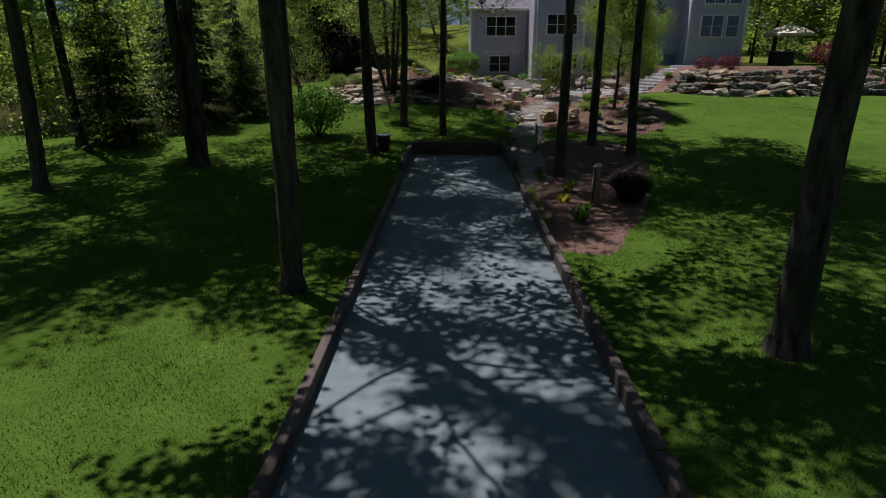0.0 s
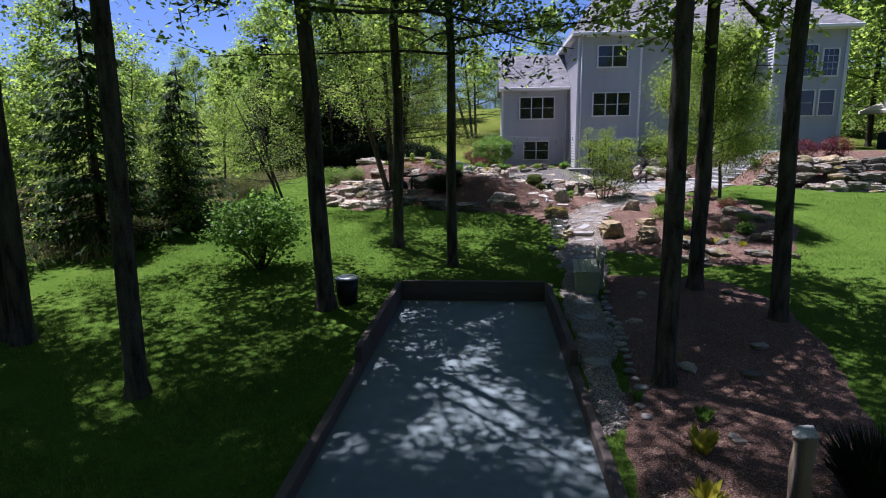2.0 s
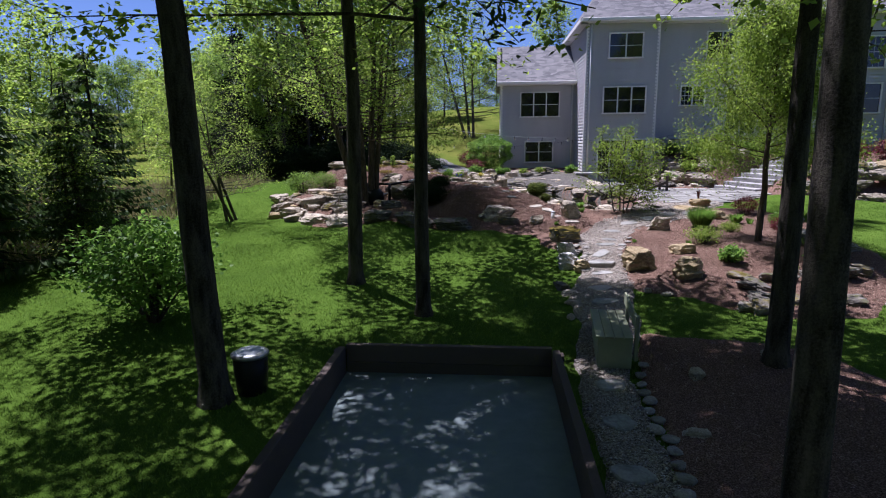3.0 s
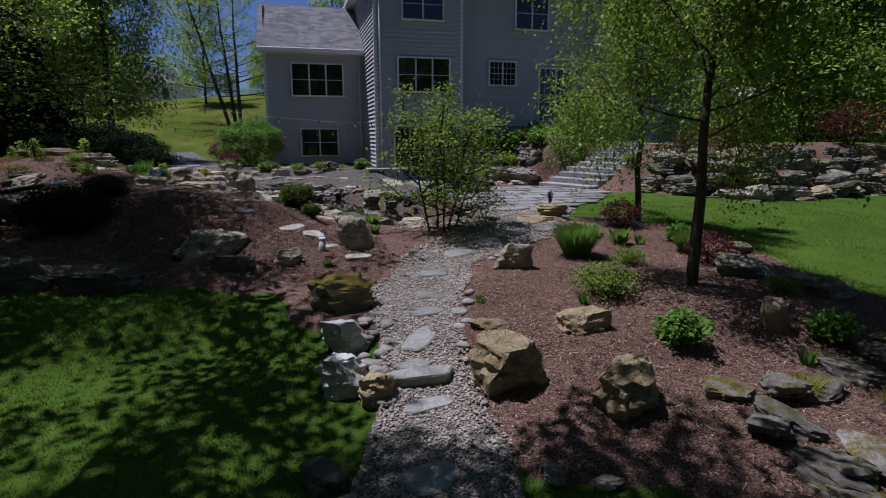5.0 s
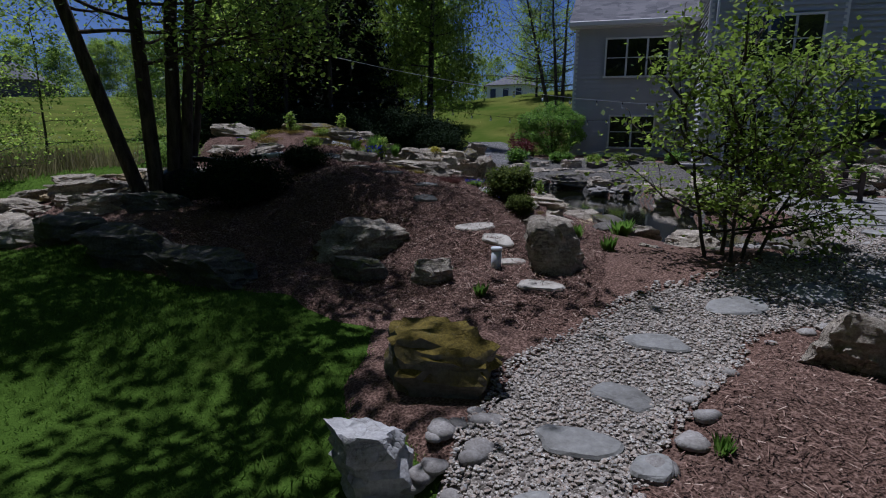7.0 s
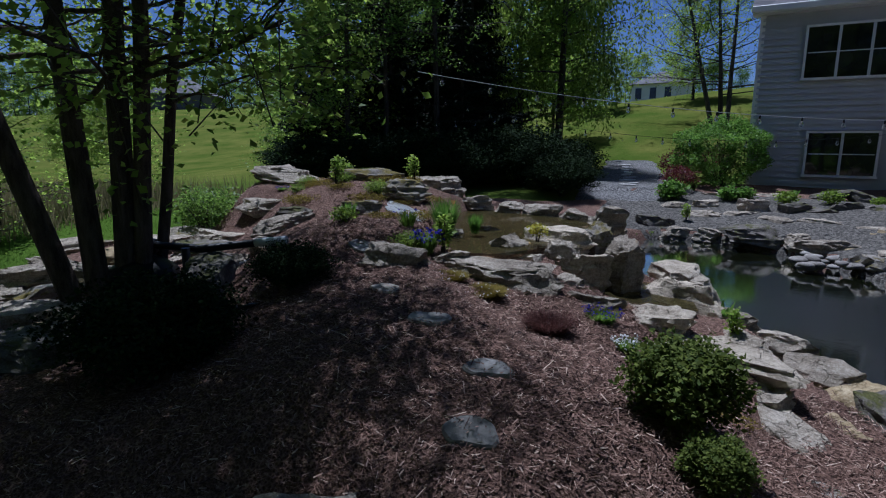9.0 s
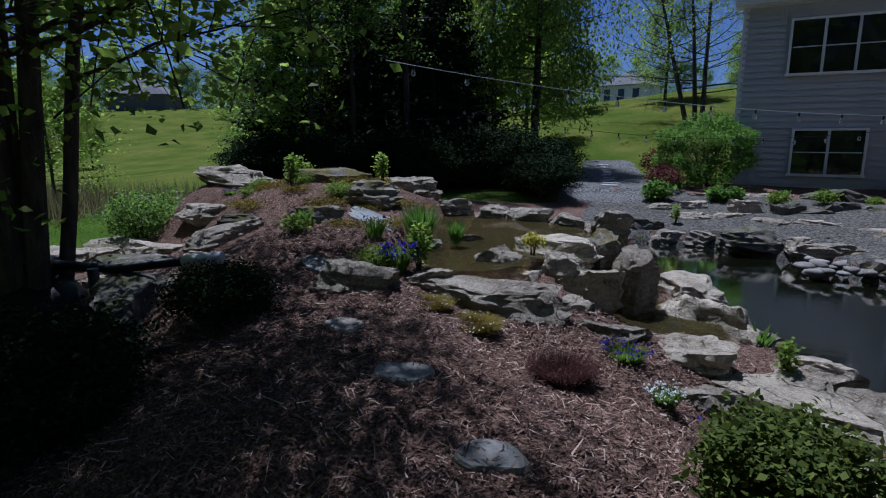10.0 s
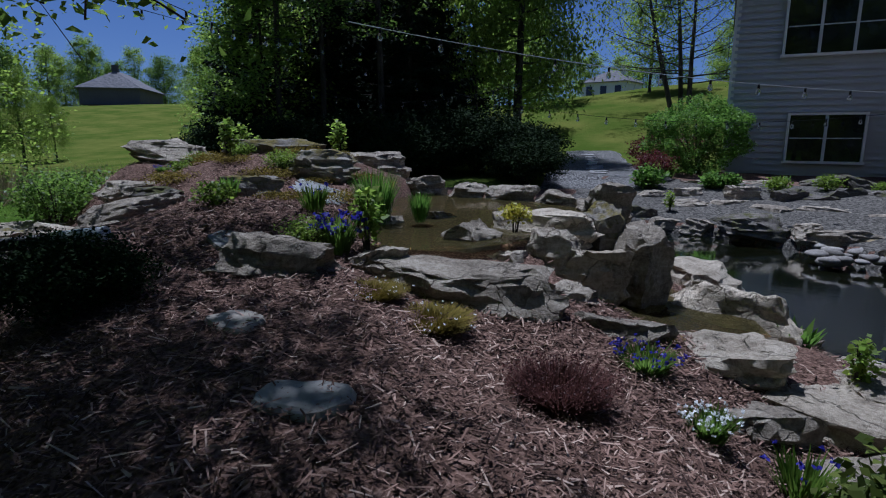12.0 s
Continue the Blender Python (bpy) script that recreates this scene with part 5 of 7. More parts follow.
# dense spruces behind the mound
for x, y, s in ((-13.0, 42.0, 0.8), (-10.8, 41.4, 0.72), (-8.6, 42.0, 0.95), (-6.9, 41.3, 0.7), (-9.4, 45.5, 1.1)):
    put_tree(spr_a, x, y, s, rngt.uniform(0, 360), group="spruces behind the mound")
for x, y, s in ((-12.0, 45, 1.05), (-7.0, 45.4, 1.0), (-14.4, 45.4, 0.85), (-9.9, 38.0, 0.56)):
    put_tree(wood_a, x, y, s, rngt.uniform(0, 360), group="woodland trees")
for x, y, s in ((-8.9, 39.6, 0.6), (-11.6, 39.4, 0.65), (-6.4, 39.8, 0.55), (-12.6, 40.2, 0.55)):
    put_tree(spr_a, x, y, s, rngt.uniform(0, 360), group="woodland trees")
for x, y, s in ((-15.0, 21.0, 0.6), (-17.0, 25.0, 0.7), (-14.0, 25.5, 0.6), (-18.0, 18.0, 0.7)):
    put_tree(wood_a, x, y, s, rngt.uniform(0, 360), group="woodland trees")
# conifers at the wood's edge west of the lawn
for x, y, s in ((-9.3, 20.6, 0.85), (-8.6, 23.6, 0.6), (-7.9, 21.9, 0.5), (-10.6, 17.8, 0.7)):
    put_tree(spr_b, x, y, s, rngt.uniform(0, 360), group="conifers at the wood edge")
for x, y, s in ((-10.2, 17.6, 0.8), (-7.9, 21.6, 0.5), (-10.0, 29.0, 0.8), (-12.5, 27.0, 1.0), (-12.8, 15.0, 1.0), (-14.0, 28.0, 1.1), (-11.0, 22.8, 0.9)):
    put_tree(sapling, x, y, s, rngt.uniform(0, 360), group="understory trees")
for k in range(46):
    x, y = rngt.uniform(-46, -12), rngt.uniform(17, 80)
    if open_view(x, y) or open_view(x + 2.5, y) or open_view(x - 2, y + 2):
        continue
    size = rngt.uniform(0.5, 0.8) if y > 24 else rngt.uniform(0.45, 0.7)
    put_tree(rngt.choice((wood_a, wood_b, wood_a)), x, y, size, rngt.uniform(0, 360), group="woodland trees")
# unseen wood, added to close the court's south, west and east from low sky
for k in range(44):
    a, r = radians(100 + k * 4.0 + rngt.uniform(-2, 2)), rngt.uniform(17, 34)
    put_tree(rngt.choice((wood_a, wood_b)), 1 + r * math.sin(a), 4 + r * math.cos(a), rngt.uniform(1.1, 1.6), rngt.uniform(0, 360), group="woodland trees")
for k in range(30):
    put_tree(rngt.choice((wood_a, wood_b)), rngt.uniform(21, 48), rngt.uniform(30, 62), rngt.uniform(0.95, 1.5), rngt.uniform(0, 360), group="woodland trees")
for k in range(90):
    a, r = radians(-105 + k * 1.65 + rngt.uniform(-0.8, 0.8)), rngt.uniform(150, 190)
    put_tree(rngt.choice((wood_a, wood_b)), r * math.sin(a), 30 + r * math.cos(a), rngt.uniform(1.3, 1.8), rngt.uniform(0, 360), z=ground(r * math.sin(a), 30 + r * math.cos(a)) - 2.5, group="distant tree line")
for k in range(16):
    a, r = radians(-73 + k * 1.9 + rngt.uniform(-0.6, 0.6)), rngt.uniform(142, 160)
    put_tree(rngt.choice((wood_a, wood_b)), 1.6 + r * math.sin(a), 26 + r * math.cos(a), rngt.uniform(1.1, 1.5), rngt.uniform(0, 360), z=ground(1.6 + r * math.sin(a), 26 + r * math.cos(a)) - 2.5, group="distant tree line")
for x, y, s in ((-3.4, 62, 0.7), (-10.0, 62, 0.8), (5.5, 62, 0.8), (-8.2, 52, 0.7)):
    put_tree(wood_a, x, y, s, rngt.uniform(0, 360), group="woodland trees")
birch = tree_proto("river_birch", 31, 9.4, 0.1, 0.21, 2.8, 24, 10, 40000, 0.044, M_BIRCH, M_LEAF_BRIGHT, "multi-stem river birch with peeling brown bark", stems=5, cluster=0.18,
                   leans=((-0.12, -0.12, -0.24, -0.17, 1.05), (0.0, 0.02, -0.04, -0.02, 1.1), (0.12, 0.2, 0.035, 0.03, 1.1), (0.24, 0.28, 0.06, 0.05, 0.85), (0.1, 0.5, 0.12, 0.1, 0.6)))
put_tree(birch, -2.9, 27.1, 1.0, 0)
young = tree_proto("young_birch", 32, 4.3, 0.07, 0.36, 2.15, 20, 12, 46000, 0.025, M_BIRCH, M_LEAF_OLIVE, "small weeping birch with olive-green foliage", cluster=0.12, droop=0.8, rise=1.5, long=2.2, lean=0.035)
put_tree(young, 6.47, 23.08, 1.05, 0, group="weeping birches")
put_tree(young, 8.3, 26.93, 0.92, 130, group="weeping birches")
leafless = tree_proto("field_tree", 33, 9.5, 0.12, 0.16, 4.6, 22, 10, 9000, 0.06, M_BARK_GREY, M_LEAF_BRIGHT, "sparse budding tree with spreading limbs", stems=3, cluster=0.25)
put_tree(leafless, -0.9, 54, 1.0, 0)
put_tree(leafless, -6.8, 26.6, 0.42, 90, label="thin sapling on the lawn with budding leaves")
willow = tree_proto("weeping_willow", 34, 9.5, 0.16, 0.30, 3.0, 22, 10, 26000, 0.05, M_BARK_GREY, M_LEAF_OLIVE, "weeping willow with trailing olive branches", cluster=0.25, droop=1.6, rise=0.5, long=2.6)
put_tree(willow, -4.9, 44.0, 1.0, 60)
for x, y, k, turn in ((-9.2, 37.8, 0.66, 30), (-6.6, 38.8, 0.66, 140), (-8.2, 38.4, 0.6, 250)):
    put_tree(tall_a, x, y, k, turn, label="leafy shade tree in front of the spruces", group="woodland trees")
for x, y, k in ((-29.6, 41.9, 0.52), (-33.0, 41.5, 0.6), (-38.5, 48.3, 0.42)):
    put_tree(willow, x, y, k, 40 * k, label="bushy light-green young tree at the field edge", group="field edge trees")
put_tree(sapling, -11.4, 32.0, 0.75, 20, group="understory trees")


# ---- shrubs ----
def shrub_proto(name, seed, wide, tall, leaves, size, leafm, label, stems=9, twiggy=0.9, hollow=0.3, droop=0.0, long=1.6, bark=None):
    rng = np.random.default_rng(seed)
    sh = thing(name, label, "shrub")
    bm = bmesh.new()
    tips = []
    for k in range(stems):
        ang = rng.uniform(0, 2 * math.pi)
        r = wide * 0.5 * math.sqrt(rng.uniform(0.05, 1.0)) * 0.85
        top = Vector((r * math.cos(ang), r * math.sin(ang), tall * rng.uniform(0.6, 0.95) * (1 - 0.35 * (2 * r / wide) ** 2)))
        tube(bm, [(0.02 * math.cos(ang), 0.02 * math.sin(ang), -0.05), top * 0.5 + Vector((0, 0, 0.06 * tall)), top], [0.012 * tall + 0.003, 0.008 * tall + 0.002, 0.003], 4, cap=False)
        tips.append(top)
    part("woody_base", bm, bark or M_BARK, sh)["kind"] = "stuff"
    d = rng.normal(0, 1, (leaves, 3))
    d /= np.linalg.norm(d, axis=1)[:, None]
    rad = rng.uniform(hollow, 1.0, leaves) ** 0.6 * (1 + 0.16 * np.sin(5 * np.arctan2(d[:, 1], d[:, 0]) + seed) + 0.1 * np.sin(9 * d[:, 2] + seed))
    pts = d * rad[:, None] * [wide * 0.5, wide * 0.5, tall * 0.46]
    pts[:, 2] += tall * 0.52
    near = rng.integers(0, len(tips), leaves)
    pull = rng.uniform(0, twiggy, leaves)[:, None] * 0.35
    pts = pts * (1 - pull) + np.array([tuple(t) for t in tips])[near] * pull
    pts[:, 2] = np.maximum(pts[:, 2], 0.03 * tall)
    part("foliage", fast_mesh("foliage", leaf_cloud(pts, size, rng, droop, long), 4, leafm), leafm, sh)
    return sh


def tuft_proto(name, seed, wide, tall, blades, leafm, label, width=0.008, flowers=None):
    rng = np.random.default_rng(seed)
    tf = thing(name, label, "plant")
    a = rng.uniform(0, 2 * np.pi, blades)
    r0, r1 = wide * 0.18 * np.sqrt(rng.uniform(0, 1, blades)), wide * 0.5 * np.sqrt(rng.uniform(0.02, 1, blades))
    hgt = tall * rng.uniform(0.6, 1.0, blades)
    base = np.stack([r0 * np.cos(a), r0 * np.sin(a), np.full(blades, -0.02)], 1)
    tip = np.stack([r1 * np.cos(a), r1 * np.sin(a), hgt], 1)
    mid = (base + tip) / 2 + np.stack([np.zeros(blades), np.zeros(blades), hgt * 0.15], 1)
    side = np.stack([-np.sin(a), np.cos(a), np.zeros(blades)], 1) * width
    part("leaf_tuft", fast_mesh("leaf_tuft", np.stack([base, mid - side, tip, mid + side], 1).reshape(-1, 3), 4, leafm), leafm, tf)
    if flowers:
        mat, count, size = flowers
        pts = tip[:count] + [0, 0, 0.01]
        pts = np.repeat(pts, 5, axis=0)
        part("flower_head", fast_mesh("flower_head", leaf_cloud(pts, size, rng, 0, 1.1, 0.8), 4, mat), mat, tf)["kind"] = "stuff"
    return tf


lawn_bush = shrub_proto("lawn_shrub", 41, 2.3, 1.75, 5200, 0.055, M_LEAF_BUSH, "bright green spreading shrub on the lawn", 16)
put_tree(lawn_bush, -4.35, 18.6, 1.0, 0)
bush = shrub_proto("rounded_shrub", 42, 2.2, 1.75, 24000, 0.034, M_LEAF_BUSH, "clipped rounded green shrub by the house corner", 10, 0.1, 0.75)
put_tree(bush, 0.75, 40.9, 1.0, 0)
pondbush = tree_proto("pond_shrub", 43, 1.95, 0.02, 0.1, 1.0, 12, 7, 6800, 0.034, M_BARK_GREY, M_LEAF_OLIVE, "open twiggy shrub with yellow-green leaves beside the pond", cluster=0.11, rise=0.9, long=1.9, stems=5,
                      leans=((-0.1, 0.0, -0.22, 0.05, 1.0), (0.05, 0.1, 0.02, 0.1, 1.1), (0.2, 0.0, 0.2, -0.05, 1.0), (0.35, 0.12, 0.34, 0.1, 0.9), (0.1, -0.12, -0.05, -0.16, 0.9)), sides=6)
pondbush["category"] = "shrub"
put_tree(pondbush, 4.3, 26.6, 1.0, 0)
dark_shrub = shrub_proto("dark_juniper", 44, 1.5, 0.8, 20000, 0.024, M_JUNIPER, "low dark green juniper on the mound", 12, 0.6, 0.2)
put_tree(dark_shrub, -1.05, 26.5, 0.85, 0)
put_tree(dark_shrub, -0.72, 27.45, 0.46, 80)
# several of these are added only as dark mass for shade below the spruces
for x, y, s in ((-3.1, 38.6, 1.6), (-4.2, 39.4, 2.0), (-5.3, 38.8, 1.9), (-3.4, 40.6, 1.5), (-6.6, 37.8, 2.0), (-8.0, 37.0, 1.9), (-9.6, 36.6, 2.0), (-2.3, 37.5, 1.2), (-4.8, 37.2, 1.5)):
    put_tree(dark_shrub, x, y, s, 50 * s, label="spreading dark juniper, some put in for the spruces' shade")
loose = shrub_proto("leafy_shrub", 45, 1.3, 0.9, 3200, 0.03, M_LEAF, "loose green shrub behind the mound", 14)
put_tree(loose, -5.9, 30.5, 1.1, 0)
put_tree(loose, -4.9, 29.7, 0.8, 40)
dwarf = shrub_proto("dwarf_conifer", 46, 0.62, 0.5, 9000, 0.02, M_GOLDCON, "dwarf golden-green conifer at the pond edge", 8, 0.7, 0.3)
put_tree(dwarf, 2.12, 27.35, 1.0, 0)
put_tree(dwarf, 2.32, 26.98, 0.55, 70)
heather = tuft_proto("heather", 47, 0.74, 0.27, 1900, M_HEATHER, "reddish-brown heather clump in the mulch", 0.004, (M_HEATHER, 1200, 0.008))
put_tree(heather, 1.17, 27.95, 0.58, 0)
maroon = shrub_proto("maroon_shrub", 48, 0.85, 0.6, 2200, 0.025, M_RED, "rounded maroon-leaved shrub in the mulch", 10, 0.5, 0.4)
for x, y, s in ((7.6, 26.4, 0.9), (7.4, 23.9, 0.8), (0.0, 39.4, 1.1), (-0.5, 42.2, 1.5), (0.3, 43.0, 1.6), (13.6, 32.2, 1.5), (15.0, 32.4, 1.6), (21, 33.5, 2.6)):
    put_tree(maroon, x, y, s, rngt.uniform(0, 360), group="maroon shrubs")
round_green = shrub_proto("green_perennial", 49, 0.5, 0.36, 900, 0.04, M_LEAF_BUSH, "leafy bright green perennial in the mulch", 8, 0.4, 0.2)
for x, y, s in ((5.5, 21.95, 1.0), (6.95, 21.66, 0.9), (0.0, 38.5, 1.4), (1.2, 38.7, 1.0), (1.5, 38.8, 0.9), (4.6, 38.6, 1.2), (7.3, 37.2, 1.8), (8.6, 36.2, 1.6), (9.6, 36.9, 2.0), (10.4, 36.2, 1.5), (10.9, 37.5, 2.2), (11.6, 36.3, 1.4), (9.0, 37.9, 1.8), (12.4, 36.9, 1.8), (7.9, 25.2, 0.9)):
    put_tree(round_green, x, y, s, rngt.uniform(0, 360), group="green perennials")
golden = shrub_proto("golden_spirea", 50, 0.8, 0.42, 1800, 0.022, M_LEAF_OLIVE, "sprawling yellow-green perennial in the mulch", 20, 0.8, 0.1)
for x, y, s in ((5.35, 23.1, 1.05), (6.3, 24.1, 0.7), (7.3, 22.6, 0.6), (-1.9, 30.0, 0.5), (-2.6, 30.2, 0.4), (-0.4, 28.55, 0.5), (-3.7, 30.6, 0.45), (9.3, 36.4, 1.3), (10.1, 37.0, 1.5), (11.2, 36.8, 1.4), (11.9, 35.9, 1.0), (8.3, 37.0, 1.2), (11.9, 32.8, 0.9)):
    put_tree(golden, x, y, s, rngt.uniform(0, 360), group="yellow-green perennials")
lav = tuft_proto("lavender_clump", 51, 0.85, 0.55, 2600, M_LEAF_BUSH, "upright blue-green grassy clump beside the path", 0.004)
put_tree(lav, 5.85, 24.7, 1.0, 0)
put_tree(lav, 7.6, 24.6, 0.7, 50)
reeds = tuft_proto("pond_reeds", 52, 0.5, 0.5, 420, M_LEAF_BUSH, "tall green reeds standing in the upper pool", 0.005)
put_tree(reeds, -0.62, 29.5, 0.9, 0, z=1.86)
put_tree(reeds, -0.32, 29.62, 0.45, 30, z=1.92)
iris = tuft_proto("blue_iris", 53, 0.42, 0.34, 200, M_LEAF, "deep blue flowering plant on the mound", 0.008, (M_BLUE, 44, 0.03))
put_tree(iris, -0.25, 28.6, 0.72, 0)
yellow = shrub_proto("golden_creeper", 54, 0.3, 0.2, 420, 0.022, M_YELLOW, "golden-yellow creeping plant on a rock", 8)
put_tree(yellow, 0.45, 29.45, 0.75, 0, z=1.97)
put_tree(yellow, 19.8, 30.3, 4.2, 40, label="golden yellow rounded shrub above the boulder wall")
white = tuft_proto("white_candytuft", 55, 0.36, 0.22, 420, M_LEAF, "white-flowered candytuft by the rocks", 0.006, (M_PETAL, 90, 0.014))
put_tree(white, 1.63, 28.2, 0.62, 0)
daisy = tuft_proto("pale_perennial", 56, 0.5, 0.09, 2600, M_MOSSY, "low golden-olive mat plant with tiny pale flowers", 0.0035, (M_PETAL, 34, 0.007))
put_tree(daisy, 0.55, 28.15, 0.9, 0)
put_tree(daisy, 0.22, 28.2, 0.8, 90)
hosta = tuft_proto("hosta", 57, 0.42, 0.26, 40, M_YELLOW, "yellow-edged hosta in the mulch strip", 0.035)
hosta_g = tuft_proto("hosta", 58, 0.45, 0.3, 60, M_LEAF_BUSH, "broad-leaved green hosta in the mulch", 0.035)
for k, (x, y, s) in enumerate(((2.68, 12.4, 1.0), (2.45, 11.6, 0.9), (2.75, 10.9, 0.8), (2.5, 10.2, 1.0), (6.9, 25.3, 1.0), (2.02, 29.95, 0.8), (3.4, 27.6, 0.8), (2.9, 13.0, 0.6))):
    put_tree(hosta if k in (0, 1) else hosta_g, x, y, s, rngt.uniform(0, 360), z=1.22 if k == 5 else None, group="hostas")
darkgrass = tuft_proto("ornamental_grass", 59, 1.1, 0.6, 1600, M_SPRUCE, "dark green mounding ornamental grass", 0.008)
put_tree(darkgrass, 3.85, 11.6, 1.0, 0)
for p in (pine_thin, tall_a, tall_c, wood_a, wood_b, spr_a, spr_b, tall_d, tall_e, tall_f, tall_g, pine, sapling, birch, young, leafless, willow, lawn_bush, bush, pondbush, dark_shrub, loose, dwarf, heather, maroon, round_green, golden, lav, reeds, iris, yellow, white, daisy, hosta, hosta_g, darkgrass):
    drop_proto(p)


# ---- things beside the court ----
def bench():
    b = thing("storage_bench", "green-grey painted wooden box bench with a slatted lid", "bench", m=pose(2.5, 18.45, ground(2.5, 18.3), 0, 0, -6))
    bm = bmesh.new()
    box(bm, -0.22, 0.22, -0.58, 0.58, 0, 0.42, 0.006)
    part("box", bm, M_BENCH, b)
    for k in range(4):
        bm = bmesh.new()
        x = -0.255 + k * 0.122
        box(bm, x, x + 0.114, -0.62, 0.62, 0.424, 0.45, 0.005)
        part("slat", bm, M_BENCH, b)
    for y in (-0.5, 0.5):
        bm = bmesh.new()
        box(bm, 0.25, 0.30, y - 0.04, y + 0.04, 0.1, 0.72, 0.006)
        part("back_post", bm, M_BENCH, b)
    bm = bmesh.new()
    box(bm, 0.236, 0.262, -0.6, 0.6, 0.56, 0.74, 0.006)
    part("back_board", bm, M_BENCH, b)


bench()


def post():
    x, y = 3.05, 11.35
    p = thing("log_post", "weathered split-log post with a pale stone on top", "post", m=pose(x, y, ground(x, y) - 0.05))
    bm = bmesh.new()
    tube(bm, [(0, 0, 0), (0.01, 0, 0.3), (-0.005, 0.01, 0.6), (0.01, 0, 0.9)], [0.10, 0.088, 0.084, 0.08], 9)
    part("log", bm, M_POST, p)
    bm = bmesh.new()
    tube(bm, [(-0.075, -0.055, 0.05), (-0.075, -0.055, 0.86)], [0.028, 0.025], 6)
    part("side_strip", bm, M_WOOD, p)
    part("top_stone", rock_mesh(71, (0.2, 0.17, 0.1), M_WHITE, detail=3), M_WHITE, p).location = (0.0, 0, 0.93)


post()


def bin_thing():
    x, y = -1.98, 16.65
    b = thing("stump_bin", "dark round bin with a grey lid under the trees", "bin", m=pose(x, y, ground(x, y)))
    bm = bmesh.new()
    tube(bm, [(0, 0, -0.03), (0, 0, 0.22), (0, 0, 0.44)], [0.17, 0.19, 0.2], 14)
    part("body", bm, M_BLACK, b)
    bm = bmesh.new()
    tube(bm, [(0, 0, 0.442), (0, 0, 0.47), (0, 0, 0.495)], [0.215, 0.215, 0.16], 14)
    part("lid", bm, M_GREY, b)


bin_thing()
for k, (x, y, s) in enumerate(((2.95, 16.2, 0.3), (3.2, 14.4, 0.36), (3.9, 14.2, 0.3), (4.4, 15.0, 0.3), (3.4, 17.6, 0.34), (4.5, 18.0, 0.3), (4.9, 17.4, 0.26), (3.1, 12.6, 0.22), (2.2, 20.2, 0.26), (2.1, 19.6, 0.2), (2.15, 21.1, 0.4), (2.2, 20.8, 0.3), (3.6, 20.7, 0.22), (3.9, 20.55, 0.2), (5.2, 19.4, 0.26))):
    thing("rock", "small weathered stone in the mulch", "rock", "small stones", pose(x, y, ground(x, y) + 0.03, 0, 0, 67 * k) @ Matrix.Diagonal((s, s * 1.2, s, 1)), mesh=STOCK[k % 4])


# ---- mound details ----
def stepping_stone(x, y, w, d, turn, label, seed, mat=None, group="stepping stones", thick=0.05, parent=None, lift=0.015):
    rng = random.Random(seed)
    bm = bmesh.new()
    n = 22
    wob = [rng.uniform(0, 6.28) for _ in range(3)]
    ring = []
    for k in range(n):
        a = 2 * math.pi * k / n
        r = (0.95 + 0.1 * math.sin(2 * a + wob[0]) + 0.07 * math.sin(3 * a + wob[1]) + 0.04 * math.sin(5 * a + wob[2])) / max(abs(math.cos(a)) ** 3 + abs(math.sin(a)) ** 3, 0.6) ** (1 / 3)
        ring.append((r * math.cos(a) * w / 2, r * math.sin(a) * d / 2))
    low = [bm.verts.new((a, b, -0.05)) for a, b in ring]
    mid = [bm.verts.new((a, b, thick - 0.012)) for a, b in ring]
    top = [bm.verts.new((a * 0.92, b * 0.92, thick + rng.uniform(-0.004, 0.004))) for a, b in ring]
    for p, q in ((low, mid), (mid, top)):
        for k in range(n):
            bm.faces.new((p[k], p[(k + 1) % n], q[(k + 1) % n], q[k]))
    bm.faces.new(top)
    me = bm_mesh("stepping_stone", bm, mat or M_FLAG)
    e = 0.12
    gx_, gy_ = (ground(x + e, y) - ground(x - e, y)) / (2 * e), (ground(x, y + e) - ground(x, y - e)) / (2 * e)
    m = Matrix.Translation((x, y, ground(x, y) + lift)) @ Euler((math.atan(gy_) * 0.8, -math.atan(gx_) * 0.8, 0)).to_matrix().to_4x4() @ pose(0, 0, 0, 0, 0, turn)
    if parent:
        ob = new("flagstone", me)
        ob.parent = parent
        ob.matrix_world = m
        return ob
    return thing("stepping_stone", label, "stone", group, m, mesh=me)


for k, (x, y, w, d, turn) in enumerate(((2.02, 26.2, 0.48, 0.22, 38), (2.3, 25.98, 0.34, 0.2, 10), (2.5, 25.66, 0.26, 0.16, 20), (2.84, 25.17, 0.36, 0.2, 10), (1.2, 27.0, 0.26, 0.18, 30), (0.66, 27.26, 0.26, 0.2, 15),
                                        (0.1, 27.55, 0.25, 0.16, -10), (1.35, 26.55, 0.26, 0.2, 25), (-0.75, 28.3, 0.26, 0.18, 0))):
    stepping_stone(x, y, w, d, turn, "pale flat stepping stone set in the mulch", 500 + k, M_STEPPING if k < 4 or k == 6 else M_FLAG, thick=0.03, lift=0.022)
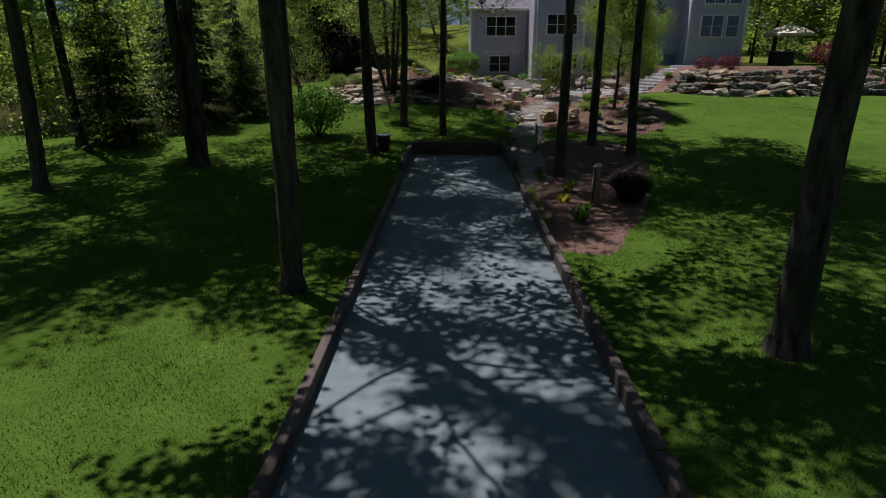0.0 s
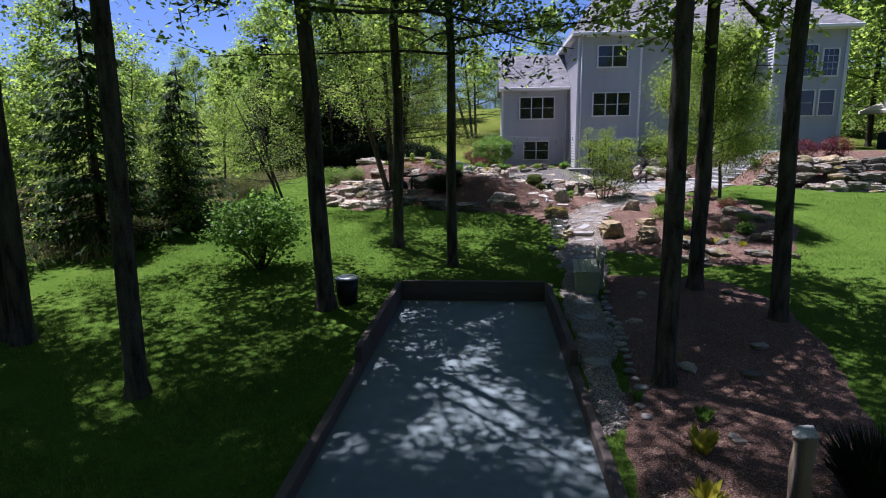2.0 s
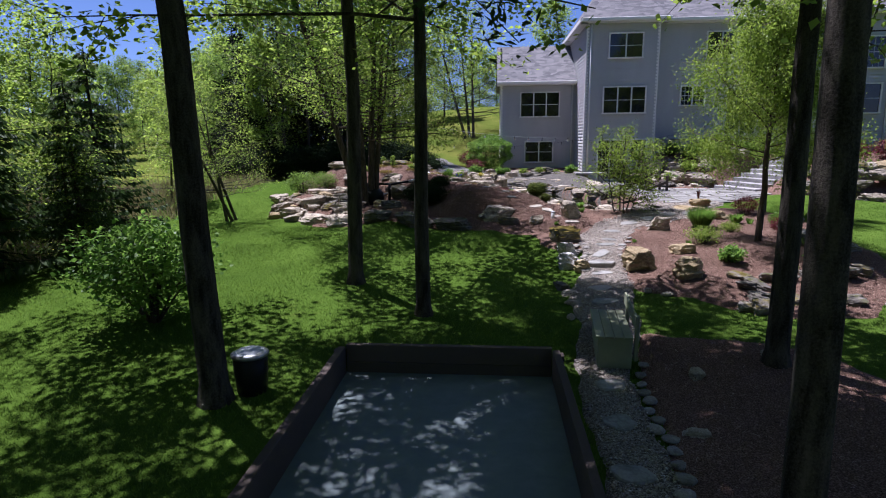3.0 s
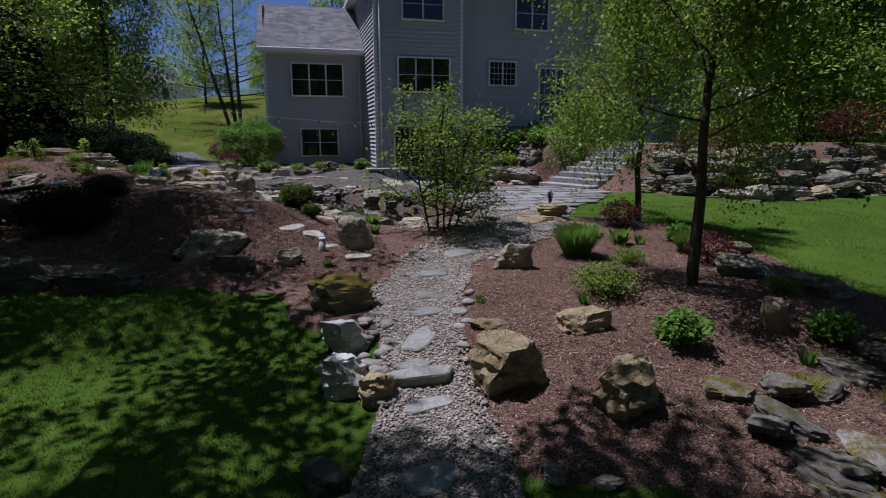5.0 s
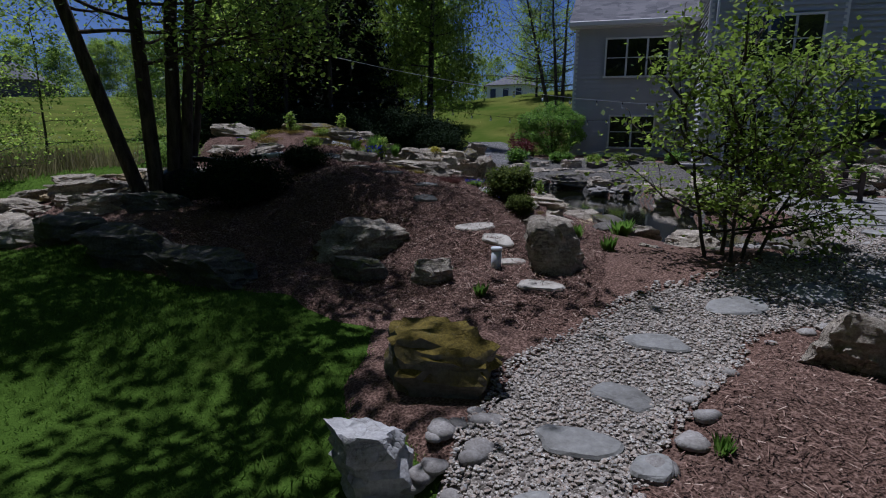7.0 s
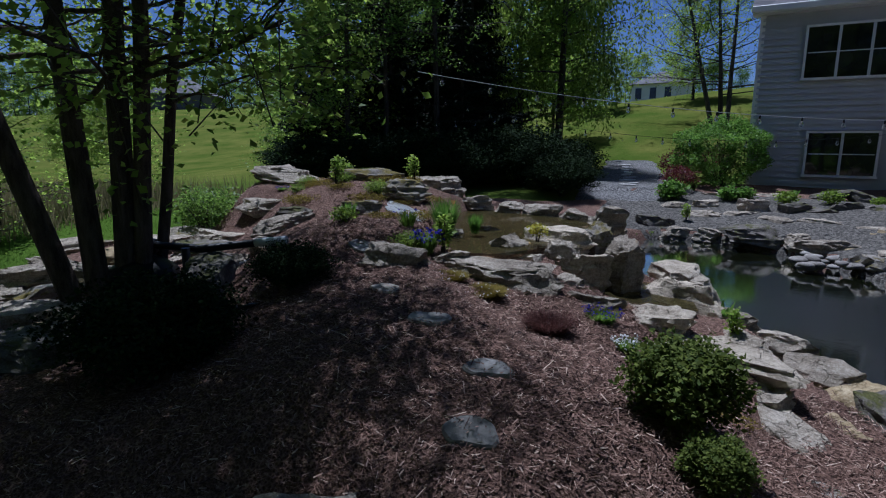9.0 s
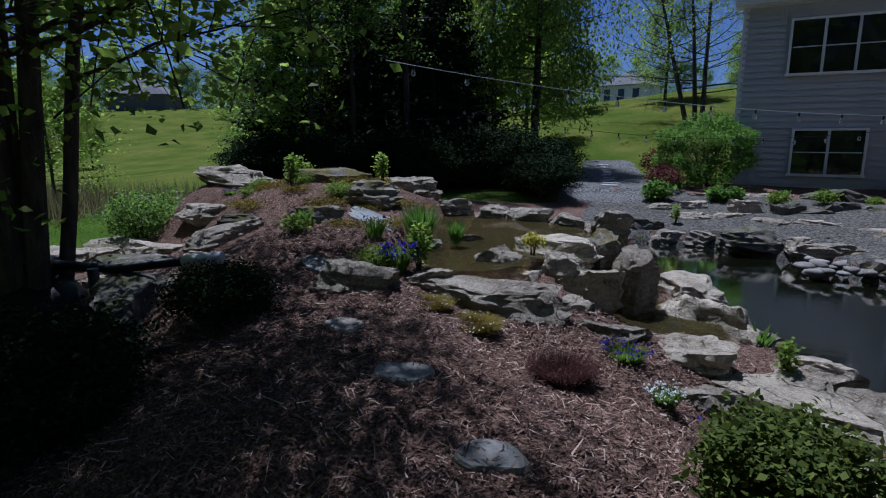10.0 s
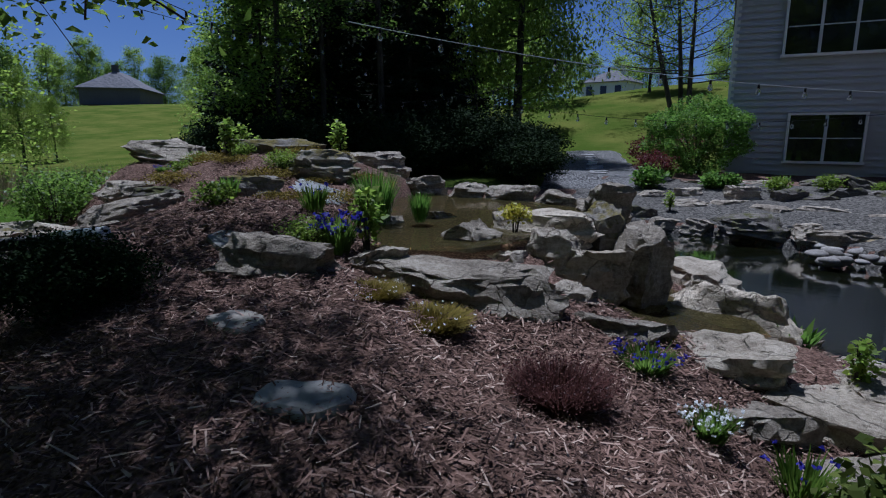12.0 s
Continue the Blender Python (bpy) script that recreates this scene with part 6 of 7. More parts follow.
for k, (x, y, w, d, turn) in enumerate(((3.71, 24.53, 0.42, 0.28, 10), (3.52, 23.8, 0.36, 0.26, -25), (3.33, 23.25, 0.40, 0.26, 5), (3.13, 22.68, 0.46, 0.26, 40), (2.98, 22.28, 0.34, 0.2, 10), (3.01, 22.07, 0.54, 0.2, -3), (3.0, 21.75, 0.46, 0.18, 5),
                                        (3.66, 23.12, 0.18, 0.22, 0), (4.3, 25.3, 0.5, 0.35, 20), (4.9, 25.7, 0.5, 0.4, 35), (5.5, 26.2, 0.55, 0.4, 40), (6.1, 26.3, 0.5, 0.3, 40), (6.9, 27.6, 0.6, 0.45, 50), (6.3, 28.2, 0.6, 0.5, 20), (7.4, 28.4, 0.6, 0.4, 60),
                                        (6.9, 29.0, 0.6, 0.4, 0), (2.8, 20.9, 0.45, 0.3, 20), (2.75, 20.2, 0.45, 0.3, -10), (2.6, 19.5, 0.4, 0.3, 15), (2.3, 17.4, 0.4, 0.3, 0), (2.2, 16.4, 0.4, 0.3, 30), (2.1, 15.4, 0.4, 0.3, 10), (2.0, 14.4, 0.4, 0.28, -10))):
    stepping_stone(x, y, w, d, turn, "", 540 + k, M_FLAG, parent=gravel_path, lift=0.042, thick=0.025 if k != 5 else 0.09)


for k in range(9):
    t = k / 8
    stepping_stone(-1.2 - 1.7 * t + 0.08 * (k % 2), 39.3 + 6.2 * t, 0.42, 0.3, 20 * k, "", 600 + k, M_WHITE, parent=far_path, lift=0.06, thick=0.03)


def pebble_shapes(count, seed):
    shapes = []
    rng = random.Random(seed)
    for _ in range(count):
        bm = bmesh.new()
        bmesh.ops.create_icosphere(bm, subdivisions=1, radius=0.5)
        for v in bm.verts:
            v.co *= rng.uniform(0.8, 1.1)
        shapes.append(np.array([[tuple(v.co) for v in f.verts] for f in bm.faces]))
        bm.free()
    return shapes


def cobble_mesh(seed):
    rng = random.Random(seed)
    bm = bmesh.new()
    bmesh.ops.create_icosphere(bm, subdivisions=2, radius=0.5)
    off = Vector((rng.uniform(-9, 9), rng.uniform(-9, 9), 0))
    for v in bm.verts:
        v.co *= 1 + 0.4 * noise.noise(v.co * 1.6 + off)
        v.co.z *= 0.46
    me = bm_mesh("cobble", bm, M_COBBLE)
    me.polygons.foreach_set("use_smooth", [True] * len(me.polygons))
    return me


COBBLES = [cobble_mesh(k) for k in range(7)]
rngc = random.Random(12)


def cobble(x, y, s, z=None):
    ob = new("cobble", rngc.choice(COBBLES))
    ob.parent = gravel_path
    ob.matrix_world = pose(x, y, (ground(x, y) + 0.04 if z is None else z), 0, 0, rngc.uniform(0, 360)) @ Matrix.Diagonal((s * rngc.uniform(0.85, 1.3), s, s, 1))


def along(points, spacing):
    out = []
    for (ax, ay), (bx, by) in zip(points, points[1:]):
        k = max(1, round(math.hypot(bx - ax, by - ay) / spacing))
        out += [(ax + (bx - ax) * j / k, ay + (by - ay) * j / k) for j in range(k)]
    return out


for x, y in along([(2.72, 21.85), (2.78, 22.4), (2.80, 23.0), (2.86, 23.5)], 0.10):
    for _ in range(2):
        cobble(x + rngc.uniform(-0.2, 0.1), y + rngc.uniform(-0.06, 0.06), rngc.uniform(0.08, 0.17))
for x, y in along([(3.46, 21.6), (3.52, 22.4), (3.68, 23.0), (3.93, 23.7), (4.35, 24.7), (5.0, 25.1), (5.8, 25.7)], 0.17):
    if rngc.random() < 0.72:
        cobble(x + rngc.uniform(-0.09, 0.07), y + rngc.uniform(-0.05, 0.05), rngc.uniform(0.06, 0.15))
for x, y in along([(2.3, 13.0), (2.55, 15.4), (2.66, 17.2), (2.85, 18.2)], 0.24):
    cobble(x + rngc.uniform(-0.05, 0.05), y, rngc.uniform(0.10, 0.19))
for _ in range(46):
    x, y = rngc.uniform(2.6, 3.7), rngc.uniform(34.3, 35.6)
    cobble(x, y, rngc.uniform(0.12, 0.26), 1.0 + rngc.uniform(0, 0.08))
for _ in range(26):
    x, y = rngc.uniform(4.6, 5.8), rngc.uniform(26.5, 27.6)
    cobble(x, y, rngc.uniform(0.09, 0.18))


def scatter(poly, per_m2, rng, margin=0.0, box_=None):
    px, py = [p[0] for p in poly], [p[1] for p in poly]
    x0, x1, y0, y1 = min(px), max(px), min(py), max(py)
    if box_:
        x0, x1, y0, y1 = max(x0, box_[0]), min(x1, box_[1]), max(y0, box_[2]), min(y1, box_[3])
    n = int((x1 - x0) * (y1 - y0) * per_m2)
    x, y = rng.uniform(x0, x1, n), rng.uniform(y0, y1, n)
    ok = inside_depth(poly, x, y) + edge_noise(x, y, 0.06) > margin
    return x[ok], y[ok]


def stuff(name, corners, size, mat, label, category):
    return tagged(new(name, fast_mesh(name, corners, size, mat)), label, category, kind="stuff")


def pebbles():
    rng = np.random.default_rng(5)
    shapes = pebble_shapes(8, 3)
    out = []
    for box_, dens, lo, hi in (((1.5, 5, 21.3, 25.4), 1900, 0.014, 0.034), ((1.5, 8.2, 25.4, 29.6), 700, 0.02, 0.045), ((1.5, 4, 12.5, 21.3), 750, 0.016, 0.036)):
        x, y = scatter(GRAVEL, dens, rng, 0.02, box_)
        z = height(x, y) + 0.05
        for k, sh in enumerate(shapes):
            sel = slice(k, None, len(shapes))
            n = len(x[sel])
            s = rng.uniform(lo, hi, n)
            a = rng.uniform(0, 2 * np.pi, n)
            st = rng.uniform(0.8, 1.5, n)
            ca, sa = np.cos(a), np.sin(a)
            v = sh.reshape(-1, 3)
            vx, vy, vz = v[:, 0][None] * (s * st)[:, None], v[:, 1][None] * s[:, None], v[:, 2][None] * (s * 0.65)[:, None]
            tilt = rng.uniform(-0.4, 0.4, n)[:, None]
            wx, wy, wz = vx * ca[:, None] - vy * sa[:, None] + x[sel][:, None], vx * sa[:, None] + vy * ca[:, None] + y[sel][:, None], vz + vx * tilt + z[sel][:, None]
            out.append(np.stack([wx, wy, wz], 2).reshape(-1, 3))
    stuff("pebbles", np.concatenate(out), 3, M_PEBBLE, "loose mixed river pebbles on the path", "gravel")


def chips():
    rng = np.random.default_rng(6)
    out = []
    for poly, dens, box_ in ((MULCH_A, 3200, (-1.5, 3.3, 24.5, 29.0)), (MULCH_A, 800, (-5.5, 3.3, 25.0, 31.0)), (MULCH_B, 1500, (3.3, 8.8, 19.3, 26.5)), (MULCH_C, 700, (1.8, 5.6, 8.5, 19.0))):
        x, y = scatter(poly, dens, rng, 0.05, box_)
        keep = (inside_depth(POND, x, y) < 0) & (inside_depth(UPPER, x, y) < 0) & (inside_depth(LOWER, x, y) < 0) & (inside_depth(GRAVEL, x, y) < 0)
        x, y = x[keep], y[keep]
        n = len(x)
        z = height(x, y) + 0.036 + rng.uniform(0, 0.02, n)
        a, ln, w = rng.uniform(0, 2 * np.pi, n), rng.gamma(1.9, 0.0068, n) + 0.005, rng.uniform(0.0014, 0.0042, n)
        dx, dy, dz = np.cos(a) * ln, np.sin(a) * ln, rng.uniform(-0.4, 0.4, n) * ln
        c, d, sx, sy = np.stack([x, y, z], 1), np.stack([dx, dy, dz], 1), -np.sin(a) * w, np.cos(a) * w
        side = np.stack([sx, sy, rng.uniform(-0.6, 0.6, n) * w], 1)
        out.append(np.stack([c - d - side, c + d - side * 0.6, c + d + side * 0.6, c - d + side], 1).reshape(-1, 3))
    stuff("bark_chips", np.concatenate(out), 4, M_CHIP, "loose shredded bark chips over the mulch", "mulch")


def grass():
    rng = np.random.default_rng(7)
    out = []
    for (x0, x1, y0, y1), dens in (((-4.5, 5.2, 1.2, 14), 1100), ((-8, 3, 14, 26), 900), ((3, 9, 14, 24), 700), ((-9, -4.5, 6, 14), 500), ((5.2, 9, 4, 14), 500), ((8, 16, 20, 30), 250), ((-9, -5, 26, 33), 400)):
        n = int((x1 - x0) * (y1 - y0) * dens)
        x, y = rng.uniform(x0, x1, n), rng.uniform(y0, y1, n)
        keep = ~((x > COURT[0] - 0.07) & (x < COURT[1] + 0.07) & (y < COURT[3] + 0.06))
        for poly in (MULCH_A, MULCH_B, MULCH_C, GRAVEL):
            keep &= inside_depth(poly, x, y) + edge_noise(x, y, 0.06) < 0.02
        x, y = x[keep], y[keep]
        n = len(x)
        z = height(x, y)
        tuft = 0.75 + 0.35 * np.sin(2.3 * x + 1.1 * y) * np.sin(1.9 * y - 0.7 * x)
        h = rng.uniform(0.025, 0.06, n) * tuft
        a = rng.uniform(0, 2 * np.pi, n)
        w = rng.uniform(0.004, 0.008, n)
        lean = rng.normal(0, 0.55, (n, 2)) * h[:, None]
        base = np.stack([x, y, z - 0.004], 1)
        side = np.stack([np.cos(a) * w, np.sin(a) * w, np.zeros(n)], 1)
        tip = base + np.concatenate([lean, h[:, None]], 1)
        out.append(np.stack([base - side, base + side, tip], 1).reshape(-1, 3))
    stuff("grass", np.concatenate(out), 3, M_GRASSY, "short bright green lawn grass blades", "grass")


def meadow():
    rng = np.random.default_rng(9)
    n = 26000
    x, y = rng.uniform(-24, -8.5, n), rng.uniform(19, 34, n)
    h, a = rng.uniform(0.25, 0.7, n), rng.uniform(0, 2 * np.pi, n)
    base = np.stack([x, y, height(x, y) - 0.02], 1)
    side = np.stack([np.cos(a), np.sin(a), np.zeros(n)], 1) * 0.012
    tip = base + np.stack([rng.normal(0, 0.12, n), rng.normal(0, 0.12, n), h], 1)
    stuff("meadow_grass", np.concatenate([np.stack([base - side, base + side, tip], 1).reshape(-1, 3)]), 3, M_DRYGRASS, "tall dry straw-coloured grass under the trees", "grass")


pebbles()
chips()
grass()
meadow()


def bollard():
    x, y = 2.4, 25.5
    b = thing("path_marker", "short pale capped pipe standing in the mulch", "pipe", m=pose(x, y, ground(x, y)))
    bm = bmesh.new()
    tube(bm, [(0, 0, -0.05), (0, 0, 0.19)], [0.045, 0.045], 14)
    part("pipe", bm, M_PVC, b)
    bm = bmesh.new()
    tube(bm, [(0, 0, 0.192), (0, 0, 0.2), (0, 0, 0.22)], [0.05, 0.052, 0.048], 14)
    part("cap", bm, M_PVC, b)


bollard()


def pump():
    p = thing("pond_filter", "black round pond filter tank with elbow pipes", "pump", m=pose(-2.75, 27.45, ground(-2.75, 27.45)))
    bm = bmesh.new()
    tube(bm, [(0, 0, 0), (0, 0, 0.06), (0, 0, 0.2), (0, 0, 0.38), (0, 0, 0.48), (0, 0, 0.52)], [0.26, 0.32, 0.35, 0.32, 0.2, 0.1], 18)
    part("tank", bm, M_BLACK, p)
    bm = bmesh.new()
    tube(bm, [(0, 0, 0.522), (0, 0, 0.56), (0, 0, 0.66), (0, 0, 0.68)], [0.12, 0.16, 0.16, 0.1], 12)
    part("valve_head", bm, M_BLACK, p)


pump()


def pipe(points, radius, mat, label, ends=None):
    p = thing("pipe", label, "pipe", "pond pipes")
    bm = bmesh.new()
    tube(bm, points, [radius] * len(points), 10)
    part("tube", bm, mat, p)
    if ends:
        bm = bmesh.new()
        tube(bm, ends, [radius * 1.12] * len(ends), 10)
        part("coupling", bm, M_PVC, p, "pale grey coupling")


pipe([(-2.75, 27.45, 1.92), (-2.3, 27.7, 1.88), (-2.25, 27.73, 1.87), (-1.55, 28.05, 1.97)], 0.036, M_BLACK, "black pipe running up the mound", [(-1.74, 27.965, 1.943), (-1.46, 28.09, 1.98)])
pipe([(-2.27, 27.6, 1.2), (-2.27, 27.6, 1.9)], 0.04, M_BLACK, "black upright pipe leg in the mulch")
pipe([(-1.4, 27.1, 1.50), (-0.9, 27.2, 1.66), (-0.45, 27.25, 1.74)], 0.03, M_BLACK, "black pipe lying on the mulch")
pipe([(-2.6, 27.9, 1.52), (-2.0, 28.1, 1.72)], 0.018, M_PVC, "thin pale pipe on the mound")


def small_plants():
    mini = tuft_proto("small_perennial", 81, 0.22, 0.2, 60, M_LEAF_BUSH, "small green perennial among the rocks", 0.014)
    spike = shrub_proto("upright_perennial", 82, 0.2, 0.42, 220, 0.03, M_LEAF_BRIGHT, "upright yellow-green perennial on the crest", 5, 0.9, 0.1)
    mossy = shrub_proto("moss_cushion", 83, 0.5, 0.12, 1300, 0.012, M_MOSSY, "golden moss cushion spilling over the rocks", 4, 0.2, 0.2)
    blue = tuft_proto("blue_creeper", 84, 0.34, 0.13, 320, M_LEAF, "low blue-flowered creeper by the rocks", 0.005, (M_BLUE, 70, 0.011))
    grassy = tuft_proto("grass_tuft", 85, 0.34, 0.26, 140, M_GRASSY, "spiky green tuft with blue flowers", 0.007, (M_BLUE, 10, 0.02))
    grey = shrub_proto("grey_perennial", 86, 0.3, 0.2, 500, 0.02, M_LEAF_OLIVE, "soft grey-green perennial among the rocks", 8)
    straw = tuft_proto("golden_grass_tuft", 87, 0.36, 0.22, 150, M_YELLOW, "pale golden grass tuft in the mulch", 0.006)
    twig = tuft_proto("twiggy_perennial", 88, 0.14, 0.24, 70, M_HEATHER, "small dark twiggy plant on a boulder", 0.006)
    put_tree(twig, 6.6, 27.15, 1.0, 0, z=1.5)
    drop_proto(twig)
    for proto, spots, group in (
        (straw, ((5.93, 21.0, 1.0), (6.5, 20.7, 0.8)), "golden tufts"),
        (mini, ((2.42, 24.9, 0.7), (3.95, 23.3, 0.6), (-1.5, 29.0, 1.0), (-2.9, 31.0, 1.2), (0.5, 31.4, 1.0), (-0.2, 31.8, 1.2), (5.0, 22.9, 0.8), (6.4, 21.4, 1.0), (7.2, 25.2, 1.0), (2.95, 27.0, 1.0), (3.3, 26.6, 1.0), (0.3, 39.5, 1.6), (2.4, 38.9, 1.4), (5.0, 37.5, 1.4), (2.3, 13.4, 0.9)), "small perennials"),
        (spike, ((-2.55, 30.0, 1.0), (-3.0, 30.6, 0.9), (-2.0, 30.9, 1.0), (-0.15, 28.75, 1.0), (2.2, 29.1, 0.7), (-3.4, 31.2, 0.9), (0.6, 36.9, 1.0), (8.3, 35.8, 1.5), (9.4, 36.0, 1.4)), "upright perennials"),
        (mossy, ((-1.85, 29.75, 1.0), (-2.4, 29.9, 0.8), (-1.5, 30.0, 0.7), (-1.2, 29.2, 0.8), (-2.2, 31.1, 0.9), (1.35, 28.85, 0.5), (-2.7, 29.5, 1.1), (-2.95, 30.2, 1.0), (-2.1, 30.45, 1.1), (-1.0, 29.55, 0.9), (-1.35, 30.35, 0.8), (-3.4, 30.5, 0.9), (0.2, 28.95, 0.5), (1.0, 29.2, 0.4), (0.75, 30.5, 0.5), (2.3, 27.85, 0.6)), "moss cushions"),
        (blue, ((1.38, 28.47, 0.9), (-3.9, 30.3, 0.6)), "blue creepers"),
        (grassy, ((1.92, 28.2, 0.75), (-0.7, 28.95, 0.8)), "spiky tufts"),
        (grey, ((-1.35, 28.75, 1.0), (-3.5, 30.2, 0.8), (2.3, 38.5, 1.7), (3.1, 38.5, 1.8), (3.9, 38.5, 1.2), (-0.9, 31.9, 0.8)), "grey perennials"),
    ):
        for x, y, s in spots:
            on = POND_Z if inside_depth(POND, np.array([x]), np.array([y]))[0] > 0 else None
            put_tree(proto, x, y, s, rngt.uniform(0, 360), z=on, group=group)
        drop_proto(proto)


small_plants()


def waterfall():
    """A short spill of white water from under the mossy slab into the upper pool."""
    rng = random.Random(91)
    w = thing("waterfall", "small white spill of water over a stone lip", "waterfall")
    a, b = Vector((-1.56, 29.80, 2.06)), Vector((-0.95, 29.5, 1.90))
    side = Vector((-0.44, 0.9, 0.0))
    for k in range(64):
        bm = bmesh.new()
        off = side * rng.uniform(-0.17, 0.17) + Vector((rng.uniform(-0.05, 0.05), rng.uniform(-0.05, 0.05), 0))
        pts = [a.lerp(b, t) + off * (0.8 + 0.5 * t) + Vector((rng.uniform(-0.02, 0.02), rng.uniform(-0.02, 0.02), 0.05 * math.sin(t * 3) + rng.uniform(-0.015, 0.015))) for t in (0, 0.2, 0.4, 0.6, 0.8, 1.0)]
        for p in pts:
            p.z = max(p.z, ground(p.x, p.y) + 0.045)
        tube(bm, pts, [rng.uniform(0.002, 0.008) for _ in pts], 5)
        part("water_strand", bm, M_FOAM, w)


waterfall()


# ---- patio furniture ----
def patio_chair(x, y, turn):
    """A low garden chair with sloping seat, broad arms and a raked slatted back."""
    c = thing("patio_chair", "weathered grey wooden low-slung slatted garden chair on the patio", "chair", "patio chairs", pose(x, y, 1.148, 0, 0, turn))
    for sx in (-0.3, 0.3):
        bm = bmesh.new()
        box(bm, sx - 0.02, sx + 0.02, -0.36, -0.27, 0, 0.54, 0.004)
        part("leg", bm, M_WOOD, c)
        bm = bmesh.new()
        run = [bm.verts.new((sx + dx, yy, zz)) for dx in (-0.018, 0.018) for yy, zz in ((-0.34, 0.28), (-0.34, 0.38), (0.52, 0.09), (0.52, 0.0), (0.42, 0.0))]
        bm.faces.new(run[:5])
        bm.faces.new(run[5:][::-1])
        for k in range(5):
            bm.faces.new((run[k], run[5 + k], run[5 + (k + 1) % 5], run[(k + 1) % 5]))
        part("leg", bm, M_WOOD, c, "long sloping rear leg")
        bm = bmesh.new()
        box(bm, sx - 0.075, sx + 0.075, -0.4, 0.3, 0.542, 0.566, 0.006)
        part("armrest", bm, M_WOOD, c)
    for k in range(6):
        bm = bmesh.new()
        y0 = -0.36 + k * 0.1
        box(bm, -0.28, 0.28, y0, y0 + 0.088, -0.011, 0.011, 0.003)
        bmesh.ops.translate(bm, verts=bm.verts, vec=(0, 0, 0.395 - 0.335 * (k * 0.1)))
        part("seat_slat", bm, M_WOOD, c)
    for k in range(5):
        bm = bmesh.new()
        x0 = -0.26 + k * 0.106
        box(bm, x0, x0 + 0.094, -0.011, 0.011, 0, 0.86 - 0.035 * abs(k - 2) ** 1.5, 0.003)
        bmesh.ops.rotate(bm, verts=bm.verts, cent=(0, 0, 0), matrix=Matrix.Rotation(radians(-24), 3, "X"))
        bmesh.ops.translate(bm, verts=bm.verts, vec=(0, 0.2, 0.2))
        part("back_slat", bm, M_WOOD, c)


patio_chair(7.2, 33.6, 100)
patio_chair(6.7, 34.6, 55)


def stone_bench():
    b = thing("stone_bench", "grey stone slab bench on two blocks by the house", "bench", m=pose(5.35, 37.55, ground(5.35, 37.55) - 0.03, 0, 0, 4))
    bm = bmesh.new()
    box(bm, -0.72, 0.72, -0.2, 0.2, 0.42, 0.5, 0.015)
    part("seat", bm, M_STEP, b)
    for x in (-0.45, 0.45):
        bm = bmesh.new()
        box(bm, x - 0.1, x + 0.1, -0.16, 0.16, 0.0, 0.419, 0.015)
        part("support", bm, M_STEP, b)


stone_bench()


def stump():
    x, y = 6.62, 22.0
    st = thing("tree_stump", "weathered grey upright log stump in the mulch", "stump", m=pose(x, y, ground(x, y) - 0.04, 6, -14, 0))
    bm = bmesh.new()
    tube(bm, [(0, 0, 0), (0.01, 0, 0.12), (0.0, 0.01, 0.24), (0.02, 0, 0.34)], [0.15, 0.13, 0.12, 0.11], 11)
    part("log", bm, M_POST, st)


stump()


def umbrella():
    x, y = 22.0, 40.0
    z = ground(x, y)
    u = thing("patio_umbrella", "open beige canvas patio umbrella on the upper terrace", "umbrella", m=pose(x, y, z))
    bm = bmesh.new()
    tube(bm, [(0, 0, 0), (0, 0, 2.5)], [0.03, 0.025], 8)
    part("pole", bm, M_WOOD, u)
    bm = bmesh.new()
    tube(bm, [(0, 0, 0), (0, 0, 0.08), (0, 0, 0.1)], [0.3, 0.3, 0.1], 12)
    part("base", bm, M_GREY, u)
    bm = bmesh.new()
    rim = [bm.verts.new((1.6 * math.cos(k * math.pi / 4), 1.6 * math.sin(k * math.pi / 4), 1.95)) for k in range(8)]
    mid = [bm.verts.new((0.8 * math.cos(k * math.pi / 4), 0.8 * math.sin(k * math.pi / 4), 2.32)) for k in range(8)]
    skirt = [bm.verts.new((1.6 * math.cos(k * math.pi / 4), 1.6 * math.sin(k * math.pi / 4), 1.8)) for k in range(8)]
    top = bm.verts.new((0, 0, 2.58))
    for k in range(8):
        j = (k + 1) % 8
        bm.faces.new((mid[k], mid[j], top))
        bm.faces.new((rim[k], rim[j], mid[j], mid[k]))
        bm.faces.new((skirt[k], skirt[j], rim[j], rim[k]))
    part("canopy", bm, M_CANVAS, u)
    t = thing("patio_table", "round dark metal table under the umbrella", "table", m=pose(x + 0.1, y - 0.7, z))
    bm = bmesh.new()
    tube(bm, [(0, 0, 0.7), (0, 0, 0.73)], [0.55, 0.55], 20)
    part("tabletop", bm, M_BLACK, t)
    bm = bmesh.new()
    tube(bm, [(0, 0, 0), (0, 0, 0.69)], [0.25, 0.04], 10)
    part("pedestal", bm, M_BLACK, t)


umbrella()
for k, (x, y) in enumerate(((19.6, 36.2), (20.6, 37.4))):
    a = thing("air_conditioner", "dark grey boxy air conditioning unit by the house", "air conditioner", "air conditioners", pose(x, y, ground(x, y)))
    bm = bmesh.new()
    box(bm, -0.4, 0.4, -0.4, 0.4, 0, 0.85, 0.03)
    part("cabinet", bm, M_BLACK, a)
    bm = bmesh.new()
    tube(bm, [(0, 0, 0.852), (0, 0, 0.87)], [0.33, 0.33], 16)
    part("fan_grille", bm, M_GREY, a)


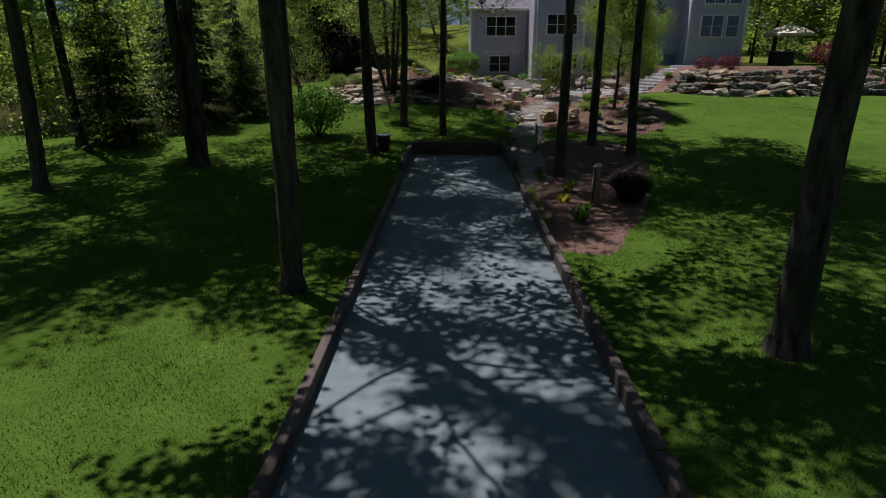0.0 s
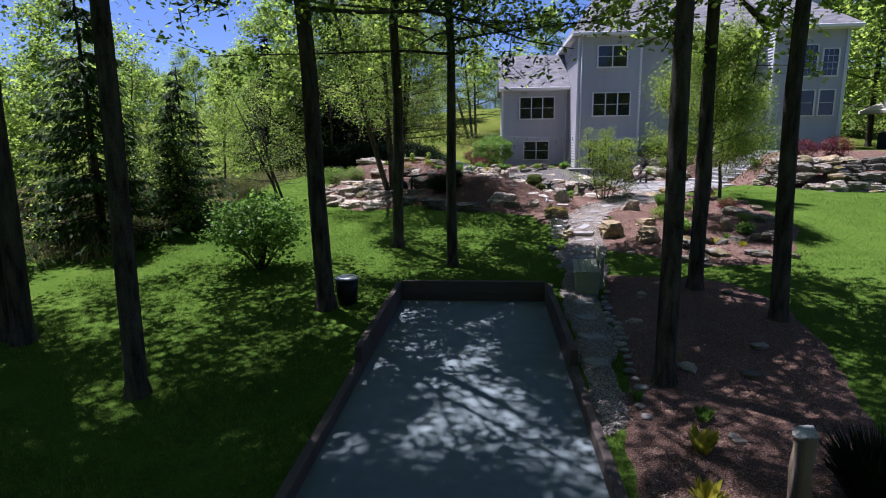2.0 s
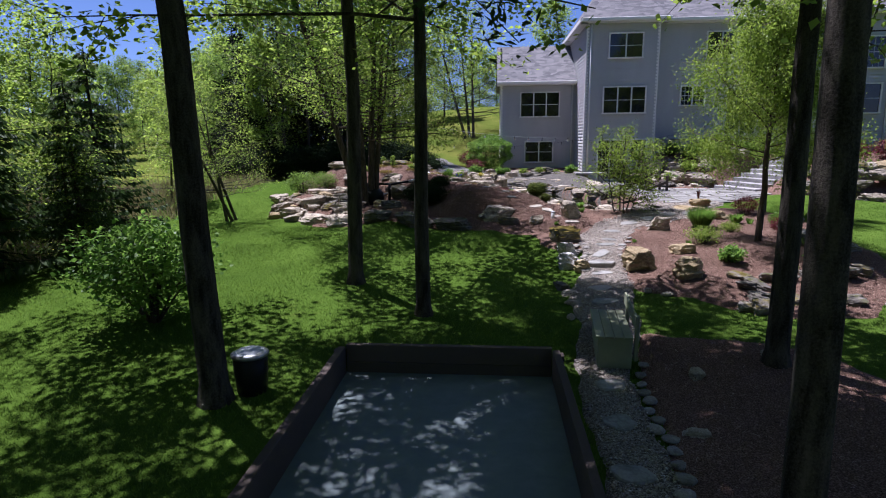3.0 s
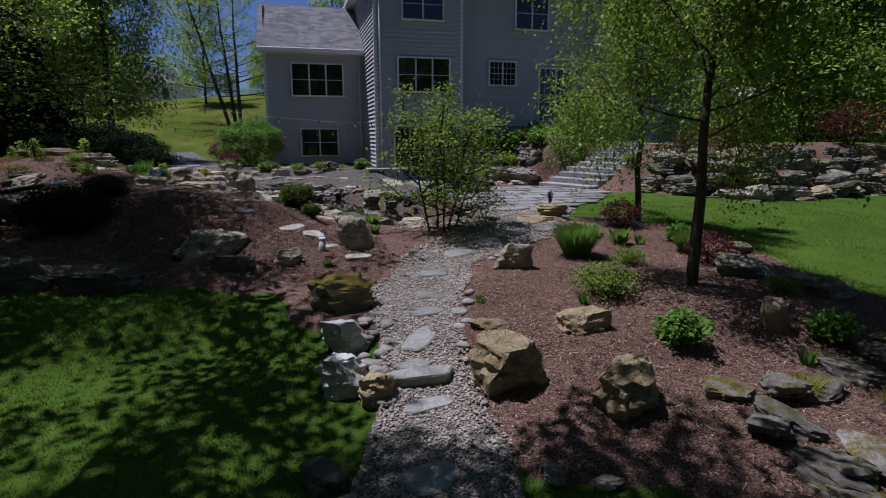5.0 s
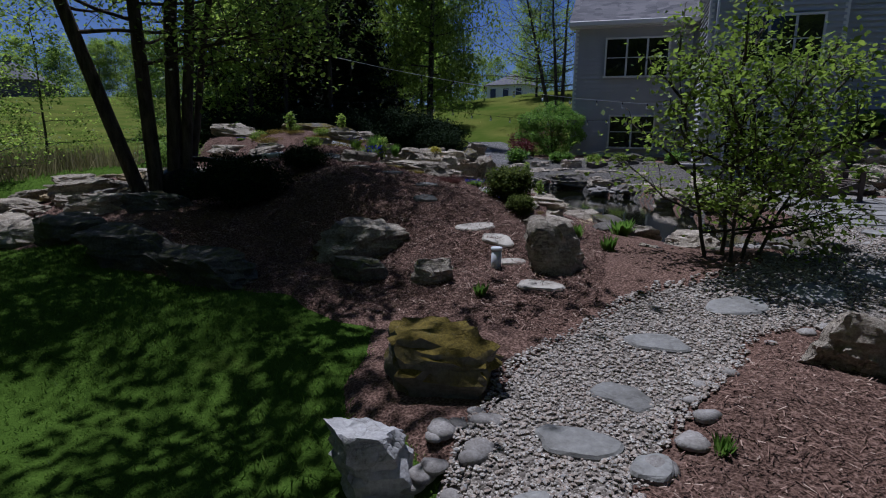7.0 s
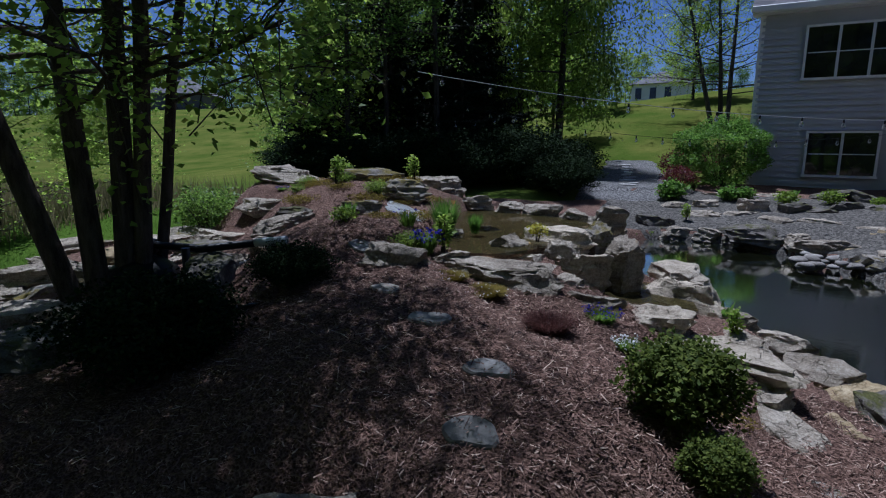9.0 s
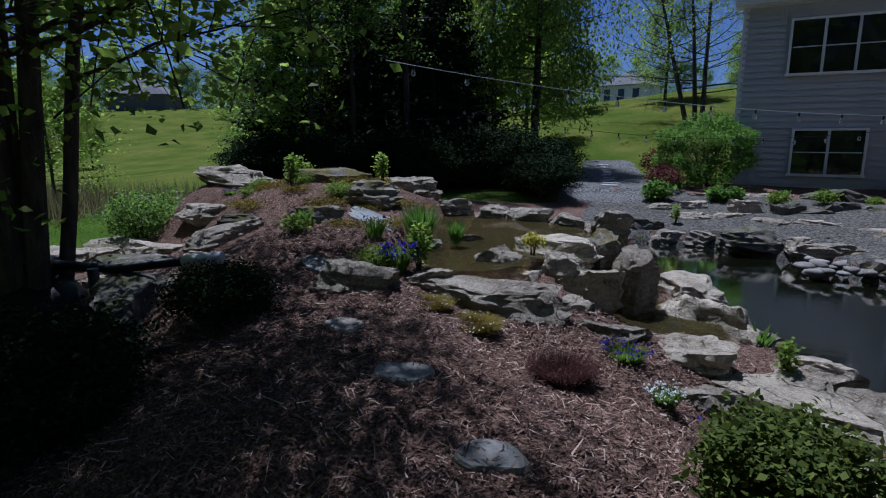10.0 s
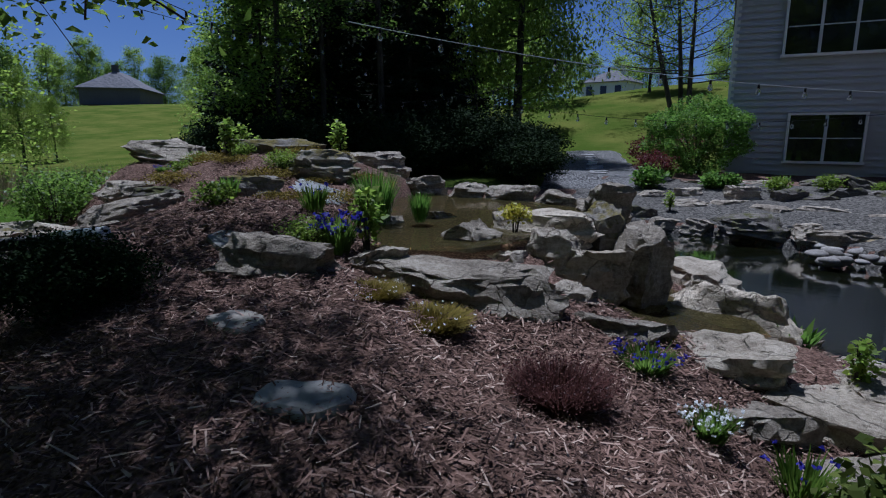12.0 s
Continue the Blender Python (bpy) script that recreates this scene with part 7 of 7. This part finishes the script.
# ---- string lights ----
def glass_mat():
    n = Nodes("clear_bulb_glass")
    return n.finish((0.9, 0.9, 0.88), 0.02, inputs={"Transmission Weight": 0.9, "IOR": 1.25})


M_BULB = glass_mat()
bmb = bmesh.new()
tube(bmb, [(0, 0, -0.16), (0, 0, -0.15), (0, 0, -0.12), (0, 0, -0.085), (0, 0, -0.06)], [0.008, 0.028, 0.036, 0.026, 0.016], 8)
BULB = bm_mesh("bulb", bmb, M_BULB)
bms = bmesh.new()
tube(bms, [(0, 0, -0.062), (0, 0, 0.0)], [0.018, 0.016], 6)
SOCKET = bm_mesh("socket", bms, M_BLACK)


def string_lights(a, b, sag, bulbs, wire=0.006, pale=False):
    s = thing("string_lights", "string of clear bulbs on a dark wire over the pond" if not pale else "string of clear bulbs on a pale wire over the pond", "string lights", "string lights")
    a, b = Vector(a), Vector(b)

    def at(t):
        return a.lerp(b, t) - Vector((0, 0, sag * 4 * t * (1 - t)))
    bm = bmesh.new()
    tube(bm, [at(k / 24) for k in range(25)], [wire] * 25, 4)
    part("wire", bm, M_PVC if pale else M_BLACK, s)
    for k in range(bulbs):
        p = at((k + 0.5) / bulbs)
        o = new("socket", SOCKET)
        o.parent = s
        o.location = p
        g = new("bulb", BULB)
        g.parent = o


string_lights((-3.0, 32.5, 3.95), (5.3, 38.9, 3.2), 0.25, 13, 0.006, True)
string_lights((-8.0, 37.5, 4.6), (5.25, 41.0, 3.1), 0.9, 22)
string_lights((-10.0, 36.5, 4.4), (-2.0, 40.0, 4.2), 1.0, 16)
string_lights((-6.9, 26.6, 5.3), (-7.5, 41.0, 5.0), 0.7, 18)
string_lights((5.2, 38.6, 3.1), (10.5, 36.0, 3.9), 0.4, 12)
string_lights((-2.9, 27.1, 4.6), (-9.0, 40.0, 5.6), 0.9, 18)


# ---- far houses ----
def far_house(name, x, y, w, d, eave, ridge, turn, wall, roof, label, wins):
    h = thing(name, label, "house", "neighbouring houses", pose(x, y, ground(x, y) - 0.3, 0, 0, turn))
    bm = bmesh.new()
    box(bm, -w / 2, w / 2, -d / 2, d / 2, 0, eave)
    part("wall", bm, wall, h)
    bm = bmesh.new()
    o = 0.5
    c = [(-w / 2 - o, -d / 2 - o, eave), (w / 2 + o, -d / 2 - o, eave), (w / 2 + o, d / 2 + o, eave), (-w / 2 - o, d / 2 + o, eave)]
    p, q = (-w / 2 + d * 0.45, 0, ridge), (w / 2 - d * 0.45, 0, ridge)
    for pts in ((c[0], c[1], q, p), (c[2], c[3], p, q), (c[1], c[2], q), (c[3], c[0], p)):
        slab(bm, pts, 0.15)
    part("roof", bm, roof, h)
    bm = bmesh.new()
    box(bm, w * 0.2, w * 0.2 + 0.9, -0.5, 0.5, eave, ridge + 1.0)
    part("chimney", bm, wall, h)
    for k in range(wins):
        wx = -w / 2 + w * (k + 0.5) / wins
        win = new("window")
        win.parent = h
        bm = bmesh.new()
        box(bm, wx - 0.6, wx + 0.6, -d / 2 - 0.06, -d / 2 - 0.01, eave * 0.45, eave * 0.85)
        part("pane", bm, M_GLASS, win)
        bm = bmesh.new()
        box(bm, wx - 0.7, wx + 0.7, -d / 2 - 0.1, -d / 2 - 0.061, eave * 0.45 - 0.1, eave * 0.45)
        part("sill", bm, M_TRIM, win)


far_house("neighbour_house", -106, 99.4, 17, 10, 3.0, 6.4, -50, M_CHARCOAL, M_SHINGLE, "distant dark stone house with a broad brown hip roof", 5)
far_house("neighbour_house", -21.5, 142, 8.5, 8, 5.0, 7.4, -12, M_TRIM, M_SHINGLE, "distant white house on the hill", 3)
